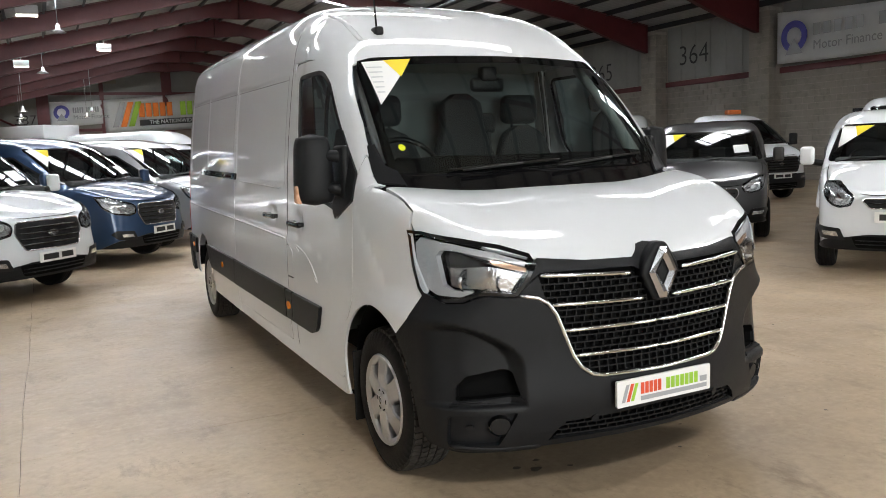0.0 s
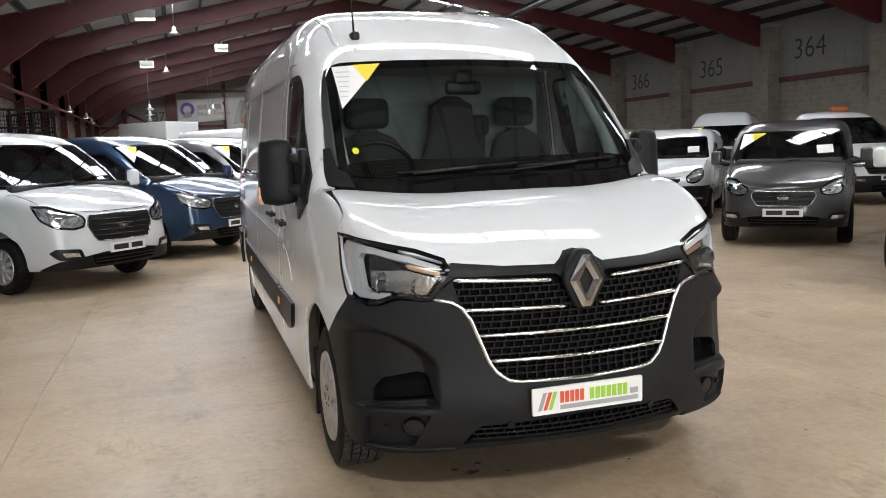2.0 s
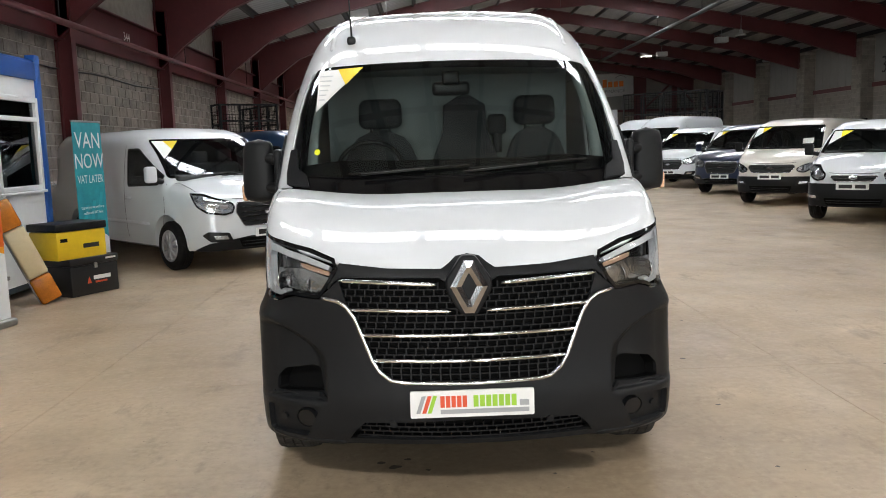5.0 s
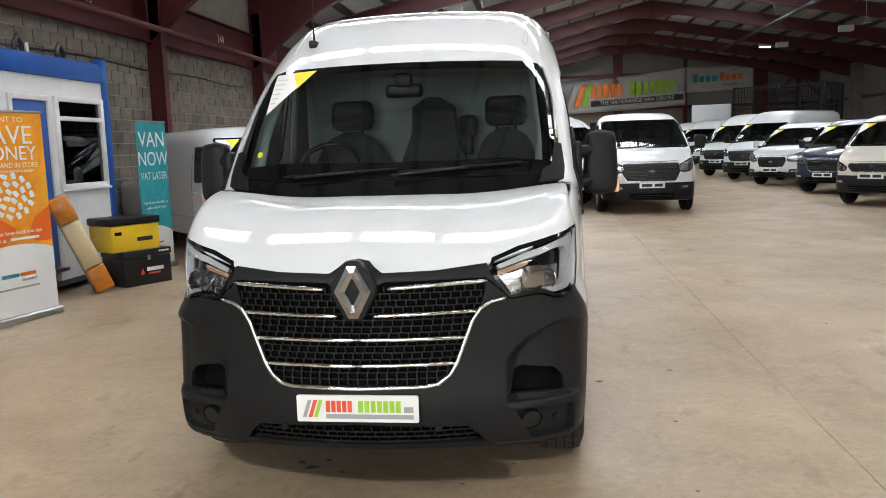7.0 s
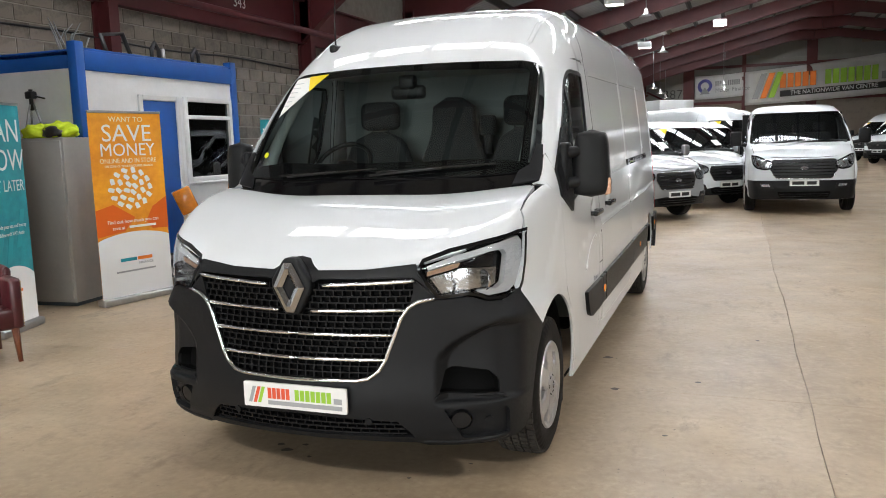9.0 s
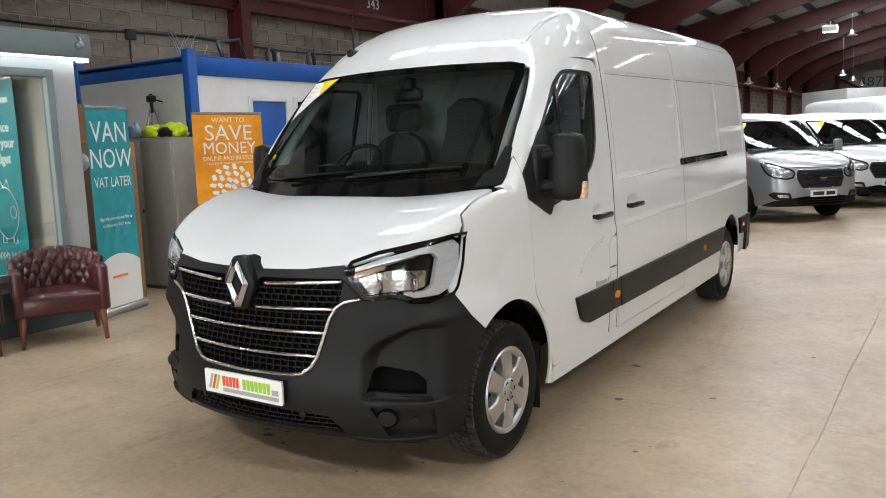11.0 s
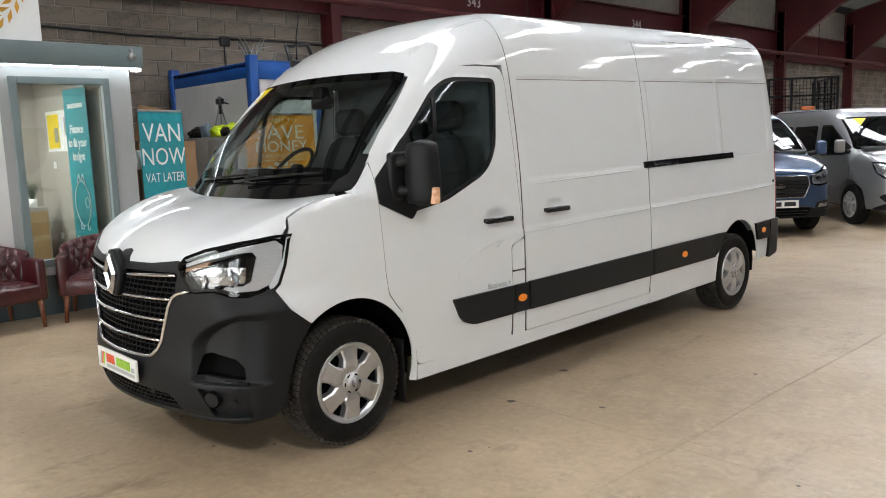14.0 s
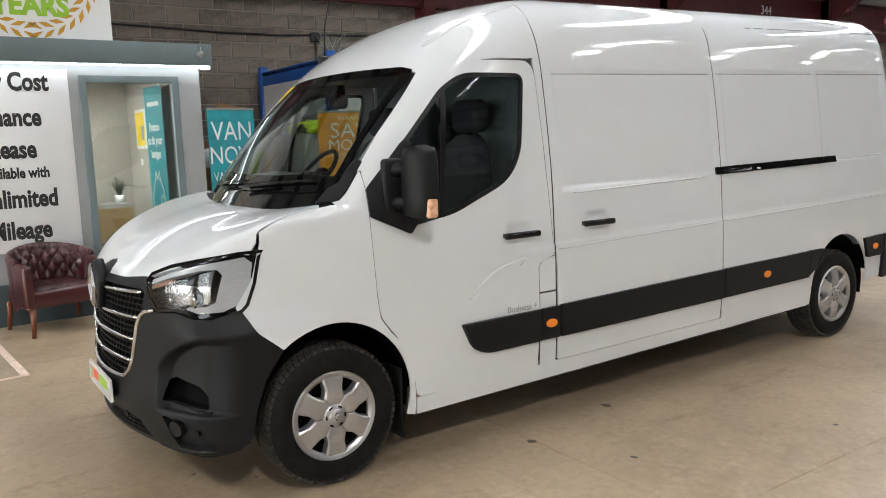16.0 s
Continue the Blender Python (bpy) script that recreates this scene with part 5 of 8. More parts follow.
        drl = hp([(0.60, 1.054), (0.72, 1.098), (0.85, 1.134), (0.925, 1.152)]) + [(s * math.atan2(0.953, 0.505), 1.125), (s * math.atan2(0.956, 0.525), 1.0), (s * math.atan2(0.952, 0.57), 0.945)] + \
            hp([(0.90, 0.915), (0.84, 0.912), (0.80, 0.930), (0.806, 0.938), (0.865, 0.938), (0.886, 0.958), (0.897, 1.08), (0.885, 1.105), (0.84, 1.103), (0.72, 1.072), (0.605, 1.036)])
        panel("day_lamp", drl, nose_front, M["light_guide"], hl, "frosted white light guide", lift=-0.010, skirt=0.03, step=0.015)
        ind = hp([(0.60, 1.030), (0.70, 1.060), (0.735, 1.066), (0.725, 1.046), (0.69, 1.034), (0.60, 1.010)])
        panel("indicator", ind, nose_front, M["amber_clear"], hl, "indicator behind clear glass", lift=-0.014, skirt=0.02, step=0.015)
        tray = hp([(0.612, 1.0), (0.70, 1.03), (0.735, 1.04), (0.875, 1.03), (0.872, 0.955), (0.845, 0.944), (0.79, 0.944), (0.76, 0.934), (0.66, 0.926)])
        panel("tray", tray, nose_front, M["chrome_soft"], hl, "chrome inner reflector", lift=-0.034, skirt=0.02, step=0.02)
        for xc, zc, rad, deep in ((0.662, 0.975, 0.040, 0.030), (0.792, 0.985, 0.048, 0.045)):
            yc = nose_y(np.array([xc]), np.array([zc]))[0]
            m = Matrix.Translation((s * xc, yc + 0.058, zc + RAKE * (yc - 0.86))) @ Matrix.Rotation(radians(-24 * s), 4, "Z") @ Matrix.Rotation(radians(90), 4, "X")
            bm = bmesh.new()
            lathe(bm, [(rad, 0.0), (rad * 0.98, -0.004), (rad * 0.86, -deep * 0.45), (rad * 0.6, -deep * 0.8), (rad * 0.3, -deep), (0.001, -deep)], 28, "z", m)
            part("reflector", bm, M["chrome"], hl, "round chrome reflector")
            bm = bmesh.new()
            lathe(bm, [(rad * 0.34, -deep * 0.95), (rad * 0.34, -deep * 0.35), (rad * 0.2, -deep * 0.2), (0.001, -deep * 0.15)], 16, "z", m)
            part("bulb", bm, M["gloss_black"] if xc < 0.7 else M["chrome"], hl, "bulb shield")
            bm = bmesh.new()
            lathe(bm, [(rad * 1.0, 0.001), (rad * 1.05, 0.004), (rad * 1.12, 0.0), (rad * 1.1, -0.01)], 28, "z", m)
            part("reflector_ring", bm, M["satin_chrome"], hl)
        gl = panel("lens", shrink(out, 0.004), nose_front, M["lamp_glass"], hl, "clear headlamp lens", lift=0.001, skirt=0, step=0.03)
        gl.visible_shadow = False

    # wipers
    for xa, xb, za, zb_ in ((-0.34, -0.62, 1.425, 1.41), (0.28, -0.12, 1.437, 1.41)):
        wp = new("wiper")
        wp.parent = van
        go = screen[0]
        q = go(np.array([(xb + (xa + 0.36 - xb) * k / 10, zb_ - 0.015 + (za - zb_ + 0.03) * k / 10) for k in range(11)]))
        bm = bmesh.new()
        tube(bm, [(x, y - 0.030, z + 0.012) for x, y, z in q[2:8]], 0.009, 8, flat=0.6)
        part("wiper_arm", bm, M["plastic_black"], wp)
        bm = bmesh.new()
        q2 = go(np.array([(xa - 0.22 + 0.62 * k / 12, za - 0.010 + 0.03 * k / 12) for k in range(13)]))
        tube(bm, [(x, y - 0.02, z + 0.006) for x, y, z in q2], 0.0075, 6, flat=0.8)
        part("wiper_blade", bm, M["rubber"], wp)

    # aerial
    bm = bmesh.new()
    box(bm, -0.605, 1.60, 2.165, -0.555, 1.69, 2.215, bevel=0.015, seg=3)
    part("aerial_base", bm, M["plastic_black"], van)
    bm = bmesh.new()
    tube(bm, [(-0.58, 1.65, 2.20), (-0.586, 1.66, 2.38), (-0.598, 1.72, 2.62)], 0.0042, 6, taper=[1.6, 1, 0.7])
    part("aerial", bm, M["plastic_black"], van, "thin black aerial")

    # cabin: dashboard, wheel, seats, bulkhead, headlining, mirror, floor
    bm = bmesh.new()
    rows = []
    for y, z in ((0.93, 1.36), (1.05, 1.42), (1.25, 1.44), (1.38, 1.42), (1.45, 1.34), (1.47, 1.15), (1.40, 0.9), (1.2, 0.7)):
        rows.append([bm.verts.new((x, y + 0.06 * abs(x) ** 2 - 0.03 * (abs(x + 0.49) < 0.2), z + 0.05 * math.exp(-((x + 0.49) / 0.2) ** 2) * (z > 1.3) - 0.02 * abs(x))) for x in [(-0.86 + 1.72 * k / 24) for k in range(25)]])
    for a, b in zip(rows, rows[1:]):
        for i in range(24):
            bm.faces.new((a[i], a[i + 1], b[i + 1], b[i]))
    part("dashboard", bm, M["dash_grey"], van, "dark grey moulded dashboard")
    for xa in (-0.05, 0.2, 0.52):
        boxed("tray_lid", (xa, 1.15, 1.425, xa + 0.2, 1.36, 1.452), M["plastic_dark"], van, "dashboard tray lid", bevel=0.012)
    bm = bmesh.new()
    m = Matrix.Translation((-0.49, 1.50, 1.45)) @ Matrix.Rotation(radians(48), 4, "X")
    tube(bm, [m @ Vector((0.185 * math.cos(math.tau * k / 32), 0.185 * math.sin(math.tau * k / 32), 0)) for k in range(32)], 0.015, 8, closed=True)
    for a in (0, 180, 270):
        tube(bm, [m @ Vector((0, 0, -0.02)), m @ Vector((0.18 * math.cos(radians(a)), 0.18 * math.sin(radians(a)), 0))], 0.016, 6)
    box(bm, -0.06, -0.06, -0.05, 0.06, 0.06, 0.0, bevel=0.02, m=m)
    part("steering_wheel", bm, M["plastic_black"], van, "black steering wheel")
    for x0, x1, xr, hr in ((-0.70, -0.19, -0.445, 0.14), (-0.14, 0.34, 0.10, 0.0), (0.35, 0.77, 0.56, 0.135)):
        st = new("cab_seat")
        st.parent = van
        boxed("seat_cushion", (x0, 1.55, 0.78, x1, 2.05, 0.95), M["cloth_dark"], st, bevel=0.06)
        hw, top = (x1 - x0) / 2, 1.665 if hr else 1.87
        bm = bmesh.new()
        rings = []
        for j in range(17):
            v = j / 16
            z = 0.92 + (top - 0.92) * v
            w = hw * (1 - (0.34 * float(sstep(0.62, 1.0, v)) if hr else 0.42 * float(sstep(0.45, 0.82, v)))) * min(1, (1.001 - v) * (9 if hr else 14)) ** 0.3
            y = 1.90 + 0.09 * v
            row = []
            for i in range(24):
                a = math.tau * i / 24
                c, q = math.cos(a), math.sin(a)
                row.append(bm.verts.new((xr + w * math.copysign(abs(c) ** 0.5, c), y + 0.065 * math.copysign(abs(q) ** 0.7, q) - 0.045 * abs(c) ** 4 * (q < 0), z)))
            rings.append(row)
        for a_, b_ in zip(rings, rings[1:]):
            for i in range(24):
                bm.faces.new((a_[i], a_[(i + 1) % 24], b_[(i + 1) % 24], b_[i]))
        bm.faces.new(rings[0][::-1])
        bm.faces.new(rings[-1])
        part("seat_back", bm, M["cloth_dark"], st, "dark cloth seat back")
        if not hr:
            # the narrow rest of the twin bench beside the tall back
            bm = bmesh.new()
            box(bm, 0.255, 1.96, 1.615, 0.375, 2.04, 1.75, bevel=0.035, seg=4)
            tube(bm, [(0.315, 2.0, 1.5), (0.315, 2.0, 1.66)], 0.03, 8)
            part("headrest", bm, M["cloth_dark"], st)
            continue
        bm = bmesh.new()
        box(bm, xr - hr, 1.94, 1.675, xr + hr, 2.05, 1.865, bevel=0.05, seg=5)
        for v in bm.verts:
            v.co.x = xr + (v.co.x - xr) * (1.0 - 0.5 * max(0, v.co.z - 1.79))
        for dx in (-0.06, 0.06):
            tube(bm, [(xr + dx, 1.99, 1.6), (xr + dx, 1.99, 1.72)], 0.009, 6)
        part("headrest", bm, M["cloth_dark"], st)
    boxed("bulkhead", (-0.80, 2.16, 0.4, 0.80, 2.19, 2.10), M["bulkhead"], van, "pale grey cargo bulkhead")
    for s in (1, -1):
        bm = bmesh.new()
        tube(bm, [(s * 0.79, 1.10, 1.44), (s * 0.785, 1.24, 1.62), (s * 0.765, 1.42, 1.82), (s * 0.735, 1.58, 1.99)], 0.032, 10, taper=[1.3, 1.0, 0.9, 0.9])
        part("pillar_trim", bm, M["dash_grey"], van, "pale grey inner pillar trim")
    boxed("headlining", (-0.75, 1.55, 2.02, 0.75, 2.17, 2.06), M["bulkhead"], van, bevel=0.015)
    bm = bmesh.new()
    box(bm, -0.11, 1.42, 1.84, 0.11, 1.46, 1.92, bevel=0.025, seg=3)
    box(bm, -0.05, 1.40, 1.90, 0.05, 1.47, 1.98, bevel=0.015)
    part("interior_mirror", bm, M["plastic_black"], van, "rear-view camera housing")
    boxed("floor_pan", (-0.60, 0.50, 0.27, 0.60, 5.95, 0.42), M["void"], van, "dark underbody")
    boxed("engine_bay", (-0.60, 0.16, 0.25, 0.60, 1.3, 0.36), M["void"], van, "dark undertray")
    bm = bmesh.new()
    tube(bm, [(-0.8, 5.19, 0.345), (0.8, 5.19, 0.345)], 0.045, 8)
    tube(bm, [(-0.4, 2.5, 0.28), (-0.4, 5.8, 0.30)], 0.04, 8)
    box(bm, 0.3, 2.4, 0.25, 0.75, 3.4, 0.36, bevel=0.03)
    part("running_gear", bm, M["void"], van, "dark axle and exhaust")
    return van


van = build_van()

# ---- site cabin, office front, banners and clutter ----
M["cabin_white"] = mat("cabin_white", (0.78, 0.79, 0.80), 0.45, var=0.07, scale=2, bump=0.03, bscale=30)
M["cabin_blue"] = mat("cabin_blue", (0.008, 0.085, 0.36), 0.4, var=0.15, scale=3)
M["frame_white"] = mat("frame_white", (0.72, 0.73, 0.73), 0.4, var=0.05)
M["office_grey"] = mat("office_grey", (0.39, 0.405, 0.41), 0.5, var=0.05, scale=1.5)
M["office_trim"] = mat("office_trim", (0.16, 0.205, 0.215), 0.45, var=0.08, scale=3)
M["board_white"] = mat("board_white", (0.82, 0.83, 0.83), 0.35, var=0.02)
M["teal"] = mat("teal_print", (0.012, 0.24, 0.30), 0.45, var=0.25, scale=1.6, tint=(0.02, 0.33, 0.38))
M["orange"] = mat("orange_print", (0.86, 0.25, 0.012), 0.45, var=0.25, scale=1.8, tint=(0.9, 0.36, 0.02))
M["white_print"] = mat("white_print", (0.85, 0.86, 0.86), 0.45)
M["cream_print"] = mat("cream_print", (0.9, 0.85, 0.6), 0.45)
M["locker_grey"] = mat("locker_grey", (0.36, 0.36, 0.345), 0.45, var=0.1, scale=2)
M["leather"] = mat("burgundy_leather", (0.055, 0.007, 0.010), 0.33, var=0.35, scale=7, bump=0.12, bscale=160, coat=0.25)
M["leg_wood"] = mat("leg_wood", (0.16, 0.05, 0.02), 0.35, var=0.3, scale=12, stretch=(8, 8, 1))
M["brass"] = mat("brass_nail", (0.45, 0.30, 0.10), 0.3, metal=1.0)
M["tool_yellow"] = mat("tool_yellow", (0.78, 0.52, 0.015), 0.4, var=0.1, scale=5)
M["tool_black"] = mat("tool_black", (0.012, 0.012, 0.013), 0.35, var=0.2, scale=5)
M["amber_lens"] = mat("amber_lens", (0.62, 0.20, 0.015), 0.15, var=0.3, scale=9, coat=0.6)
M["cream_lens"] = mat("cream_lens", (0.72, 0.60, 0.36), 0.3, var=0.08, coat=0.3)
M["hivis"] = mat("hivis", (0.55, 0.72, 0.02), 0.8, var=0.25, scale=8, bump=0.3, bscale=40)
M["card"] = mat("cardboard", (0.33, 0.20, 0.10), 0.85, var=0.15, scale=5)
M["steel"] = mat("steel_grey", (0.4, 0.4, 0.4), 0.35, metal=0.9, var=0.1)
M["skirting"] = mat("office_skirt", (0.06, 0.085, 0.095), 0.5, var=0.15, scale=4)
M["office_glass"] = glass("office_glass", (0.9, 0.95, 0.95), 0.8)
M["cabin_glass"] = glass("cabin_glass", (0.55, 0.65, 0.65), 0.45)
M["leaf"] = mat("plant_leaf", (0.06, 0.09, 0.05), 0.6, var=0.3, scale=20)
M["pale_room"] = mat("pale_room", (0.46, 0.43, 0.39), 0.8, var=0.05)
M["led"] = mat("led_strip", (0.9, 0.95, 1), 0.4, glow=(0.9, 0.97, 1.0), power=7.0)


def site_cabin():
    cab = thing("site_cabin", "white portable site cabin with bright blue steel frame", "cabin", pose(-4.75, 3.82, 0, 0, 0, 90))
    # local x runs along the front (0 to 2.78), local y goes in from the front
    Lx, D, H = 2.76, 2.32, 2.72
    for q in ((-0.01, 0.03, 0.14, 0.86, 0.09, H - 0.2), (1.47, 0.03, 0.14, 1.60, 0.09, H - 0.2), (2.60, 0.03, 0.14, Lx - 0.10, 0.09, H - 0.2),
              (0.86, 0.03, 2.20, 1.47, 0.09, H - 0.2), (1.60, 0.03, 2.27, 2.60, 0.09, H - 0.2), (1.60, 0.03, 0.14, 2.60, 0.09, 1.19)):
        boxed("wall_panel", q, M["cabin_white"], cab)
    boxed("side_wall", (-0.08, 0.09, 0.14, -0.02, D, H - 0.2), M["cabin_white"], cab)
    boxed("side_wall", (Lx - 0.09, 0.09, 0.14, Lx - 0.03, D, H - 0.2), M["cabin_white"], cab)
    boxed("back_wall", (-0.02, D - 0.05, 0.14, Lx - 0.09, D, H - 0.2), M["cabin_white"], cab)
    boxed("roof", (-0.09, 0.02, H - 0.08, Lx - 0.02, D, H - 0.04), M["cabin_white"], cab)
    boxed("cabin_floor", (-0.09, 0.02, 0.08, Lx - 0.02, D, 0.14), M["skirting"], cab)
    for x in (-0.11, Lx - 0.12):
        for y in (0.0, D - 0.1):
            boxed("post", (x, y, 0, x + 0.12, y + 0.12, H + 0.06), M["cabin_blue"], cab, bevel=0.008)
    for dims in ((0.01, 0.0, H - 0.24, Lx - 0.12, 0.05, H - 0.03), (0.01, 0.03, H - 0.03, Lx - 0.12, 0.10, H), ):
        boxed("top_rail", dims, M["cabin_blue"], cab, bevel=0.006)
    for x in (-0.09, Lx - 0.08):
        boxed("side_rail", (x, 0.12, H - 0.22, x + 0.06, D - 0.1, H - 0.02), M["cabin_blue"], cab, bevel=0.006)
    # door
    bm = bmesh.new()
    for d in ((0.80, 0.0, 0.28, 0.86, 0.06, 2.26), (1.46, 0.0, 0.28, 1.52, 0.06, 2.26), (0.86, 0.0, 2.20, 1.46, 0.06, 2.26)):
        box(bm, *d, bevel=0.005, seg=1)
    part("door_frame", bm, M["frame_white"], cab, "pale grey door frame", smooth=False)
    d = boxed("door", (0.865, 0.02, 0.33, 1.455, 0.06, 2.195), M["cabin_blue"], cab, "bright blue flush door", bevel=0.004)
    boxed("door_handle", (0.90, -0.02, 1.16, 1.0, 0.018, 1.19), M["steel"], d, bevel=0.006)
    boxed("door_sill", (0.80, -0.05, 0.26, 1.52, 0.06, 0.30), M["steel"], cab, "worn metal door sill")
    # window
    w = boxed("window", (1.58, -0.03, 1.16, 2.62, 0.0, 1.189), M["frame_white"], cab, "white two-part window", bevel=0.006)
    for q in ((1.60, -0.01, 1.19, 1.66, 0.07, 2.27), (2.54, -0.01, 1.19, 2.60, 0.07, 2.27), (1.66, -0.01, 2.21, 2.54, 0.07, 2.27), (1.66, -0.01, 1.19, 2.54, 0.07, 1.25), (1.66, -0.01, 1.99, 2.54, 0.07, 2.04)):
        boxed("window_bar", q, M["frame_white"], w, bevel=0.006)
    boxed("pane", (1.66, 0.03, 1.25, 2.54, 0.036, 1.99), M["cabin_glass"], w, "dark reflecting pane")
    boxed("pane", (1.66, 0.03, 2.04, 2.54, 0.036, 2.21), M["cabin_glass"], w, "dark reflecting vent pane")
    # black sheet behind the panes paints the cabin's unlit inside
    boxed("blind", (1.62, 0.12, 1.2, 2.58, 0.13, 2.25), M["void"], cab, "black sheet standing in for the unlit room behind the window")
    for x in (0.06, 1.35, Lx - 0.1):
        boxed("foot", (x - 0.05, 0.1, 0, x + 0.08, 0.25, 0.08), M["skirting"], cab)
    # clutter on the roof
    def onroof(name, label, cat, make, material):
        bm = bmesh.new()
        make(bm)
        tagged(part(name, bm, material), label, cat)
    R = lambda x, y, z: Vector((-4.75 - y, 3.82 + x, H - 0.04 + z))
    onroof("monitor_bracket", "black folding bracket on the cabin roof", "bracket",
           lambda bm: [tube(bm, [R(0.75, 0.35, 0), R(0.70, 0.4, 0.28), R(1.05, 0.4, 0.33), R(1.15, 0.35, 0)], 0.03, 6), box(bm, *R(0.78, 0.38, 0.0), *(R(1.1, 0.5, 0.06)), bevel=0.0)], M["tool_black"])
    for x in (1.55, 2.35):
        onroof("hook_pipe", "dark curved pipe end on the cabin roof", "pipe",
               lambda bm, x=x: tube(bm, [R(x, 0.4, 0), R(x, 0.4, 0.2), R(x + 0.06, 0.4, 0.28), R(x + 0.13, 0.4, 0.2), R(x + 0.14, 0.4, 0)], 0.028, 8), M["tool_black"])
    onroof("steel_tube", "upright steel tube on the cabin roof", "pipe", lambda bm: tube(bm, [R(1.78, 0.4, 0), R(1.75, 0.4, 0.22)], 0.03, 10), M["steel"])
    rnd = random.Random(3)
    def twig(bm):
        for k in range(7):
            a = rnd.uniform(-0.7, 0.7)
            b = R(0.15 + 0.02 * k, 0.45, 0)
            m_ = b + Vector((rnd.uniform(-0.1, 0.1), a * 0.25, rnd.uniform(0.15, 0.3)))
            tube(bm, [b, m_, m_ + Vector((0.05, a * 0.3, rnd.uniform(0.0, 0.18)))], 0.012, 5, taper=[1, 0.8, 0.3])
    onroof("dry_branch", "grey dry branch lying on the cabin roof", "branch", twig, M["steel"])
    onroof("roof_stick", "thin pale stick on the cabin roof", "stick", lambda bm: tube(bm, [R(0.5, 0.5, 0), R(0.62, 0.5, 0.24)], 0.010, 5), M["locker_grey"])
    return cab


def pullup(x, y, rz, width, height, label, draw, group="pull-up banners"):
    """A roller banner: foot, pole, top rail and printed sheet."""
    b = thing("pullup_banner", label, "banner", pose(x, y, 0, 0, 0, rz), group)
    hw = width / 2
    boxed("base", (-hw - 0.02, -0.06, 0, hw + 0.02, 0.07, 0.075), M["steel"], b, "silver banner base", bevel=0.02)
    boxed("top_rail", (-hw, -0.012, height - 0.025, hw, 0.012, height), M["steel"], b, bevel=0.004)
    bm = bmesh.new()
    tube(bm, [(0, 0.05, 0.05), (0, 0.045, height - 0.02)], 0.011, 8)
    part("pole", bm, M["steel"], b)
    draw(b, hw, height)
    return b


def sheet(b, pts, material, y=0.0, name="print", label=""):
    bm = bmesh.new()
    slab(bm, pts, 0.0016, Matrix.Translation((0, y, 0)))
    return part(name, bm, material, b, label, smooth=False)


def wave(hw, z, amp, n=14):
    return [(-hw + 2 * hw * k / n, z + amp * math.sin(math.pi * k / n) ** 0.8) for k in range(n + 1)]


def draw_van_now(b, hw, H):
    sheet(b, [(-hw, 0.07), (hw, 0.07), (hw, H - 0.02), (-hw, H - 0.02)], M["teal"], label="teal printed sheet")
    sheet(b, [(-hw, 0.07)] + [(hw, 0.07)] + wave(hw, 0.50, 0.10)[::-1], M["white_print"], -0.004, label="white foot of the sheet")
    Z = lambda z: pose(0, -0.006, z)
    lettering("lettering", "VAN", 0.29, M["white_print"], b, Z(H - 0.26), wide=0.92)
    lettering("lettering", "NOW", 0.27, M["white_print"], b, Z(H - 0.52), wide=0.88)
    lettering("lettering", "VAT LATER", 0.145, M["white_print"], b, Z(H - 0.745), wide=0.76)
    lettering("lettering", "Upgrade your van and free up", 0.05, M["white_print"], b, Z(H - 1.10), wide=0.82)
    lettering("lettering", "cashflow with VAT Assist", 0.05, M["white_print"], b, Z(H - 1.17), wide=0.82)
    for k, (a, z0, z1) in enumerate(((0.12, 0.75, 1.1), (-0.05, 0.62, 1.0), (-0.2, 0.66, 0.95))):
        sheet(b, [(a - 0.05, z0), (a + 0.03, z0 + 0.02), (a + 0.13, z1), (a + 0.06, z1)], mat("teal_light", (0.02, 0.34, 0.40), 0.45), -0.0035, "swirl")
    sheet(b, [(-0.13, 0.36), (0.1, 0.36), (0.1, 0.385), (-0.13, 0.385)], M["ink_orange"], -0.0055, "logo_bar")


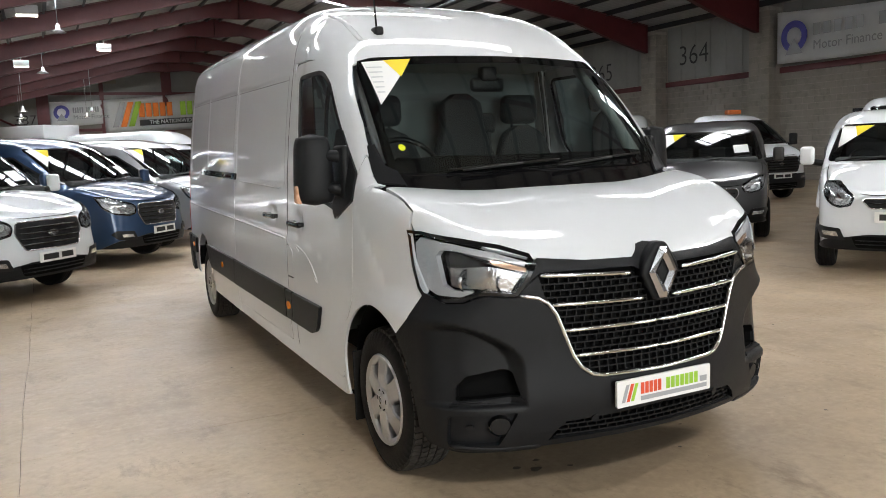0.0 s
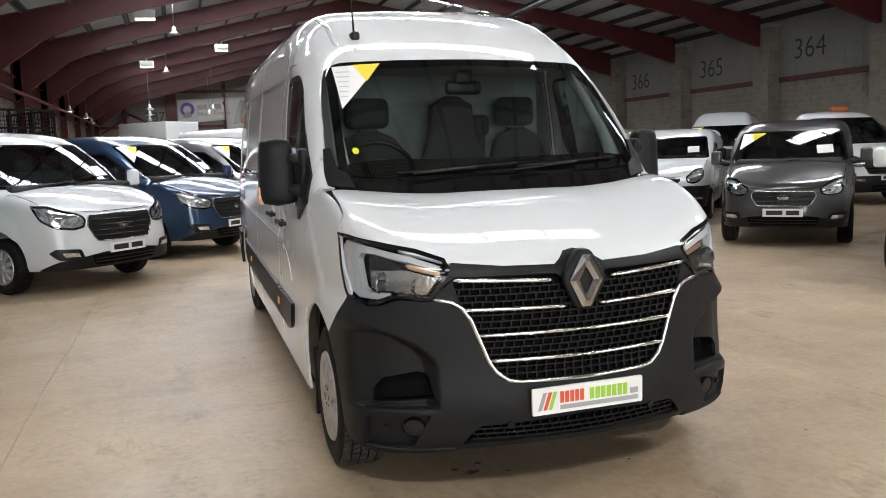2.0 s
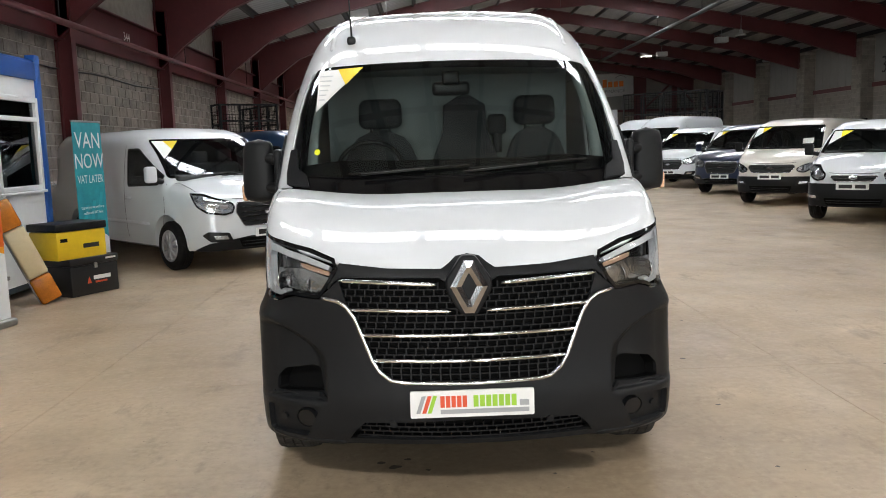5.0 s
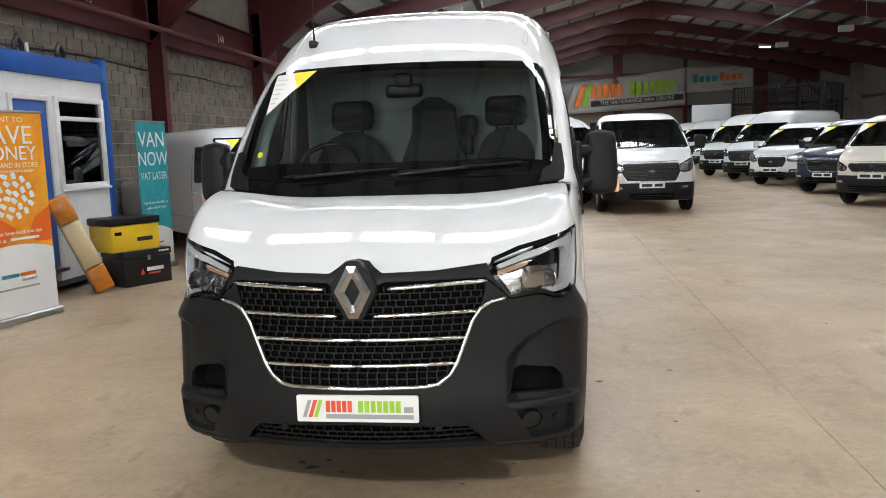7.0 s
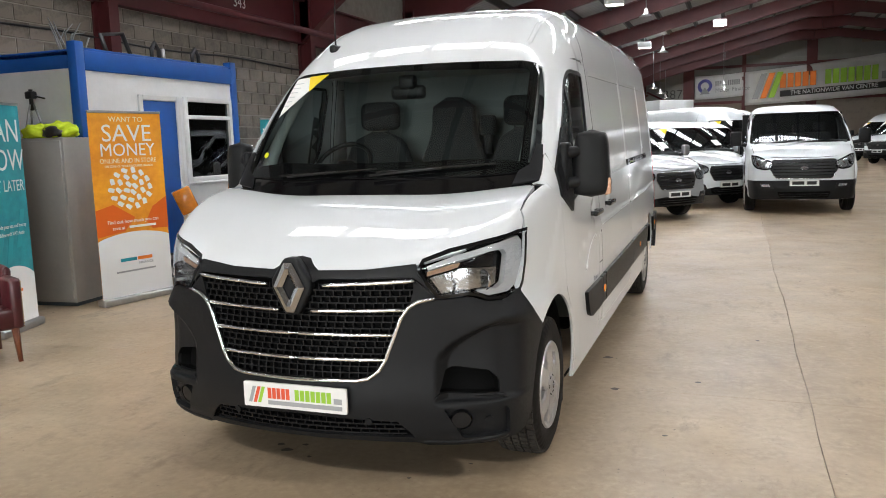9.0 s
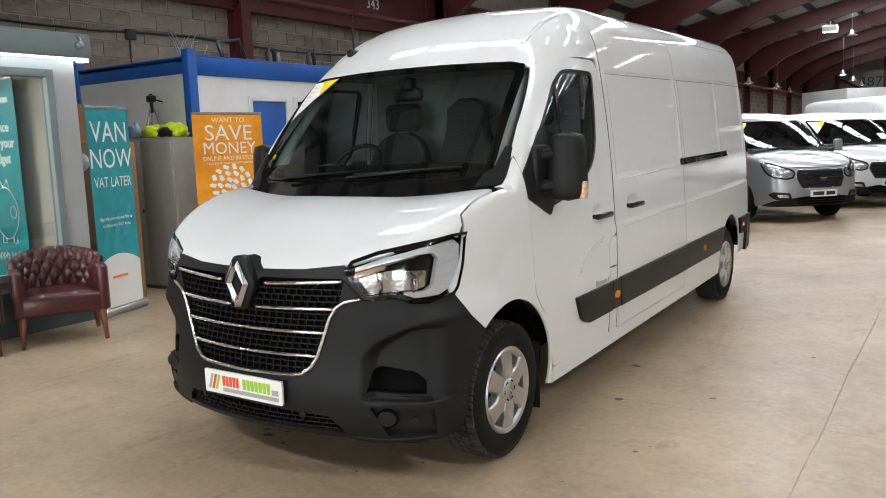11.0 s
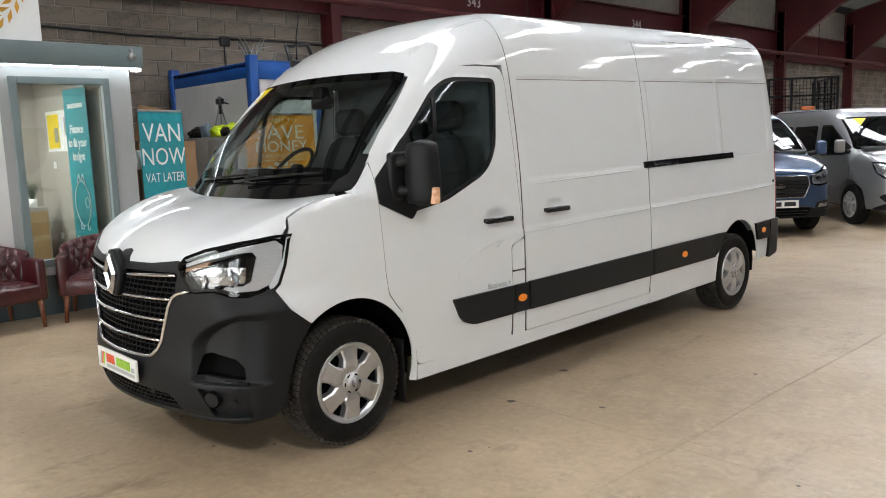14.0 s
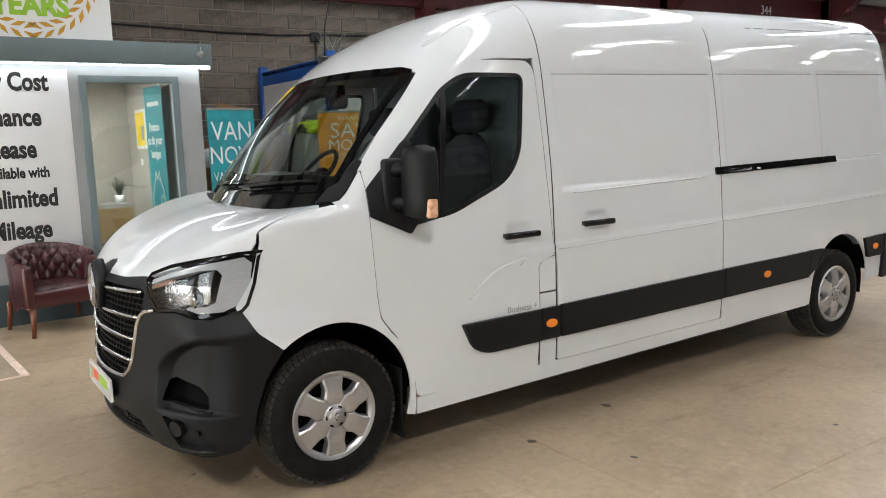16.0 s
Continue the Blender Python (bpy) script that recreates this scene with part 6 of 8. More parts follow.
def draw_save(b, hw, H):
    sheet(b, [(-hw, 0.07), (hw, 0.07), (hw, H - 0.02), (-hw, H - 0.02)], M["orange"], label="orange printed sheet")
    sheet(b, [(-hw, 0.07), (hw, 0.07)] + wave(hw, 0.68, 0.07)[::-1], M["white_print"], -0.004, label="white foot of the sheet")
    Z = lambda z, x=0: pose(x, -0.006, z)
    lettering("lettering", "WANT TO", 0.075, M["cream_print"], b, Z(H - 0.09))
    lettering("lettering", "SAVE", 0.25, M["white_print"], b, Z(H - 0.24), wide=0.95)
    lettering("lettering", "MONEY", 0.19, M["white_print"], b, Z(H - 0.41), wide=0.88)
    lettering("lettering", "ONLINE AND IN STORE", 0.068, M["cream_print"], b, Z(H - 0.52), wide=0.82)
    lettering("lettering", "ON SOME OF YOUR FAVOURITE BRANDS", 0.034, M["cream_print"], b, Z(H - 0.575), wide=0.8)
    lettering("lettering", "Find out how much you can", 0.055, M["white_print"], b, Z(0.865), wide=0.88)
    lettering("lettering", "save at", 0.055, M["white_print"], b, Z(0.80, -0.16), wide=0.88)
    sheet(b, [(-0.05, 0.79), (0.24, 0.79), (0.24, 0.815), (-0.05, 0.815)], M["white_print"], -0.0055, "web_bar")
    rnd = random.Random(11)
    for ring, n in ((0.05, 4), (0.13, 9), (0.205, 14)):
        for k in range(n):
            a = math.tau * k / n + ring * 9
            cx, cz = ring * math.cos(a), 1.21 + ring * math.sin(a) * 0.95
            t = rnd.uniform(-0.6, 0.6) + math.pi / 4
            c, s = math.cos(t), math.sin(t)
            tag = [(-0.022, -0.03), (0.022, -0.03), (0.022, 0.02), (0.010, 0.035), (-0.010, 0.035), (-0.022, 0.02)]
            sheet(b, [(cx + p * c - q * s, cz + p * s + q * c) for p, q in tag], M["white_print"], -0.0055, "price_tag")
    sw = mat("orange_dark", (0.75, 0.13, 0.008), 0.45)
    sheet(b, [(-hw, 0.72), (-0.1, 0.76), (0.02, 0.9), (-0.2, 1.05), (-hw, 1.0)], sw, -0.0035, "swirl")
    sheet(b, [(hw, 0.75), (hw, 1.1), (0.22, 1.0), (0.14, 0.85), (0.2, 0.76)], sw, -0.0035, "swirl")
    sheet(b, [(-0.17, 0.44), (0.0, 0.44), (0.0, 0.475), (-0.17, 0.475)], M["teal"], -0.0055, "logo_bar")
    sheet(b, [(0.01, 0.44), (0.17, 0.44), (0.17, 0.475), (0.01, 0.475)], M["ink_orange"], -0.0055, "logo_bar")
    lettering("lettering", "FINANCE", 0.038, M["ink_grey"], b, Z(0.405, 0.1))
    sheet(b, [(-0.22, 0.325), (0.2, 0.325), (0.2, 0.343), (-0.22, 0.343)], M["ink_grey"], -0.0055, "web_bar")


def draw_finance(b, hw, H):
    sheet(b, [(-hw, 0.07), (hw, 0.07), (hw, H - 0.02), (-hw, H - 0.02)], M["teal"], label="teal printed sheet")
    Z = lambda z: pose(0, -0.006, z)
    sheet(b, [(-0.2, H - 0.24), (0.2, H - 0.24), (0.2, H - 0.19), (-0.2, H - 0.19)], M["white_print"], -0.004, "logo_bar")
    for k, t in enumerate(("Finance", "to fit your", "budget")):
        lettering("lettering", t, 0.135, M["white_print"], b, Z(H - 0.48 - 0.155 * k), bold=0.004, wide=0.88)
    lettering("lettering", "Apply today", 0.115, M["white_print"], b, Z(0.62), wide=0.88)
    bm = bmesh.new()
    pig = [(0.19 * math.cos(math.tau * k / 30) * (1 + 0.08 * math.cos(2 * math.tau * k / 30)), -0.008, 1.04 + 0.26 * math.sin(math.tau * k / 30)) for k in range(30)]
    tube(bm, pig, 0.006, 4, closed=True)
    tube(bm, [(-0.1, -0.008, 1.27), (-0.06, -0.008, 1.38), (-0.01, -0.008, 1.29), (0.05, -0.008, 1.38), (0.1, -0.008, 1.26)], 0.006, 4)
    tube(bm, [(0.12 + 0.05 * math.cos(math.tau * k / 16), -0.008, 1.05 + 0.06 * math.sin(math.tau * k / 16)) for k in range(16)], 0.005, 4, closed=True)
    for x in (-0.1, 0.08):
        tube(bm, [(x, -0.008, 0.80), (x, -0.008, 0.74), (x + 0.06, -0.008, 0.74), (x + 0.06, -0.008, 0.79)], 0.006, 4)
    part("outline_drawing", bm, M["white_print"], b, "white outline drawing of a money box")


def office():
    X = -4.22
    of = thing("office", "grey office front with blue-grey trim and lit fascia", "office", kind="structure")
    def slabx(name, y0, z0, y1, z1, m, x0=X - 0.1, x1=X, parent=of, label="", bevel=0.0):
        return boxed(name, (x0, y0, z0, x1, y1, z1), m, parent, label, bevel=bevel)
    wy0, wy1, wz0, wz1 = 0.80, 1.66, 0.54, 2.33
    slabx("front_wall", -5.0, 0.0, wy0, 2.62, M["office_grey"])
    slabx("front_wall", wy1, 0.0, 1.94, 2.62, M["office_grey"])
    slabx("front_wall", wy0, 0.0, wy1, wz0, M["office_grey"])
    slabx("front_wall", wy0, wz1, wy1, 2.62, M["office_grey"])
    boxed("side_wall", (-7.18, 1.84, 0, X - 0.1, 1.94, 2.62), M["office_grey"], of)
    boxed("office_ceiling", (-7.18, -5.0, 2.60, X - 0.1, 1.84, 2.66), M["pale_room"], of)
    boxed("room_wall", (-7.15, 0.0, 0, -7.10, 1.84, 2.6), M["pale_room"], of, "pale room wall")
    boxed("room_wall", (-7.1, -2.9, 0, X - 0.1, -2.85, 2.6), M["pale_room"], of, "pale room wall")
    boxed("room_wall", (-7.15, -2.85, 0, -7.10, 0.0, 2.6), M["pale_room"], of)
    boxed("room_wall", (-7.1, 1.83, 0, X - 0.1, 1.838, 2.6), M["pale_room"], of)
    slabx("skirt", -5.0, 0.0, 1.96, 0.40, M["skirting"], X, X + 0.03, label="dark blue-grey skirting")
    fa = slabx("fascia", -5.0, 2.49, 2.05, 2.71, M["office_trim"], X - 0.05, X + 0.13, label="blue-grey fascia", bevel=0.006)
    slabx("light_strip", -5.0, 2.475, 1.98, 2.488, M["led"], X + 0.04, X + 0.09, label="white light strip under the fascia")
    # window frame
    bm = bmesh.new()
    for y0, z0, y1, z1 in ((wy0 - 0.05, wz0 - 0.05, wy0 + 0.02, wz1 + 0.05), (wy1 - 0.02, wz0 - 0.05, wy1 + 0.05, wz1 + 0.05), (wy0 + 0.02, wz1 - 0.02, wy1 - 0.02, wz1 + 0.05), (wy0 + 0.02, wz0 - 0.05, wy1 - 0.02, wz0 + 0.02)):
        box(bm, X - 0.06, y0, z0, X + 0.035, y1, z1, bevel=0.004, seg=1)
    fr_ = part("window", bm, M["office_trim"], of, "blue-grey window frame", smooth=False)
    g = boxed("pane", (X - 0.03, wy0, wz0, X - 0.024, wy1, wz1), M["office_glass"], fr_, "clear reflecting pane")
    g.visible_shadow = False
    # dome camera and spot under the fascia
    bm = bmesh.new()
    bmesh.ops.create_uvsphere(bm, u_segments=14, v_segments=10, radius=0.04, matrix=Matrix.Translation((X + 0.16, 1.92, 2.60)))
    tube(bm, [(X + 0.12, 1.92, 2.68), (X + 0.17, 1.92, 2.66), (X + 0.17, 1.92, 2.60)], 0.012, 6)
    tagged(part("dome_camera", bm, M["steel"]), "small dome camera fixed to the fascia", "camera")
    boxed("spot_lamp", (X + 0.03, 1.94, 2.455, X + 0.12, 2.03, 2.488), M["led"], of, "small lit downlight", bevel=0.01)
    # white board with words
    bd = thing("sign_board", "white advertising board with bold black words", "sign")
    boxed("board", (X + 0.002, -0.70, 0.70, X + 0.014, 0.655, 2.43), M["board_white"], bd, bevel=0.002)
    for k, (t, z, s) in enumerate((("Low Cost", 2.285, 0.235), ("Finance", 1.955, 0.235), ("Lease", 1.653, 0.235), ("Available with", 1.433, 0.14), ("Unlimited", 1.185, 0.235), ("Mileage", 0.883, 0.235))):
        lettering("lettering", t, s, M["ink"], bd, pose(X + 0.016, 0.125, z + 0.02, 0, 0, 90), bold=0.036 * s, wide=0.74)
    # banner above with wreath
    ub = thing("wreath_banner", "white banner with a gold laurel wreath above the fascia", "banner")
    boxed("banner_sheet", (X - 0.03, -0.72, 2.715, X - 0.02, 1.11, 4.2), M["board_white"], ub)
    lettering("lettering", "YEARS", 0.26, M["ink_green"], ub, pose(X - 0.016, 0.40, 3.02, 0, 0, 90), bold=0.012, wide=0.9)
    gold = mat("gold_print", (0.62, 0.32, 0.03), 0.5)
    for s in (1, -1):
        for k in range(13):
            a = radians(-88 + 11.5 * k)
            for off in (0.0, 0.09):
                cy, cz = 0.40 + s * (0.50 + off) * math.cos(a), 3.34 + (0.50 + off) * math.sin(a)
                t = a + math.pi / 2 + (0.5 if off else -0.5)
                pts = [(-0.07, 0), (0, 0.022), (0.075, 0), (0, -0.022)]
                bm = bmesh.new()
                vs = [bm.verts.new((X - 0.0165 + 0.001 * (off > 0), cy + s * (p * math.cos(t) - q * math.sin(t)), cz + p * math.sin(t) + q * math.cos(t))) for p, q in pts]
                bm.faces.new(vs)
                bmesh.ops.recalc_face_normals(bm, faces=bm.faces)
                part("laurel_leaf", bm, gold, ub, smooth=False)
    # what stands in the room
    pullup(-5.2, 1.69, 3.8, 0.60, 2.37, "teal finance banner behind the office window", draw_finance, "office banners")
    po = thing("wall_poster", "yellow and white framed poster on the room wall", "poster")
    boxed("poster_frame", (-6.64, 1.815, 1.65, -5.76, 1.829, 2.15), M["white_print"], po)
    boxed("poster_print", (-6.59, 1.810, 1.69, -6.18, 1.814, 2.11), M["yellow_paper"], po, "yellow half")
    boxed("poster_print", (-6.34, 1.806, 1.76, -6.20, 1.809, 1.94), M["ink_grey"], po, "grey machine picture")
    boxed("poster_print", (-5.98, 1.810, 1.84, -5.86, 1.814, 2.06), M["ink_grey"], po, "grey picture")
    for zc in (1.475, 0.57):
        sk = boxed("wall_socket", (-6.52, 1.818, zc - 0.045, -6.43, 1.829, zc + 0.045), M["white_print"], None, bevel=0.004)
        tagged(sk, "white electric switch plate on the room wall", "switch", "switch plates")
    cu = thing("cupboard", "low office cupboard with pale wooden doors", "cupboard")
    boxed("carcass", (-6.75, 0.75, 0, -6.25, 1.62, 0.97), M["locker_grey"], cu, bevel=0.005)
    boxed("cupboard_door", (-6.247, 0.78, 0.05, -6.235, 1.18, 0.92), mat("pale_wood", (0.42, 0.29, 0.14), 0.5, var=0.2, scale=6), cu)
    boxed("cupboard_door", (-6.247, 1.19, 0.05, -6.235, 1.60, 0.92), mat("pale_wood_b", (0.42, 0.29, 0.14), 0.5, var=0.2, scale=6), cu)
    pt = thing("pot_plant", "grass-like plant in a small white pot", "plant", pose(-6.45, 1.50, 0.97))
    bm = bmesh.new()
    lathe(bm, [(0.001, 0), (0.05, 0), (0.06, 0.10), (0.052, 0.10), (0.05, 0.08), (0.001, 0.08)], 16, "z")
    part("pot", bm, M["white_print"], pt)
    bm = bmesh.new()
    rnd = random.Random(8)
    for k in range(46):
        a, r = rnd.uniform(0, math.tau), rnd.uniform(0.06, 0.2)
        tube(bm, [(0, 0, 0.08), (r * 0.4 * math.cos(a), r * 0.4 * math.sin(a), 0.22), (r * math.cos(a), r * math.sin(a), rnd.uniform(0.2, 0.36))], 0.006, 4, taper=[1, 0.8, 0.2])
    part("foliage", bm, M["leaf"], pt)
    sf = thing("sofa", "dark grey low sofa inside the office", "sofa", pose(-5.6, 0.25, 0))
    boxed("sofa_seat", (-0.35, -0.6, 0.1, 0.35, 0.55, 0.45), M["skirting"], sf, bevel=0.05)
    boxed("sofa_back", (-0.35, -0.6, 0.45, -0.15, 0.55, 1.0), M["skirting"], sf, bevel=0.06)
    # fill light added to brighten the room, without any fitting
    lamp = bpy.data.lights.new("office_lamp", "AREA")
    lamp.shape, lamp.size, lamp.size_y, lamp.energy, lamp.color = "RECTANGLE", 1.2, 1.2, 110, (1, 0.95, 0.87)
    new("office_lamp", lamp).matrix_world = look((-5.9, 0.3, 2.57), (-5.9, 0.3, 0))


def tub_chair(x, y, rz):
    ch = thing("tub_chair", "buttoned burgundy leather tub armchair with wooden legs", "armchair", pose(x, y, 0, 0, 0, rz), "tub armchairs")
    # curved back and arms: inner face buttoned, rolled top
    def ring_pt(u, r_x, r_y):
        a = radians(-8 + 196 * u)
        return Vector((r_x * math.cos(a), r_y * math.sin(a) - 0.02, 0))
    nu, nv = 150, 40
    bm = bmesh.new()
    inner, outer = [], []
    for i in range(nu + 1):
        u = i / nu
        ci, co = ring_pt(u, 0.275, 0.27), ring_pt(u, 0.36, 0.345)
        top = 0.66 + 0.075 * math.sin(math.pi * u) ** 1.5
        rowi, rowo = [], []
        for j in range(nv + 1):
            v = j / nv
            z = 0.36 + (top - 0.36) * v
            d = 0.034 * (abs(math.sin(math.pi * (u * 9 + v * 2.2))) * abs(math.sin(math.pi * (u * 9 - v * 2.2)))) ** 0.5 * window(np.array(u), 0.1, 0.9, 0.08)
            n_ = ci.normalized()
            rowi.append(bm.verts.new(ci - n_ * float(d) + n_ * 0.05 * v ** 3 + Vector((0, 0, z))))
            rowo.append(bm.verts.new(co + co.normalized() * 0.02 * v ** 2 + Vector((0, 0, 0.22 + (top - 0.22) * v))))
        # rolled edge over the top
        roll = []
        a_, b_ = rowi[-1].co.copy(), rowo[-1].co.copy()
        for k in range(1, 8):
            t = math.pi * k / 8
            mid = (a_ + b_) / 2
            h = (b_ - a_) / 2 * 1.12
            roll.append(bm.verts.new(mid - h * math.cos(t) + Vector((0, 0, 0.055 * math.sin(t)))))
        inner.append(rowi + roll + rowo[::-1])
    for a_, b_ in zip(inner, inner[1:]):
        for k in range(len(a_) - 1):
            bm.faces.new((a_[k], a_[k + 1], b_[k + 1], b_[k]))
    for end in (inner[0], inner[-1][::-1]):
        bm.faces.new(end)
    bmesh.ops.recalc_face_normals(bm, faces=bm.faces)
    part("tub_shell", bm, M["leather"], ch, "buttoned curved back with rolled arms")
    # buttons
    for j, v in enumerate((0.38, 0.62, 0.85)):
        for k in range(9):
            u = 0.14 + 0.09 * k + (0.045 if j % 2 else 0)
            if u > 0.88:
                continue
            c = ring_pt(u, 0.268, 0.263)
            bm = bmesh.new()
            bmesh.ops.create_uvsphere(bm, u_segments=8, v_segments=6, radius=0.010, matrix=Matrix.Translation(c + Vector((0, 0, 0.36 + 0.36 * v))))
            part("button", bm, M["leather"], ch)
    # seat cushion with shallow buttons
    bm = bmesh.new()
    n = 44
    grid = []
    for i in range(n + 1):
        row = []
        for j in range(n + 1):
            px, py = -1 + 2 * i / n, -1 + 2 * j / n
            r = max(abs(px), abs(py))
            z = 0.455 - 0.05 * r ** 6 - 0.018 * (math.cos(px * 7) * math.cos(py * 7)) ** 6
            row.append(bm.verts.new((px * 0.29, -0.06 + py * 0.27 if py < 0 else -0.06 + py * 0.27, z)))
        grid.append(row)
    for i in range(n):
        for j in range(n):
            bm.faces.new((grid[i][j], grid[i + 1][j], grid[i + 1][j + 1], grid[i][j + 1]))
    part("seat", bm, M["leather"], ch, "buttoned leather seat")
    boxed("seat_rail", (-0.32, -0.34, 0.26, 0.32, 0.26, 0.42), M["leather"], ch, bevel=0.03)
    for s in (1, -1):
        boxed("arm_front", (s * 0.33 - 0.045, -0.345, 0.26, s * 0.33 + 0.045, -0.06, 0.655), M["leather"], ch, bevel=0.03)
        bm = bmesh.new()
        for k in range(16):
            bmesh.ops.create_uvsphere(bm, u_segments=6, v_segments=4, radius=0.005, matrix=Matrix.Translation((s * 0.365, -0.346, 0.28 + 0.023 * k)))
        ob = part("nail_trim", bm, M["brass"], ch, "row of small brass nails")
        tagged(ob, kind="stuff")
        for y_ in (-0.30, 0.24):
            bm = bmesh.new()
            tube(bm, [(s * 0.31, y_, 0.27), (s * 0.315, y_ - 0.01 * (1 if y_ < 0 else -1), 0.15), (s * 0.325, y_ + (0.03 if y_ > 0 else -0.01), 0.0)], 0.024, 8, taper=[1.3, 1.0, 0.75])
            part("leg", bm, M["leg_wood"], ch, "tapered wooden leg")
    return ch


def clutter():
    # grey steel locker with things on top
    lk = thing("steel_locker", "grey two-door steel locker", "locker", pose(-5.15, 3.26, 0, 0, 0, 4))
    boxed("carcass", (-0.50, 0.02, 0.04, 0.52, 0.46, 1.76), M["locker_grey"], lk, bevel=0.006)
    boxed("locker_door", (-0.49, 0.0, 0.08, 0.0, 0.02, 1.73), M["locker_grey"], lk, bevel=0.004)
    boxed("locker_door", (0.005, -0.006, 0.08, 0.50, 0.016, 1.73), M["locker_grey"], lk, "slightly sprung door", bevel=0.004)
    boxed("plinth", (-0.48, 0.03, 0, 0.50, 0.45, 0.04), M["skirting"], lk)
    boxed("lock", (-0.03, -0.008, 0.9, -0.015, 0.0, 0.94), M["tool_black"], lk)
    # tripod
    tp = thing("tripod", "black folding camera tripod on the locker", "tripod", pose(-5.2, 3.5, 1.76))
    for k in range(3):
        a = math.tau * k / 3 + 0.5
        bm = bmesh.new()
        tube(bm, [(0.13 * math.cos(a), 0.13 * math.sin(a), 0), (0.02 * math.cos(a), 0.02 * math.sin(a), 0.36)], 0.011, 6)
        part("leg", bm, M["steel"], tp)
    bm = bmesh.new()
    tube(bm, [(0, 0, 0.30), (0, 0, 0.52)], 0.022, 8)
    box(bm, -0.05, -0.04, 0.42, 0.05, 0.04, 0.50, bevel=0.015)
    tube(bm, [(0, 0, 0.46), (0.16, 0.03, 0.42)], 0.010, 6)
    part("head", bm, M["tool_black"], tp)
    # crumpled hi-vis vests
    for (x, y, r, col, lb) in ((-5.05, 3.42, 0.14, "hivis", "crumpled yellow high-visibility vest"), (-4.78, 3.45, 0.15, "hivis", "folded yellow vest with dark band"), (-5.75, 3.45, 0.13, "tool_black", "dark crumpled cloth")):
        bm = bmesh.new()
        bmesh.ops.create_icosphere(bm, subdivisions=4, radius=1)
        for v in bm.verts:
            k = 1 + 0.35 * noise.noise(v.co * 2.2 + Vector((x * 3, y, 0))) + 0.12 * noise.noise(v.co * 6)
            v.co = Vector((v.co.x * r * 1.25 * k, v.co.y * r * k, max(v.co.z, -0.35) * r * 0.75 * k))
        lo = min(v.co.z for v in bm.verts)
        ob = part("safety_vest" if col == "hivis" else "cloth", bm, M[col], mtx=Matrix.Translation((x, y, 1.76 - lo)))
        if "dark band" in lb:
            bm = bmesh.new()
            bmesh.ops.create_icosphere(bm, subdivisions=3, radius=1)
            for v in bm.verts:
                k = 1 + 0.2 * noise.noise(v.co * 2.5)
                v.co = Vector((v.co.x * 0.125 * k, v.co.y * 0.07 * k - 0.105, max(v.co.z, -0.6) * 0.072 * k - 0.002))
            part("band", bm, M["tool_black"], ob, "black padded middle of the folded vest")
        tagged(ob, lb + " on the locker", "vest" if col == "hivis" else "cloth")
    bm = bmesh.new()
    lathe(bm, [(0.001, 0), (0.05, 0), (0.055, 0.12), (0.02, 0.17), (0.02, 0.20), (0.001, 0.20)], 14, "z")
    box(bm, -0.115, -0.06, 0.0, 0.02, 0.06, 0.165, bevel=0.03)
    tagged(part("bottle", bm, mat("bottle_blue", (0.25, 0.36, 0.45), 0.3), mtx=Matrix.Translation((-5.42, 3.42, 1.76))), "pale blue plastic bottle on the locker", "bottle")
    # rack with boxes beside it
    rk = thing("storage_rack", "dark storage rack filled with boxes", "rack", pose(-6.2, 3.15, 0))
    for x in (-0.5, 0.5):
        boxed("upright", (x - 0.03, 0, 0, x + 0.03, 0.5, 1.75), M["tool_black"], rk)
    for z in (0.1, 0.75, 1.35, 1.72):
        boxed("shelf", (-0.47, 0.0, z, 0.47, 0.5, z + 0.03), M["skirting"], rk)
    for x, z, w, h, m_ in ((-6.5, 0.13, 0.4, 0.5, "card"), (-6.02, 0.13, 0.42, 0.42, "card"), (-6.4, 0.78, 0.5, 0.4, "cabin_blue"), (-5.95, 0.78, 0.3, 0.45, "card"), (-6.3, 1.38, 0.5, 0.26, "tool_black")):
        ob = boxed("storage_box", (x - w / 2, 3.2, z, x + w / 2, 3.55, z + h), M[m_], None, bevel=0.008)
        tagged(ob, {"card": "brown cardboard box on the rack", "cabin_blue": "blue plastic box on the rack", "tool_black": "black box on the rack"}[m_], "box", "boxes on the rack")
    ob = boxed("cardboard_box", (-0.2, -0.02, 0, 0.2, 0.25, 0.42), M["card"], None, bevel=0.006, mtx=pose(-5.2, 2.55, 1.72, 0, 12, 60))
    tagged(ob, "open cardboard box leaning on the shelf", "box")
    sh = boxed("side_shelf", (-5.9, 2.2, 0, -4.75, 2.9, 1.72), M["card"], None, bevel=0.004)
    tagged(sh, "brown chipboard cupboard behind the banner", "cupboard")
    bm = bmesh.new()
    bmesh.ops.create_uvsphere(bm, u_segments=18, v_segments=12, radius=0.13)
    for v in bm.verts:
        v.co.z *= 0.85
    tagged(part("safety_helmet", bm, M["white_print"], mtx=pose(-4.62, 2.12, 1.52)), "white safety helmet hanging on the cupboard", "helmet")
    # tool chests
    f = pose(-4.14, 5.55, 0, 0, 0, 61)
    tb = thing("tool_chest", "black steel tool chest with a red mark", "tool box", f)
    boxed("chest_body", (0, 0, 0, 0.63, 0.48, 0.34), M["tool_black"], tb, bevel=0.008)
    boxed("lid", (-0.01, -0.01, 0.345, 0.64, 0.49, 0.43), M["tool_black"], tb, bevel=0.01)
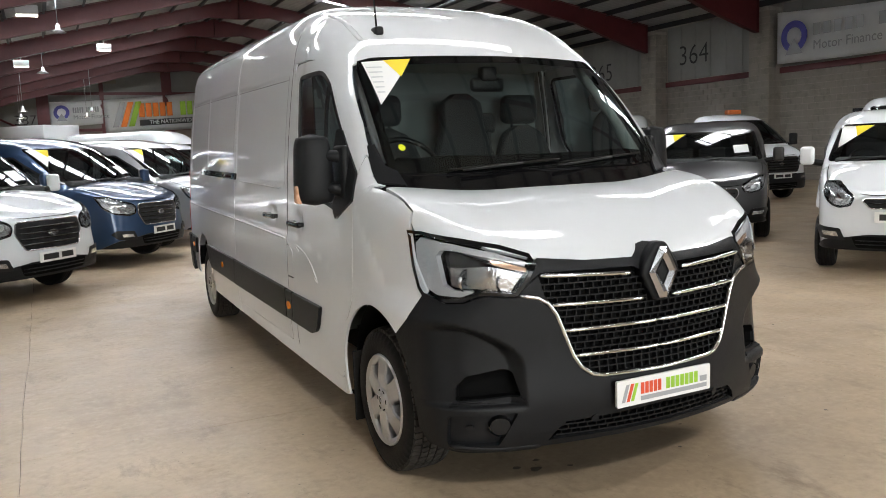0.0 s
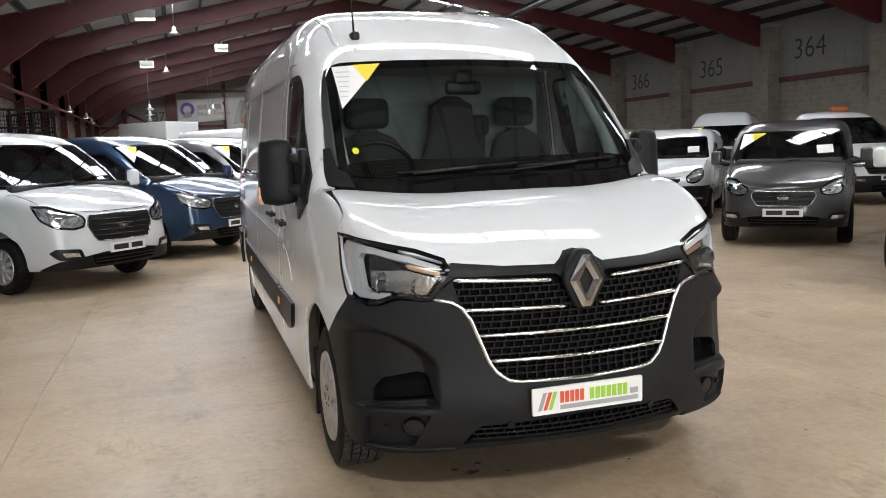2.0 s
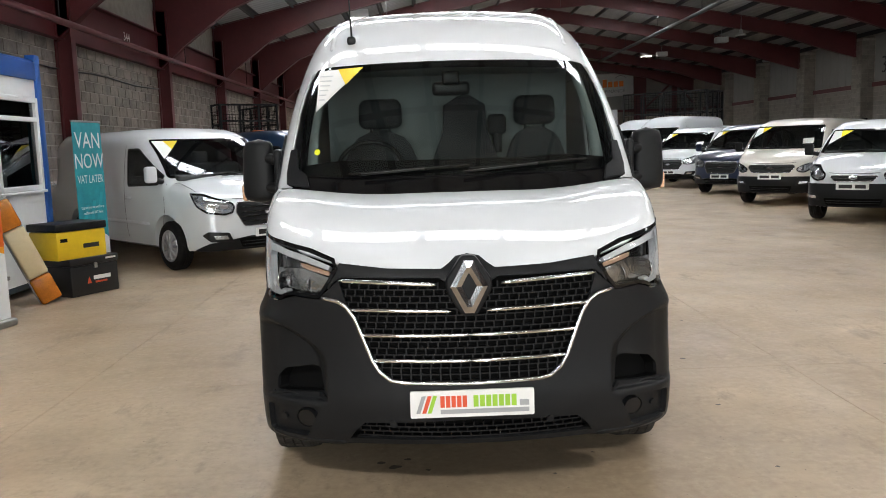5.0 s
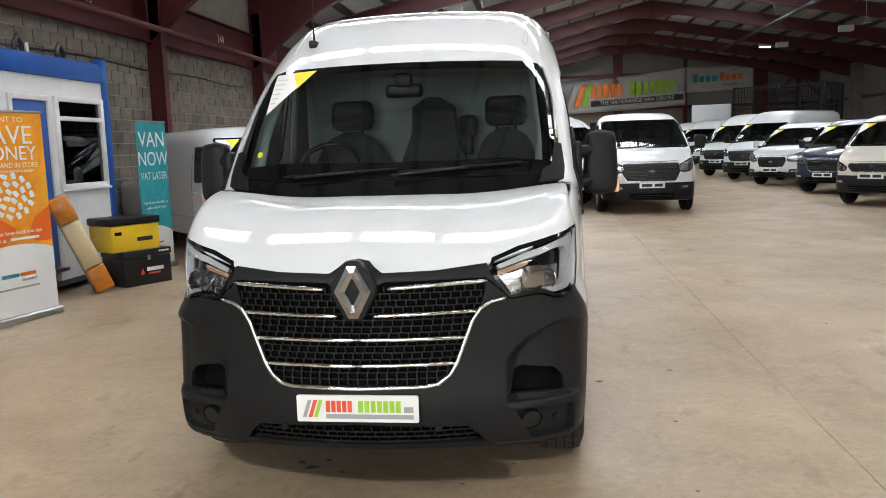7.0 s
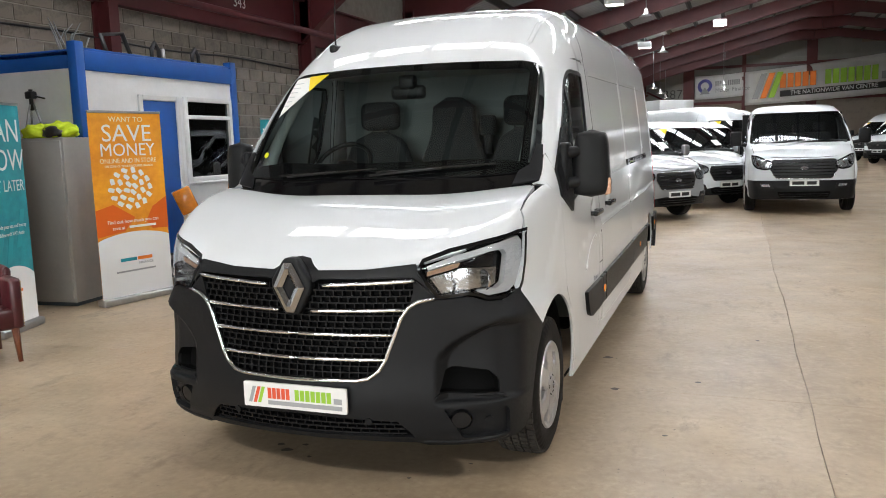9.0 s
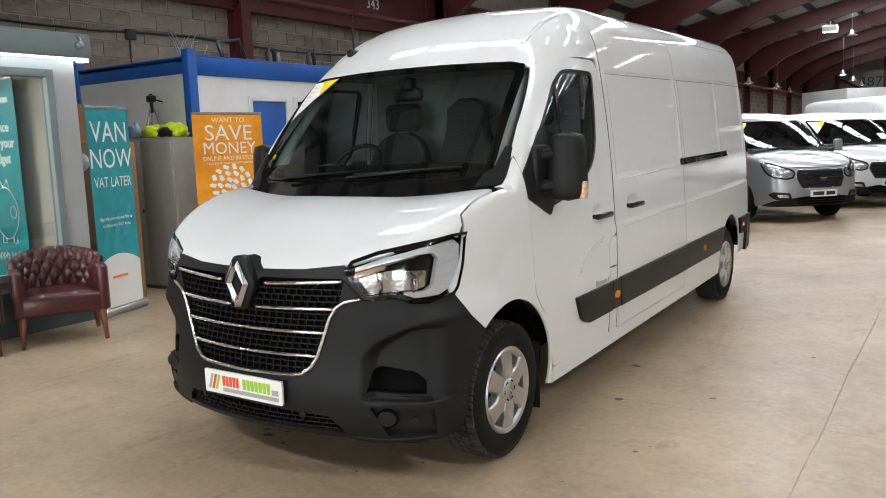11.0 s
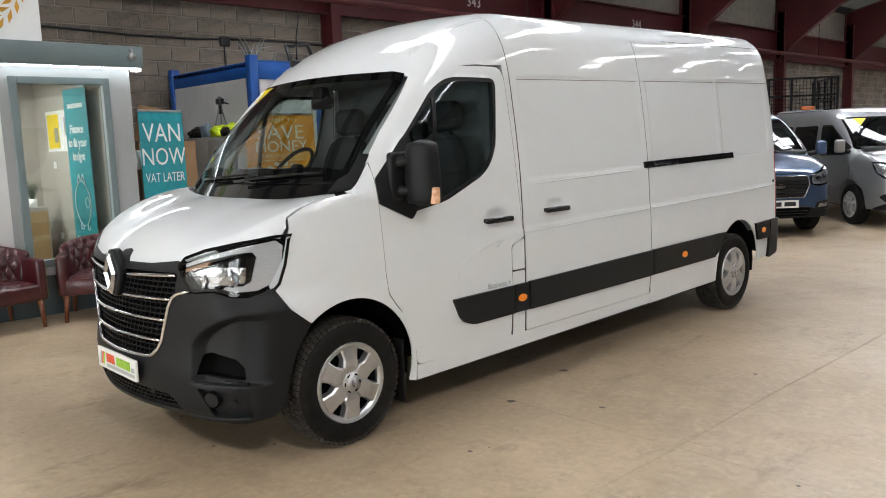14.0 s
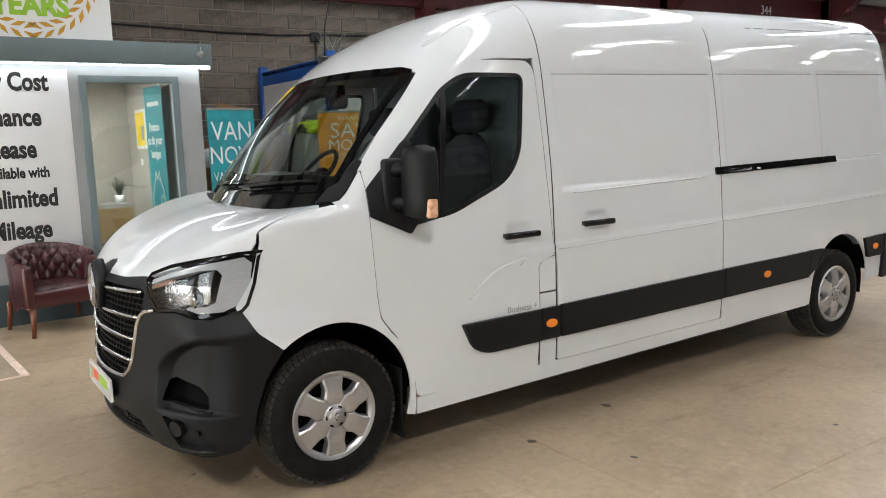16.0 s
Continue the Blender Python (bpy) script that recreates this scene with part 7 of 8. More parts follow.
    boxed("hasp", (0.30, -0.02, 0.30, 0.34, -0.008, 0.36), M["steel"], tb)
    sheet(tb, [(0.20, 0.13), (0.26, 0.13), (0.23, 0.21)], M["ink_red"], -0.004, "logo_shape")
    boxed("name_bar", (0.29, -0.004, 0.165, 0.52, -0.001, 0.21), M["paper"], tb)
    boxed("name_bar", (0.31, -0.004, 0.125, 0.47, -0.001, 0.145), M["ink_red"], tb)
    boxed("name_bar", (0.46, -0.014, 0.385, 0.60, -0.011, 0.405), M["paper"], tb)
    f2_ = pose(-4.20, 5.42, 0.432, 0, 0, 62)
    yb = thing("site_box", "yellow site box with a dark grey lid", "tool box", f2_)
    boxed("box_body", (0, 0, 0, 0.64, 0.46, 0.31), M["tool_yellow"], yb, bevel=0.01)
    boxed("lid", (-0.015, -0.015, 0.315, 0.655, 0.475, 0.40), M["plastic_dark"], yb, "dark grey lid", bevel=0.012)
    boxed("name_bar", (0.33, -0.004, 0.11, 0.54, -0.001, 0.16), M["ink"], yb)
    boxed("hand_hole", (0.04, -0.004, 0.20, 0.13, -0.001, 0.24), M["void"], yb, bevel=0.001)
    # amber roof light bar leaning on the cabin
    a, b = Vector((-4.25, 5.30, 0.03)), Vector((-4.60, 5.02, 1.14))
    m = Matrix.Translation(a) @ (b - a).to_track_quat("Z", "X").to_matrix().to_4x4()
    lb = thing("roof_light_bar", "amber and cream vehicle roof light bar leaning on the cabin", "light bar", m)
    for z0, z1, mm, l_ in ((0, 0.30, "amber_lens", "brown amber lens"), (0.305, 0.86, "cream_lens", "cream middle cover"), (0.865, 1.18, "amber_lens", "amber lens")):
        boxed("lens", (-0.11, -0.05, z0, 0.11, 0.05, z1), M[mm], lb, l_, bevel=0.028)
    boxed("backing", (-0.115, 0.055, 0.0, 0.115, 0.075, 1.18), M["steel"], lb)


def cloth_banner(name, label, corners, draw):
    """A slack printed sheet hung between four corners, wrinkled a little."""
    b = thing(name, label, "banner")
    bl, br_, tr, tl = (Vector(c) for c in corners)
    n, k = 30, 10
    bm = bmesh.new()
    nrm = (br_ - bl).cross(tl - bl).normalized()
    rows = []
    for j in range(k + 1):
        row = []
        for i in range(n + 1):
            u, v = i / n, j / k
            p = (bl * (1 - u) + br_ * u) * (1 - v) + (tl * (1 - u) + tr * u) * v
            row.append(bm.verts.new(p + nrm * 0.03 * noise.noise(Vector((u * 5, v * 2, p.x))) - Vector((0, 0, 0.05 * math.sin(math.pi * u) * abs(1)))))
        rows.append(row)
    for a_, b_ in zip(rows, rows[1:]):
        for i in range(n):
            bm.faces.new((a_[i], a_[i + 1], b_[i + 1], b_[i]))
    bmesh.ops.solidify(bm, geom=bm.faces[:], thickness=0.003)
    part("banner_sheet", bm, M["board_white"], b)
    ex, ez = (br_ - bl).normalized(), (tl - bl).normalized()
    ey = ez.cross(ex)
    fm = Matrix((ex, ey, ez)).transposed().to_4x4()
    fm.translation = (bl + br_ + tr + tl) / 4 - ey * 0.06 + Vector((0, 0, -0.03))
    draw(b, fm, (br_ - bl).length, (tl - bl).length)
    return b


def shape(b, fm, pts, material, name="mark", lift=0.0):
    bm = bmesh.new()
    slab(bm, pts, 0.003, fm @ Matrix.Translation((0, -lift, 0)))
    return part(name, bm, M[material] if isinstance(material, str) else material, b, smooth=False)


def wall_banners():
    y = Y1 - 0.37

    def dealer(b, fm, w, h):
        for k, m_ in enumerate(("ink_grey", "ink_orange", "ink_green")):
            x = -w / 2 + 0.5 + 0.56 * k
            shape(b, fm, [(x, -h * 0.36), (x + 0.42, -h * 0.36), (x + 1.04, h * 0.38), (x + 0.62, h * 0.38)], m_, "stripe")
        for x0, n, cw, m_ in ((-w * 0.25, 5, 0.49, "ink_orange"), (w * 0.06, 7, 0.49, "ink_green")):
            for i in range(n):
                shape(b, fm, [(x0 + i * cw * 1.03, -h * 0.1), (x0 + i * cw * 1.03 + cw * 0.82, -h * 0.1), (x0 + i * cw * 1.03 + cw * 0.82, h * 0.32), (x0 + i * cw * 1.03, h * 0.32)], m_, "name_bar")
        shape(b, fm, [(w * 0.435, -h * 0.1), (w * 0.485, -h * 0.1), (w * 0.485, h * 0.12), (w * 0.435, h * 0.12)], "ink_grey", "name_bar")
        shape(b, fm, [(-w * 0.25, -h * 0.36), (w * 0.485, -h * 0.36), (w * 0.485, -h * 0.18), (-w * 0.25, -h * 0.18)], "ink", "strapline")
        lettering("lettering", "THE NATIONWIDE VAN CENTRE", 0.42, M["white_print"], b, fm @ pose(w * 0.118, -0.012, -h * 0.27), wide=0.92, bold=0.006)

    cloth_banner("dealer_banner", "long white banner with orange and green bars on the gable", ((2.2, y, 3.75), (11.9, y, 4.2), (11.9, y, 7.05), (2.2, y, 6.2)), dealer)

    def lender(b, fm, w, h):
        for m_, r0, r1 in (("cabin_blue", 0.30, 0.17),):
            out = arc(-w / 2 + h * 0.42, 0.06 * h, h * r0, 300, 600, 24)
            inn = arc(-w / 2 + h * 0.42, 0.06 * h, h * r1, 600, 300, 24)
            shape(b, fm, out + inn, mat("logo_violet", (0.05, 0.05, 0.28), 0.5), "logo_ring")
            shape(b, fm, [(-w / 2 + h * 0.22, -h * 0.28), (-w / 2 + h * 0.62, -h * 0.28), (-w / 2 + h * 0.42, h * 0.02)], "ink_grey", "logo_peak")
        x0, x1 = -w / 2 + h * 0.85, w / 2 - 0.2
        n = 12
        for i in range(n):
            xa = x0 + (x1 - x0) * i / n
            if i != 5:
                shape(b, fm, [(xa, h * 0.02), (xa + (x1 - x0) / n * 0.7, h * 0.02), (xa + (x1 - x0) / n * 0.7, h * 0.24), (xa, h * 0.24)], "ink_grey", "name_bar")
        lettering("lettering", "Motor Finance", h * 0.25, M["ink_grey"], b, fm @ pose(x0, -0.012, -h * 0.17), align="LEFT", wide=0.95)

    cloth_banner("lender_banner", "white finance banner with a violet ring mark on the gable", ((-1.4, y, 4.35), (2.08, y, 4.5), (2.08, y, 6.22), (-1.4, y, 6.1)), lender)
    xb = XR - 0.65
    cloth_banner("lender_banner", "white finance banner with a violet ring mark on the side wall", ((xb, 17.62, 4.12), (xb, 11.2, 4.12), (xb, 11.2, 5.5), (xb, 17.62, 5.9)), lender)

    def broker(b, fm, w, h):
        for x0, x1, m_ in ((-w * 0.4, -w * 0.02, "teal"), (0.0, w * 0.36, "ink_orange")):
            n = 4
            for i in range(n):
                xa = x0 + (x1 - x0) * i / n
                shape(b, fm, [(xa, -h * 0.1), (xa + (x1 - x0) / n * 0.75, -h * 0.1), (xa + (x1 - x0) / n * 0.75, h * (0.22 if i == 0 else 0.12)), (xa, h * (0.22 if i == 0 else 0.12))], m_, "name_bar")
        lettering("lettering", "FINANCE", h * 0.2, M["ink_grey"], b, fm @ pose(w * 0.2, -0.012, -h * 0.28))
        bm = bmesh.new()
        tube(bm, [fm @ Vector((w * 0.2 + 0.9 * t, -0.02, h * 0.25 + 0.2 * math.sin(t * math.pi))) for t in (0, 0.25, 0.5, 0.75, 1)], 0.03, 5)
        part("logo_line", bm, M["ink_grey"], b)

    cloth_banner("broker_banner", "white finance banner with teal and orange bars on the gable", ((11.97, y, 5.12), (17.0, y, 5.32), (17.0, y, 7.12), (11.97, y, 7.08)), broker)


def roof_fittings():
    # hanging bell lamps, white box lamps, pipes
    bells = ((-1.41, 27.5, 5.95, 0), (-1.85, 39.5, 5.85, 0), (15.1, 35.0, 6.4, 0), (-2.93, 45.8, 4.45, 1), (-3.13, 52.2, 4.45, 1), (-3.35, 59.0, 4.45, 1),
             (-6.4, 39.5, 4.0, 1), (-6.3, 46.0, 4.0, 1), (-6.5, 51.0, 3.95, 1), (0.84, 52.3, 4.8, 1), (0.82, 58.0, 4.8, 1), (8.6, 26.0, 7.4, 0))
    for x, y, z, on in bells:
        ln = thing("bell_lamp", "hanging metal bell lamp, " + ("lit" if on else "unlit"), "lamp", pose(x, y, z), "bell lamps")
        bm = bmesh.new()
        tube(bm, [(0, 0, roof_z(x) - z), (0, 0, 0.28)], 0.010, 6)
        part("rod", bm, M["steel"], ln)
        bm = bmesh.new()
        lathe(bm, [(0.03, 0.30), (0.07, 0.25), (0.085, 0.12), (0.26, 0.0), (0.25, 0.0), (0.07, 0.13)], 20, "z")
        part("shade", bm, M["steel"], ln)
        bm = bmesh.new()
        lathe(bm, [(0.001, 0.015), (0.16, 0.015), (0.20, 0.03)], 16, "z")
        part("bulb", bm, M["lamp_glow"] if on else M["lamp_white"], ln)
    for x, y, on in ((9.6, -2.2, 2), (-2.6, -6.2, 2), (-2.3, 25.7, 1), (0.87, 39.3, 1), (-2.72, 39.1, 1), (14.35, 48.5, 1), (15.1, 47.6, 0), (20.2, 43.5, 0), (-5.7, 15.4, 0), (16.0, 39.9, 0), (11.0, 30.5, 0), (13.5, 24.0, 0)):
        z = roof_z(x) - 0.9
        ln = thing("box_lamp", "white box-shaped lamp hung from the roof", "lamp", pose(x, y, z), "box lamps")
        boxed("housing", (-0.32, -0.22, 0.0, 0.32, 0.22, 0.28), M["frame_white"], ln, bevel=0.015)
        boxed("diffuser", (-0.29, -0.19, -0.015, 0.29, 0.19, -0.001), M["lamp_glow"] if on else M["lamp_white"], ln)
        bm = bmesh.new()
        tube(bm, [(0, 0, 0.28), (0, 0, 0.9)], 0.012, 6)
        part("hanger", bm, M["steel"], ln)
        if on == 2:
            lamp = bpy.data.lights.new("box_light", "AREA")
            lamp.shape, lamp.size, lamp.size_y, lamp.energy, lamp.color = "RECTANGLE", 0.5, 0.34, BOXLIGHT * (1.0 if x > 0 else 0.55), (1.0, 0.97, 0.93)
            new("box_light", lamp).matrix_world = look((x, y, z - 0.02), (x, y + 0.001, 0))
    for x, z, y0, y1, r, lb in ((-6.5, 3.95, 3.0, 56.0, 0.06, "dark red pipe along the block wall"), (12.2, 7.1, 5.0, 52.0, 0.09, "grey service pipe under the rafters")):
        bm = bmesh.new()
        n = 12
        tube(bm, [(x + 0.03 * math.sin(k), y0 + (y1 - y0) * k / n, z) for k in range(n + 1)], r, 10)
        tagged(part("pipe", bm, M["steel_red"] if x < 0 else M["purlin"]), lb, "pipe", kind="structure")
        bm = bmesh.new()
        for k in range(8):
            y = y0 + 0.8 + (y1 - y0 - 1) * k / 7
            tube(bm, [(x, y, z), (x, y, min(roof_z(x) - 0.1, z + 1.3))], 0.012, 5)
        tagged(part("pipe_hanger", bm, M["purlin"]), "thin steel pipe hangers", "hanger", kind="structure")
    # cable and junction box on the block wall
    bm = bmesh.new()
    pts = [(XL + 0.03, -4 + 0.9 * k, 3.30 + 0.03 * math.sin(k * 1.3)) for k in range(26)]
    tube(bm, pts, 0.018, 6)
    tube(bm, [(XL + 0.03, 4.7, 3.25), (XL + 0.03, 4.7, 2.4)], 0.012, 6)
    tagged(part("cable", bm, M["tool_black"]), "black cable clipped along the block wall", "cable", kind="structure")
    jb = boxed("junction_box", (XL + 0.015, 4.62, 3.19, XL + 0.09, 4.78, 3.34), M["tool_black"], None, bevel=0.02)
    tagged(jb, "black junction box on the block wall", "junction box", kind="structure")


site_cabin()
pullup(-4.26, 2.27, 108, 0.62, 2.06, "teal pull-up banner beside the office", draw_van_now)
sb = pullup(-4.21, 3.76, 79, 0.76, 2.02, "orange pull-up banner in front of the cabin", draw_save)
sb.matrix_basis = sb.matrix_basis @ Matrix.Diagonal((1.17, 1, 1, 1))
pullup(-4.46, 7.05, 80, 0.62, 2.02, "teal pull-up banner beside the cabin", draw_van_now)
office()
tub_chair(-3.78, 1.32, 64)
tub_chair(-3.85, 0.30, 104)
clutter()
wall_banners()
roof_fittings()
# painted bay corner on the floor
bm = bmesh.new()
for a, b in (((-2.17, -0.15), (-4.0, -0.285)), ((-2.19, -0.18), (-2.09, -1.3))):
    d = Vector((b[0] - a[0], b[1] - a[1], 0)).normalized()
    s = Vector((-d.y, d.x, 0)) * 0.03
    v = [Vector((*a, 0.005)) + s, Vector((*a, 0.005)) - s, Vector((*b, 0.005)) - s, Vector((*b, 0.005)) + s]
    bm.faces.new([bm.verts.new(p) for p in v])
tagged(part("floor_marking", bm, mat("worn_line", (0.80, 0.62, 0.52), 0.6, var=0.3, scale=9), smooth=False), "worn painted corner line on the floor", "marking", kind="structure")

# ---- the parked vans ----
def paint(name, color, metal=0.0, rough=0.3):
    return mat(name, color, rough, metal=metal, coat=1.0, var=0.03, scale=3)


PAINT = {"white": M["paint_white"], "blue": paint("paint_blue", (0.022, 0.055, 0.125), 0.5), "silver": paint("paint_silver", (0.36, 0.37, 0.38), 0.6, 0.32),
         "grey": paint("paint_grey", (0.055, 0.056, 0.058), 0.55), "navy": paint("paint_navy", (0.012, 0.022, 0.06), 0.3), "cream": paint("paint_cream", (0.66, 0.62, 0.54))}
M["lamp_silver"] = mat("lamp_silver", (0.30, 0.31, 0.32), 0.18, metal=0.8, var=0.6, scale=16, tint=(0.6, 0.61, 0.63), bump=0.4, bscale=30)
M["beacon"] = mat("beacon_amber", (0.42, 0.10, 0.02), 0.25, coat=0.5, var=0.2, scale=10)
M["cabin_dark"] = mat("cabin_dark", (0.015, 0.016, 0.017), 0.7, var=0.3, scale=4)
M["cab_glass"] = glass("cab_glass", (0.80, 0.88, 0.86), 0.72)
M["seat_grey"] = mat("seat_grey", (0.03, 0.031, 0.034), 0.9, var=0.25, scale=20)
M["dash_dark"] = mat("dash_dark", (0.05, 0.054, 0.055), 0.75, var=0.15, scale=12)
M["plate_white"] = mat("number_plate", (0.82, 0.82, 0.80), 0.3, coat=0.3)

SHAPES = {
    "custom": dict(L=4.95, W=0.985, H=1.96, wz=1.22, wy=0.74, slope=0.66, h0=0.93, axle=0.98, base=2.93, r=0.335, belt=1.17, grille=(0.45, 0.60, 0.91), lamp=(0.48, 0.80, 0.75, 1.05), low=0.405),
    "custom_high": dict(L=4.95, W=0.985, H=2.35, wz=1.22, wy=0.74, slope=0.66, h0=0.93, axle=0.98, base=2.93, r=0.335, belt=1.17, grille=(0.45, 0.60, 0.91), lamp=(0.48, 0.80, 0.75, 1.05), low=0.405),
    "connect": dict(L=4.42, W=0.905, H=1.84, wz=1.18, wy=0.86, slope=0.60, h0=0.86, axle=0.90, base=2.66, r=0.325, belt=1.14, grille=(0.40, 0.60, 0.80), lamp=(0.46, 0.70, 0.73, 0.99), low=0.38),
    "small": dict(L=4.30, W=0.90, H=1.83, wz=1.20, wy=0.80, slope=0.68, h0=0.88, axle=0.88, base=2.70, r=0.315, belt=1.16, grille=(0.36, 0.74, 0.84), lamp=(0.46, 0.68, 0.74, 1.03), low=0.40),
    "boxy": dict(L=4.90, W=0.95, H=1.98, wz=1.25, wy=0.62, slope=0.95, h0=0.98, axle=0.91, base=3.0, r=0.335, belt=1.2, grille=(0.50, 0.74, 0.92), lamp=(0.54, 0.74, 0.74, 0.97), low=0.46),
    "transit": dict(L=5.53, W=1.03, H=2.48, wz=1.36, wy=0.66, slope=0.80, h0=1.05, axle=1.02, base=3.3, r=0.345, belt=1.32, grille=(0.60, 0.70, 1.06), lamp=(0.56, 0.84, 0.86, 1.16), low=0.50),
    "cab": dict(L=2.35, W=1.03, H=2.18, wz=1.36, wy=0.66, slope=0.80, h0=1.05, axle=1.02, base=3.3, r=0.345, belt=1.32, grille=(0.60, 0.70, 1.06), lamp=(0.56, 0.84, 0.86, 1.16), low=0.50),
}


def shape_funcs(k):
    W, H = k["W"], k["H"]
    tan = 1 / k["slope"]
    top_y = k["wy"] + (H - 0.22 - k["wz"]) * tan

    def cab(p):
        x, y, z = np.abs(p[:, 0]), p[:, 1], p[:, 2]
        side = x - (W - np.where(z > 0.75, 0.085 * (z - 0.75) ** 2, 0.14 * (z - 0.75) ** 2) - 0.02 * np.clip((y - k["L"] + 1.3) / 1.3, 0, 1) ** 2
                    + 0.004 * window(z, 0.52, 1.02, 0.012) * window(y, 1.2, k["L"] - 0.3, 0.2))
        q = np.clip((top_y + 0.75 - (y - 0.12 * x * x)) / 0.75, 0, None)
        roof = (z - (H - 0.05 * x * x - 0.20 * q * q)) / np.sqrt(1 + (0.5 * q) ** 2)
        ws = (k["wy"] + (z - k["wz"]) * tan + 0.17 * x * x - y) / np.sqrt(1 + tan * tan)
        f = np.maximum(smax(smax(side, roof, 0.22), ws, 0.06), k["wy"] - 0.03 - y)
        return smax(smax(f, y - k["L"] + 0.05 * np.clip(z - 1.0, 0, 1), 0.14), 0.30 - z, 0.05)

    def nose(p):
        x, y, z = np.abs(p[:, 0]), p[:, 1], p[:, 2]
        t = np.clip(y / (k["wy"] + 0.1), 0, 1.4)
        hood = (z - (k["h0"] + (k["wz"] + 0.02 - k["h0"]) * (1 - np.abs(1 - t) ** 1.35) - 0.07 * x * x)) * 0.88
        u = np.minimum(x / W, 1.02)
        yf = 0.02 + 0.24 * u * u + 0.42 * u ** 12 - 0.03 * np.exp(-((z - 0.5) / 0.16) ** 2) + 2.2 * np.clip(0.36 - z, 0, 1) ** 2 + 0.5 * np.clip(z - 0.7, 0, 1) ** 2
        g = (0.48 * u + 5.0 * u ** 11) / W
        front = (yf - y) / np.sqrt(1 + g * g)
        side = x - (W - np.where(z > 0.75, 0.085 * (z - 0.75) ** 2, 0.14 * (z - 0.75) ** 2) - 0.05 * np.clip((1.3 - y) / 1.0, 0, 1) ** 2)
        return smax(smax(smax(hood, front, 0.09), side, 0.14), 0.285 - z, 0.04)

    return cab, nose, (lambda p: np.minimum(cab(p), nose(p))), top_y


def shell(func, k):
    """The whole closed body, cast from the outside onto two rounded ends and a row of rings between them."""
    na = 112
    ang = np.arange(na) * math.tau / na
    L = k["L"]
    c0, c1, zc = min(1.5, L * 0.55), L - min(0.8, L * 0.3), 0.85
    dirs, cens = [], []
    for j in range(1, 45):
        a = (j / 44) ** 1.0 * math.pi / 2
        dirs.append(np.stack([math.sin(a) * np.cos(ang), -math.cos(a) * np.ones(na), math.sin(a) * np.sin(ang)], 1))
        cens.append(c0)
    m = int((c1 - c0) / 0.22)
    for j in range(1, m):
        dirs.append(np.stack([np.cos(ang), np.zeros(na), np.sin(ang)], 1))
        cens.append(c0 + (c1 - c0) * j / m)
    for j in range(0, 12):
        a = math.pi / 2 - j / 12 * math.pi / 2
        dirs.append(np.stack([math.sin(a) * np.cos(ang), math.cos(a) * np.ones(na), math.sin(a) * np.sin(ang)], 1))
        cens.append(c1)
    D = np.concatenate(dirs)
    C = np.concatenate([np.tile((0, y, zc), (na, 1)) for y in cens])
    P = cast(func, C + D * 2.6, -D, 2.58)
    ends = cast(func, np.array([(0, c0 - 2.6, zc), (0, c1 + 2.6, zc)]), np.array([(0, 1.0, 0), (0, -1.0, 0)]), 2.58)
    rows = len(dirs)
    V = P.tolist() + ends.tolist()
    F = []
    for j in range(rows - 1):
        for i in range(na):
            a, b = j * na + i, j * na + (i + 1) % na
            F.append((a, b, b + na, a + na))
    e0, e1 = rows * na, rows * na + 1
    for i in range(na):
        F.append((e0, (i + 1) % na, i))
        F.append((e1, (rows - 1) * na + i, (rows - 1) * na + (i + 1) % na))
    data = bpy.data.meshes.new("body")
    data.from_pydata(V, [], F)
    bm = bmesh.new()
    bm.from_mesh(data)
    bmesh.ops.recalc_face_normals(bm, faces=bm.faces)
    bm.to_mesh(data)
    bm.free()
    return data


def prism(outline, axis, a0, a1):
    """A closed solid from an outline: in xz, drawn along y, or in yz, drawn along x."""
    bm = bmesh.new()
    at = (lambda p, q, t: (p, t, q)) if axis == "y" else (lambda p, q, t: (t, p, q))
    a = [bm.verts.new(at(p, q, a0)) for p, q in outline]
    b = [bm.verts.new(at(p, q, a1)) for p, q in outline]
    bm.faces.new(a)
    bm.faces.new(b[::-1])
    for i in range(len(outline)):
        bm.faces.new((a[i], b[i], b[(i + 1) % len(outline)], a[(i + 1) % len(outline)]))
    bmesh.ops.recalc_face_normals(bm, faces=bm.faces)
    return bm


def cut(data, solids, skins):
    """Takes solids out of a closed mesh: (bmesh, index of the skin that its walls leave)."""
    for m in skins:
        data.materials.append(m)
    tmp = new("tmp_body", data)
    cutters = []
    for bm, skin in solids:
        for f in bm.faces:
            f.material_index = skin
        me = bpy.data.meshes.new("tmp_cut")
        bm.to_mesh(me)
        bm.free()
        for m in skins:
            me.materials.append(m)
        c = new("tmp_cut", me)
        cutters.append(c)
        md = tmp.modifiers.new("cut", "BOOLEAN")
        md.operation, md.object, md.solver = "DIFFERENCE", c, "EXACT"
    bpy.context.view_layer.update()
    res = bpy.data.meshes.new_from_object(tmp.evaluated_get(bpy.context.evaluated_depsgraph_get()))
    bpy.data.objects.remove(tmp)
    for c in cutters:
        bpy.data.objects.remove(c)
    res.shade_smooth()
    res.set_sharp_from_angle(angle=radians(38))
    return res


def rim_material():
    return M["wheel_silver"]


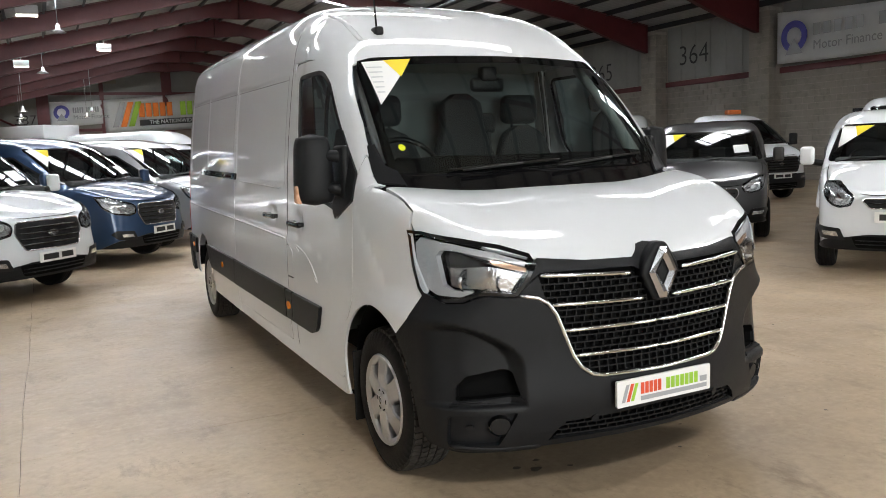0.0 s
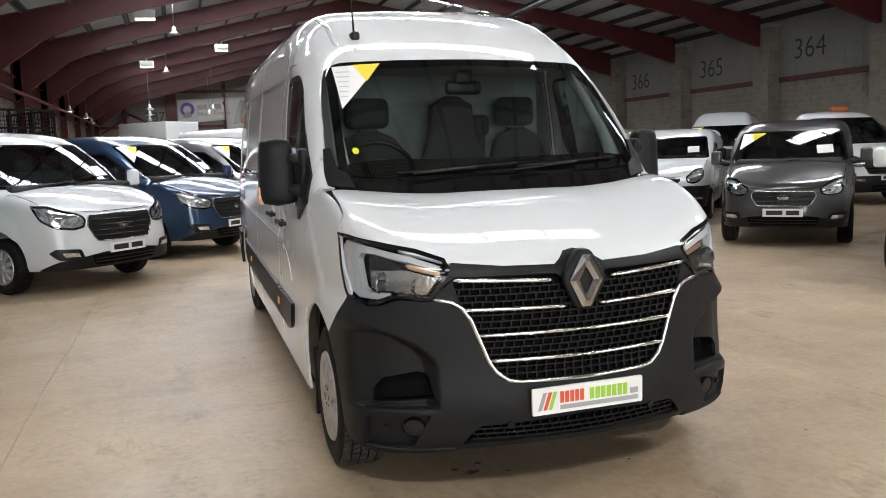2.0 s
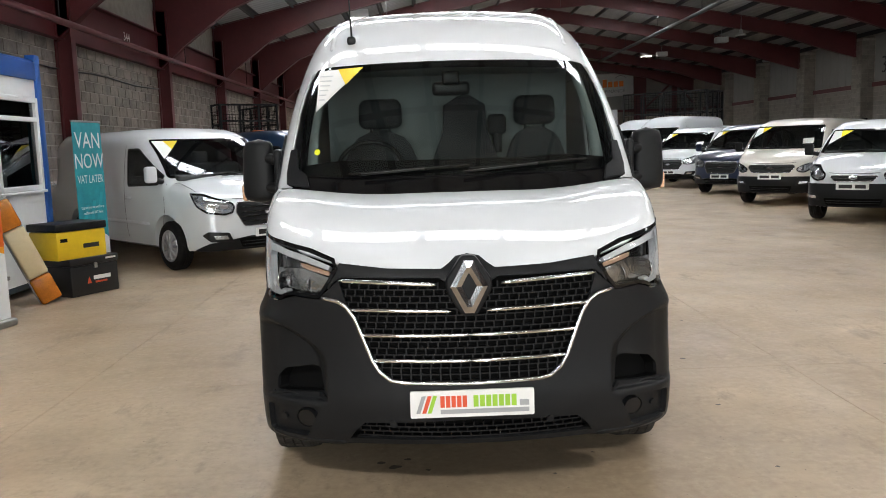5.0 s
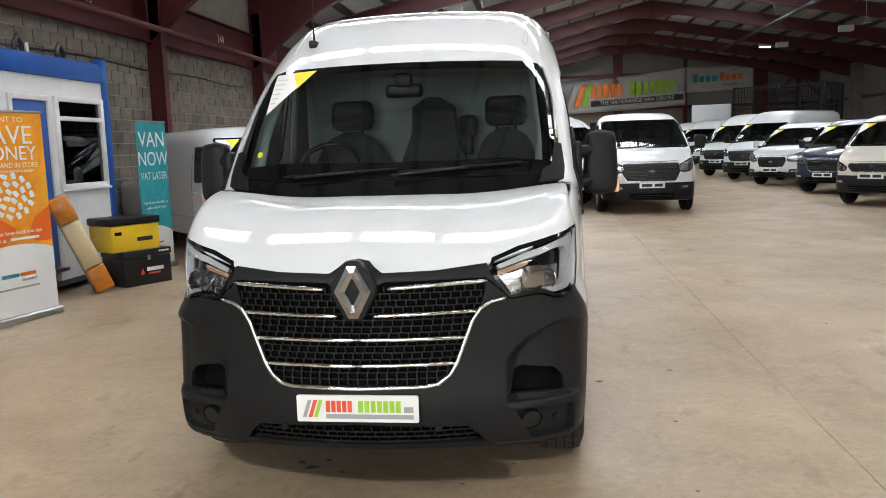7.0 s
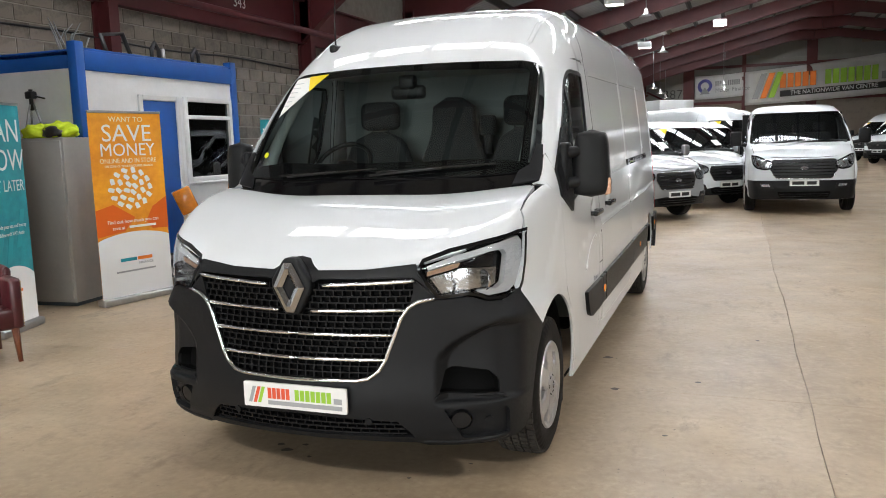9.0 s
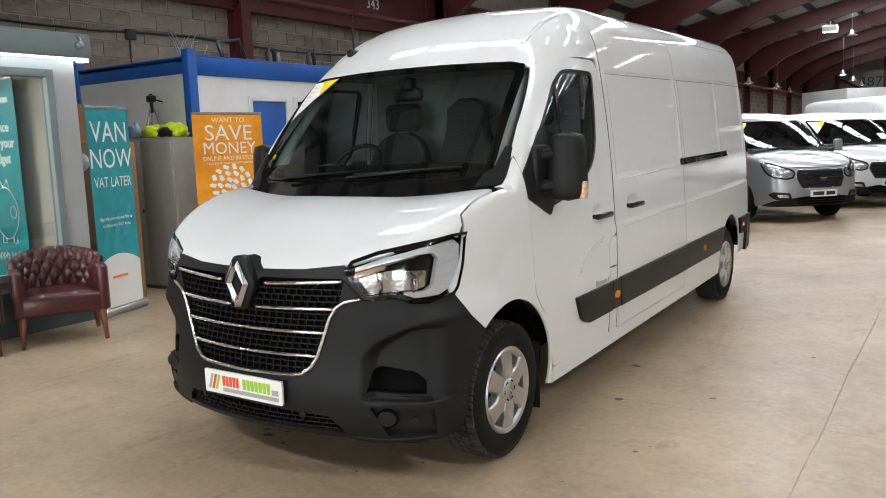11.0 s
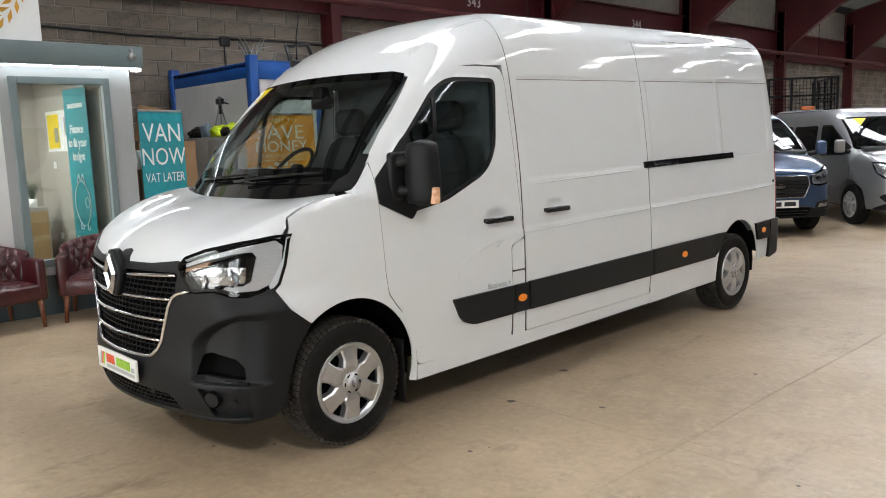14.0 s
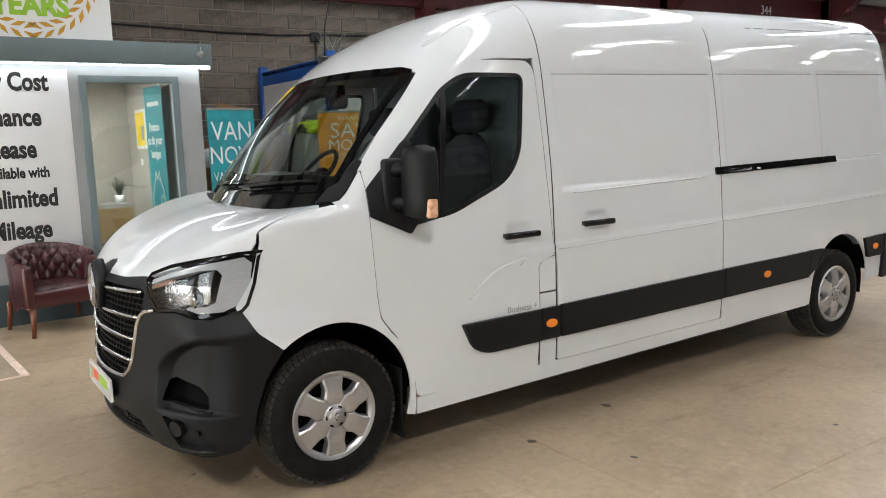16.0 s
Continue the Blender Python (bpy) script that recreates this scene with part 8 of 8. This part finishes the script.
def parked_van(kind, color, label, at, black_bumper=False, plate=True, sticker=True, windows=1, name="parked_van", alloy=6, cage=None, beacon=False, high=0, group="parked vans", spec_paint=None):
    k = SHAPES[kind]
    cab, nose, whole, top_y = shape_funcs(k)
    ob = thing(name, label, "van", at, group)
    W, H, L = k["W"], k["H"], k["L"]
    coat_ = PAINT[color]
    ay, r = k["axle"], k["r"]
    axles = [ay] + ([ay + k["base"]] if L > 3 else [])
    zt = H - 0.185
    if H > 2.1:
        zt = min(zt, 2.02)
    wx0, wx1 = W - 0.09, W - 0.19
    out = rounded([(-wx0, k["wz"] + 0.02), (wx0, k["wz"] + 0.02), (wx1, zt), (-wx1, zt)], 0.05)
    bt, tw, y0 = k["belt"], 1 / k["slope"], k["wy"] + 0.28
    ztop = H - 0.30 if H < 2.1 else 1.92
    glass_o = rounded([(y0 + 0.15, bt - 0.02), (y0 + 1.08, bt - 0.05), (y0 + 1.10, ztop), (y0 + (min(H, 2.2) - 0.30 - bt) * tw + 0.02, ztop), (y0 + 0.06, bt + 0.10)], 0.05)
    solids = [(prism(arc(y, r + 0.025, r + 0.065, 0, 350, 35), "x", s * 0.5, s * 1.3), 0) for s in (1, -1) for y in axles]
    back = min(y0 + 1.25, L - 0.12)
    solids.append((prism(shrink(out, 0.02), "y", -0.4, back), 1))
    if L > 2.0:
        solids.append((prism(shrink(glass_o, 0.012), "x", -1.5, 1.5), 1))
    body = cut(shell(whole, k), solids, (coat_, M["cabin_dark"]))
    bd = part("body", body, coat_, ob, smooth=None)
    # windscreen with black border over the hollow cab
    scr = chart("screen", 1, cab)
    panel("screen_border", out, scr, M["gloss_black"], ob, "black windscreen border", lift=0.004, step=0.09, skirt=0.006, holes=[shrink(out, 0.035)])
    g = panel("windscreen", shrink(out, 0.02), scr, M["cab_glass"], ob, "clear windscreen with reflections", lift=0.003, step=0.09, skirt=0)
    g.visible_shadow = False
    for xs, tall in ((-0.46, 0.0), (0.08, -0.04), (0.48, 0.0)):
        bm = bmesh.new()
        box(bm, xs - 0.22, y0 + 0.80, bt - 0.12, xs + 0.22, y0 + 0.95, bt + 0.26, bevel=0.05, seg=3)
        box(bm, xs - 0.12, y0 + 0.84, bt + 0.28 + tall, xs + 0.12, y0 + 0.94, bt + 0.47 + tall, bevel=0.04, seg=3)
        box(bm, xs - 0.05, y0 + 0.87, bt + 0.2, xs + 0.05, y0 + 0.90, bt + 0.34, bevel=0.01)
        part("cab_seat", bm, M["seat_grey"], ob, "dark grey seat back with headrest")
    bm = bmesh.new()
    mw = Matrix.Translation((-0.44, y0 + 0.34, bt + 0.06)) @ Matrix.Rotation(radians(45), 4, "X")
    tube(bm, [mw @ Vector((0.18 * math.cos(math.tau * j / 24), 0.18 * math.sin(math.tau * j / 24), 0)) for j in range(24)], 0.016, 6, closed=True)
    box(bm, -0.16, -0.03, -0.03, 0.16, 0.03, 0.0, bevel=0.01, m=mw)
    part("steering_wheel", bm, M["plastic_black"], ob, "black steering wheel")
    bm = bmesh.new()
    box(bm, -wx0 + 0.08, k["wy"] + 0.14, k["wz"] - 0.02, wx0 - 0.08, y0 + 0.30, k["wz"] + 0.06, bevel=0.03, seg=3)
    part("dashboard", bm, M["dash_dark"], ob, "grey dashboard")
    if sticker:
        panel("price_sticker", [(-wx1 + 0.02, zt - 0.03), (-wx1 + 0.36, zt - 0.03), (-wx1 + 0.0, zt - 0.28)], scr, M["paper"], ob, "white corner sticker", lift=0.010, step=0.08, skirt=0.001)
        panel("sticker_band", [(-wx1 + 0.16, zt - 0.03), (-wx1 + 0.36, zt - 0.03), (-wx1 + 0.19, zt - 0.15)], scr, M["yellow_paper"], ob, "yellow sticker band", lift=0.012, step=0.08, skirt=0.001)
        panel("paper_notice", [(wx0 - 0.42, k["wz"] + 0.12), (wx0 - 0.20, k["wz"] + 0.13), (wx0 - 0.22, k["wz"] + 0.25), (wx0 - 0.44, k["wz"] + 0.24)], scr, M["paper"], ob, "white paper notice", lift=0.010, step=0.08, skirt=0.001)
    # shapes of seats dimly behind the glass are left to the dark pane; wipers
    bm = bmesh.new()
    for xa, xb in ((-0.55, 0.05), (0.0, 0.62)):
        q = scr[0](np.array([(xa + (xb - xa) * t / 6, k["wz"] + 0.03 + 0.05 * t / 6) for t in range(7)]))
        tube(bm, [(x, y - 0.02, z) for x, y, z in q], 0.012, 6)
    part("wiper", bm, M["plastic_black"], ob)
    fc = chart("front", 1, nose)

    def ph(x, z):
        u = min(abs(x) / W, 1.02)
        yy = 0.02 + 0.24 * u * u + 0.42 * u ** 12
        return math.atan2(x, 1.0 - yy)

    def f2(pts):
        return [(ph(x, z), z) for x, z in pts]

    gw, g0, g1 = k["grille"]
    out = rounded(f2([(-gw * 0.82, g0), (gw * 0.82, g0), (gw * 1.05, (g0 + g1) / 2 + 0.03), (gw, g1), (-gw, g1), (-gw * 1.05, (g0 + g1) / 2 + 0.03)]), 0.03)
    gr = panel("grille", out, fc, M["plastic_black"], ob, "black grille", lift=0.008, step=0.06, skirt=0.02)
    n = max(2, int((g1 - g0) / 0.055))
    for j in range(1, n):
        z = g0 + (g1 - g0) * j / n
        ribbon("grille_bar", f2([(-gw * 0.92, z), (-gw * 0.4, z), (0, z), (gw * 0.4, z), (gw * 0.92, z)]), fc, 0.020, 0.010, M["gloss_black"], gr, lift=0.010, step=0.08, round_n=6)
    ribbon("grille_rim", out, fc, 0.014, 0.008, M["satin_chrome"], gr, "thin chrome rim", lift=0.010, closed=True, step=0.05, round_n=6)
    panel("badge", arc(0, (g0 + g1) / 2 + 0.015, 0.075, 0, 345, 20, 0.034), fc, M["satin_chrome"], ob, "oval badge", lift=0.018, step=0.03, skirt=0.008)
    # shut lines of the bonnet and the bumper
    zb = k["lamp"][3]
    for s in (1, -1):
        top = chart("bonnet", 1, whole)
        pts = [(s * x, (y + z) * 0.7071) for x, y, z in ((W - 0.15, 0.42, zb), (W - 0.13, 0.62, k["wz"] - 0.09), (W - 0.12, k["wy"] + 0.1, k["wz"] + 0.02))]
        ribbon("bonnet_gap", pts, top, 0.008, 0.002, M["void"], ob, lift=0.004, step=0.08, round_n=6)
    ribbon("bonnet_gap", f2([(-gw - 0.06, g1 + 0.05), (-0.3, g1 + 0.035), (0, g1 + 0.035), (0.3, g1 + 0.035), (gw + 0.06, g1 + 0.05)]), fc, 0.008, 0.003, M["void"], ob, lift=0.006, step=0.06, round_n=6)
    # headlamps
    l0, lx, z0, z1 = k["lamp"][0], k["lamp"][1], k["lamp"][2], k["lamp"][3]
    for s in (1, -1):
        hz = z1 - z0
        hp = [(s * a, b) for a, b in f2([(l0, z0 + 0.34 * hz), (l0 + 0.03, z0 + 0.08 * hz), (l0 + 0.14, z0), (lx, z0 + 0.10 * hz), (lx + 0.09, z0 + 0.4 * hz), (lx + 0.135, z1), (lx + 0.05, z1 - 0.04 * hz), (lx - 0.08, z1 - 0.24 * hz), (l0 + 0.08, z0 + 0.62 * hz), (l0 + 0.02, z0 + 0.5 * hz)])]
        hp = rounded(hp, 0.02)
        h = panel("headlamp", hp, fc, M["gloss_black"], ob, "clear headlamp with chrome reflectors", lift=0.008, step=0.04, skirt=0.02)
        panel("reflector", shrink(hp, 0.026), fc, M["lamp_silver"], h, lift=0.011, step=0.03, skirt=0.002)
        for xc, rr in ((l0 + 0.14, 0.045), (l0 + 0.27, 0.05)):
            panel("lamp_bowl", arc(s * ph(xc, z0), z0 + 0.36 * hz + 0.12 * (xc - l0), rr, 0, 342, 18), fc, M["chrome"], h, "round chrome reflector", lift=0.0135, step=0.03, skirt=0.004)
        ln = panel("lens", hp, fc, M["lamp_glass"], h, lift=0.018, step=0.05, skirt=0)
        ln.visible_shadow = False
        # fog lamp pocket
        fz = k["low"]
        fp = rounded([(s * a, b) for a, b in f2([(0.52, fz), (0.78, fz + 0.015), (0.85, fz + 0.10), (0.80, fz + 0.145), (0.57, fz + 0.125)])], 0.02)
        panel("fog_pocket", fp, fc, M["plastic_black"], ob, "black fog lamp pocket", lift=0.020, step=0.04, skirt=0.01)
        panel("fog_lamp", [(s * a, b) for a, b in f2([(0.58, fz + 0.04), (0.73, fz + 0.05), (0.75, fz + 0.095), (0.60, fz + 0.09)])], fc, M["lamp_silver"], ob, lift=0.024, step=0.04, skirt=0.004)
    # lower bumper
    bz = (0.70 if kind == "small" else 0.66) if black_bumper else 0.40
    low = rounded(f2([(-W * 0.93, 0.305), (W * 0.93, 0.305), (W * (0.975 if black_bumper else 0.80), bz), (0.3, bz + (0 if black_bumper else 0.07)), (-0.3, bz + (0 if black_bumper else 0.07)), (-W * (0.975 if black_bumper else 0.80), bz)]), 0.03)
    panel("bumper", low, fc, M["plastic_dark"], ob, "dark grey lower bumper", lift=0.018, step=0.04, skirt=0.04)
    panel("lower_intake", rounded(f2([(-0.42, 0.33), (0.42, 0.33), (0.46, 0.45), (-0.46, 0.45)]), 0.03), fc, M["void"], ob, "black lower intake", lift=0.022, step=0.07, skirt=0.004)
    for z in (0.365, 0.405):
        ribbon("intake_bar", f2([(-0.42, z), (0, z), (0.42, z)]), fc, 0.012, 0.006, M["plastic_dark"], ob, lift=0.024, step=0.1, round_n=6)
    if plate:
        pz = g0 - 0.085 if g0 > 0.62 else 0.51
        y = float(cast(nose, np.array([(0, -0.5, pz)]), np.array([(0, 1.0, 0)]), 1.5)[0, 1]) - 0.03
        pl = boxed("number_plate", (-0.26, y, pz - 0.056, 0.26, y + 0.012, pz + 0.056), M["plate_white"], ob, "white number plate with black bars")
        for xa, xb in ((-0.215, 0.0), (0.045, 0.215)):
            boxed("plate_bar", (xa, y - 0.003, pz - 0.032, xb, y - 0.001, pz + 0.032), M["ink"], pl)
    # sides
    for s in (1, -1):
        sd = chart("side", s, whole)
        if L > 2.0:
            panel("window_seal", glass_o, sd, M["plastic_black"], ob, "black window seal", lift=0.005, step=0.12, skirt=0.006, holes=[shrink(glass_o, 0.025)])
            g = panel("door_window", shrink(glass_o, 0.01), sd, M["cab_glass"], ob, "clear door window", lift=0.001, step=0.12, skirt=0)
            g.visible_shadow = False
        if windows > 1:
            for ya in (y0 + 1.25, y0 + 2.3):
                panel("side_window", rounded([(ya, bt - 0.05), (ya + 0.95, bt - 0.05), (ya + 0.93, H - 0.32), (ya, H - 0.31)], 0.06), sd, M["gloss_black"], ob, "dark glossy side window", lift=0.005, step=0.12, skirt=0.006)
        dz0, dz1 = 0.40, H - 0.24
        ribbon("door_gap", [(y0 + 0.08, dz0 + 0.16), (y0 + 0.0, 0.8), (y0 + 0.0, bt)], sd, 0.008, 0.0015, M["void"], ob, lift=0.001, step=0.15, round_n=6)
        if L > 3:
            ribbon("door_gap", [(y0 + 1.16, dz0), (y0 + 1.2, bt), (y0 + 1.17, dz1)], sd, 0.008, 0.0015, M["void"], ob, lift=0.001, step=0.15, round_n=6)
            ribbon("rubbing_strip", [(ay + 0.5, 0.62), (ay + k["base"] - 0.45, 0.62)], sd, 0.05, 0.006, coat_, ob, lift=0.0, step=0.3)
        bm = bmesh.new()
        xh = W + 0.005
        box(bm, s * xh, y0 + 0.95, bt - 0.22, s * (xh + 0.03), y0 + 1.12, bt - 0.185, bevel=0.01)
        part("door_handle", bm, coat_, ob)
        # mirrors
        bm = bmesh.new()
        big = 1.35 if kind in ("transit", "cab") else 1.0
        box(bm, s * (W + 0.06), y0 - 0.02, bt + 0.02, s * (W + 0.06 + 0.16 * big), y0 + 0.09, bt + 0.02 + 0.22 * big, bevel=0.04, seg=3)
        part("door_mirror", bm, coat_ if not black_bumper else M["plastic_dark"], ob)
        bm = bmesh.new()
        tube(bm, [(s * (W - 0.1), y0 + 0.10, bt + 0.02), (s * (W + 0.1), y0 + 0.05, bt + 0.06)], 0.04, 8)
        part("mirror_arm", bm, M["plastic_black"], ob)
        for y in axles:
            wheel(ob, (s * (W - 0.115), y, r), s, rim_material(), r=r, w=0.205, rim=r * 0.63, spokes=alloy)
    if beacon:
        boxed("light_bar", (-0.2, top_y + 0.3, H - 0.02, 0.2, top_y + 0.48, H + 0.10), M["beacon"], ob, "amber roof light bar", bevel=0.03)
    if cage:
        tipper_body(ob, cage, high)
    return ob


def tipper_body(ob, length, high):
    """An open body behind the cab: bed, chassis rails, dropsides, mesh headboard."""
    dark = M["plastic_dark"]
    boxed("chassis", (-0.45, 2.2, 0.45, 0.45, 2.4 + length, 0.62), M["void"], ob, "black chassis rails")
    boxed("bed", (-1.02, 2.42, 0.86, 1.02, 2.42 + length, 0.95), dark, ob, "dark steel tipper bed")
    for s in (1, -1):
        boxed("dropside", (s * 1.02 - 0.02, 2.42, 0.95, s * 1.02 + 0.02, 2.42 + length, 1.32), dark, ob, "dark dropside", bevel=0.008)
        wheel(ob, (s * 0.90, 1.02 + 3.3, 0.345), s, M["wheel_silver"], spokes=6)
        if not high:
            continue
        for j in range(5):
            y = 2.44 + (length - 0.05) * j / 4
            boxed("post", (s * 1.0 - 0.03, y, 0.95, s * 1.0 + 0.03, y + 0.06, high), dark, ob)
        for z in (1.75, (1.75 + high) / 2, high - 0.06):
            boxed("rail", (s * 1.0 - 0.02, 2.44, z, s * 1.0 + 0.02, 2.42 + length, z + 0.06), dark, ob)
        bm = bmesh.new()
        for j in range(1, 30):
            box(bm, s * 1.0 - 0.004, 2.44 + length * j / 30, 1.32, s * 1.0 + 0.004, 2.452 + length * j / 30, high - 0.06)
        for j in range(int((high - 1.4) / 0.12)):
            box(bm, s * 1.0 - 0.004, 2.44, 1.36 + 0.12 * j, s * 1.0 + 0.004, 2.42 + length, 1.37 + 0.12 * j)
        tagged(part("cage_mesh", bm, M["void"], ob, "black mesh side", smooth=False), kind="stuff")
    boxed("headboard", (-1.0, 2.40, 0.95, 1.0, 2.46, 2.0), dark, ob, "dark steel headboard")
    if not high:
        return
    for x in (-0.98, -0.33, 0.33, 0.98):
        boxed("post", (x - 0.03, 2.40, 2.0, x + 0.03, 2.46, high), dark, ob)
    for z in ((2.0 + high) / 2, high - 0.06):
        boxed("rail", (-1.0, 2.41, z, 1.0, 2.45, z + 0.06), dark, ob)
    bm = bmesh.new()
    for j in range(1, 20):
        box(bm, -1.0 + 0.1 * j, 2.42, 2.0, -0.99 + 0.1 * j, 2.43, high - 0.06)
    for j in range(int((high - 2.1) / 0.11)):
        box(bm, -1.0, 2.42, 2.05 + 0.11 * j, 1.0, 2.43, 2.06 + 0.11 * j)
    tagged(part("cage_mesh", bm, M["void"], ob, "black mesh front", smooth=False), kind="stuff")


def place(axle_xy, turn, kind):
    """The pose that puts a van's front axle at a point, turned so that it faces its aisle."""
    a = SHAPES[kind]["axle"]
    t = radians(turn)
    return pose(axle_xy[0] + a * math.sin(t), axle_xy[1] - a * math.cos(t), 0, 0, 0, turn)


def build_fleet():
    V = parked_van
    V("custom", "white", "white medium van with silver alloy wheels, parked at an angle", place((-2.95, 8.11), 44.6, "custom"), alloy=10)
    V("custom", "blue", "metallic blue crew van parked at an angle", place((-1.48, 10.75), 48, "custom"), windows=2, alloy=10)
    V("custom", "silver", "silver crew van parked beside the blue one", place((0.10, 13.05), 46, "custom"), windows=2, alloy=10)
    V("small", "white", "small white van with yellow corner sticker", place((6.27, 3.0), -58, "small"))
    V("connect", "grey", "dark grey small van with chrome-rimmed grille", place((7.03, 6.70), -45, "connect"))
    V("small", "white", "small white van with black plastic bumper", place((7.80, 10.92), -42, "small"), black_bumper=True)
    V("boxy", "cream", "cream van with dark grey bumper", place((8.25, 15.15), -44, "boxy"), black_bumper=True)
    V("custom", "navy", "navy blue medium van in the row", place((8.68, 19.2), -45, "custom"))
    w = V("custom", "white", "white medium van in the row", place((8.46, 23.2), -45, "custom"))
    copy_thing(w, place((1.0, 16.1), 42, "custom"))
    copy_thing(w, place((1.5, 19.0), 42, "custom"))
    t = V("transit", "white", "tall white van with black bumper in the row", place((8.5, 26.9), -45, "transit"), black_bumper=True)
    for xy, a in (((8.3, 30.3), -45), ((8.6, 39.5), -45), ((14.3, 17.8), -45), ((2.0, 22.5), 42), ((2.4, 26.0), 42), ((2.6, 30.0), 42), ((8.4, 44.0), -45)):
        copy_thing(t, place(xy, a, "transit"))
    h = V("custom_high", "white", "high-roofed white van behind the row", place((11.7, 20.0), -45, "custom_high"), sticker=False)
    copy_thing(h, place((-6.08, 13.7), 4, "custom_high"))
    V("cab", "white", "white tipper truck with a dropside body standing in the aisle", place((2.98, 14.75), 3, "cab"), black_bumper=True, name="tipper_truck", cage=3.0, sticker=False)
    lo = V("cab", "white", "white tipper truck with amber light bar", place((13.6, 11.7), -8, "cab"), black_bumper=True, name="tipper_truck", cage=3.0, beacon=True, sticker=False)
    copy_thing(lo, place((10.7, 5.4), -45, "cab"))
    c = V("cab", "white", "white tipper truck with amber light bar and dark cage", place((-5.1, 22.3), 35, "cab"), black_bumper=True, name="tipper_truck", cage=3.0, beacon=True, high=3.17, sticker=False)
    V("cab", "white", "white tipper truck with a long tall dark cage, parked across", place((14.2, 31.9), 51, "cab"), black_bumper=True, name="tipper_truck", cage=4.0, high=3.75, sticker=False)
    bx = V("cab", "white", "white box truck with tall body by the gable", place((10.4, 44.4), -12, "cab"), black_bumper=True, name="box_truck", sticker=False)
    boxed("box_body", (-1.1, 2.3, 0.75, 1.1, 5.9, 3.5), PAINT["white"], bx, "tall white box body", bevel=0.03)
    boxed("chassis", (-0.45, 2.0, 0.45, 0.45, 5.5, 0.75), M["void"], bx, "black chassis rails")
    for s in (1, -1):
        wheel(bx, (s * 0.90, 1.02 + 3.3, 0.345), s, M["wheel_silver"], spokes=6)
    copy_thing(bx, place((-0.4, 40.0), 42, "cab"))
    copy_thing(bx, place((-0.8, 46.0), 42, "cab"))


build_fleet()

# ---- blockwork, laid last ----
block_wall(wall_w, "y", 0.0, Y1, 0.0, 3.825, XL - 0.002, 1, M["block"], (2.0, 8.5, 2.45, 4.0))
block_wall(wall_e, "y", 4.0, Y1, 0.0, 3.825, XR + 0.002, -1, M["block_pale"], (99, 99, 0, 0))
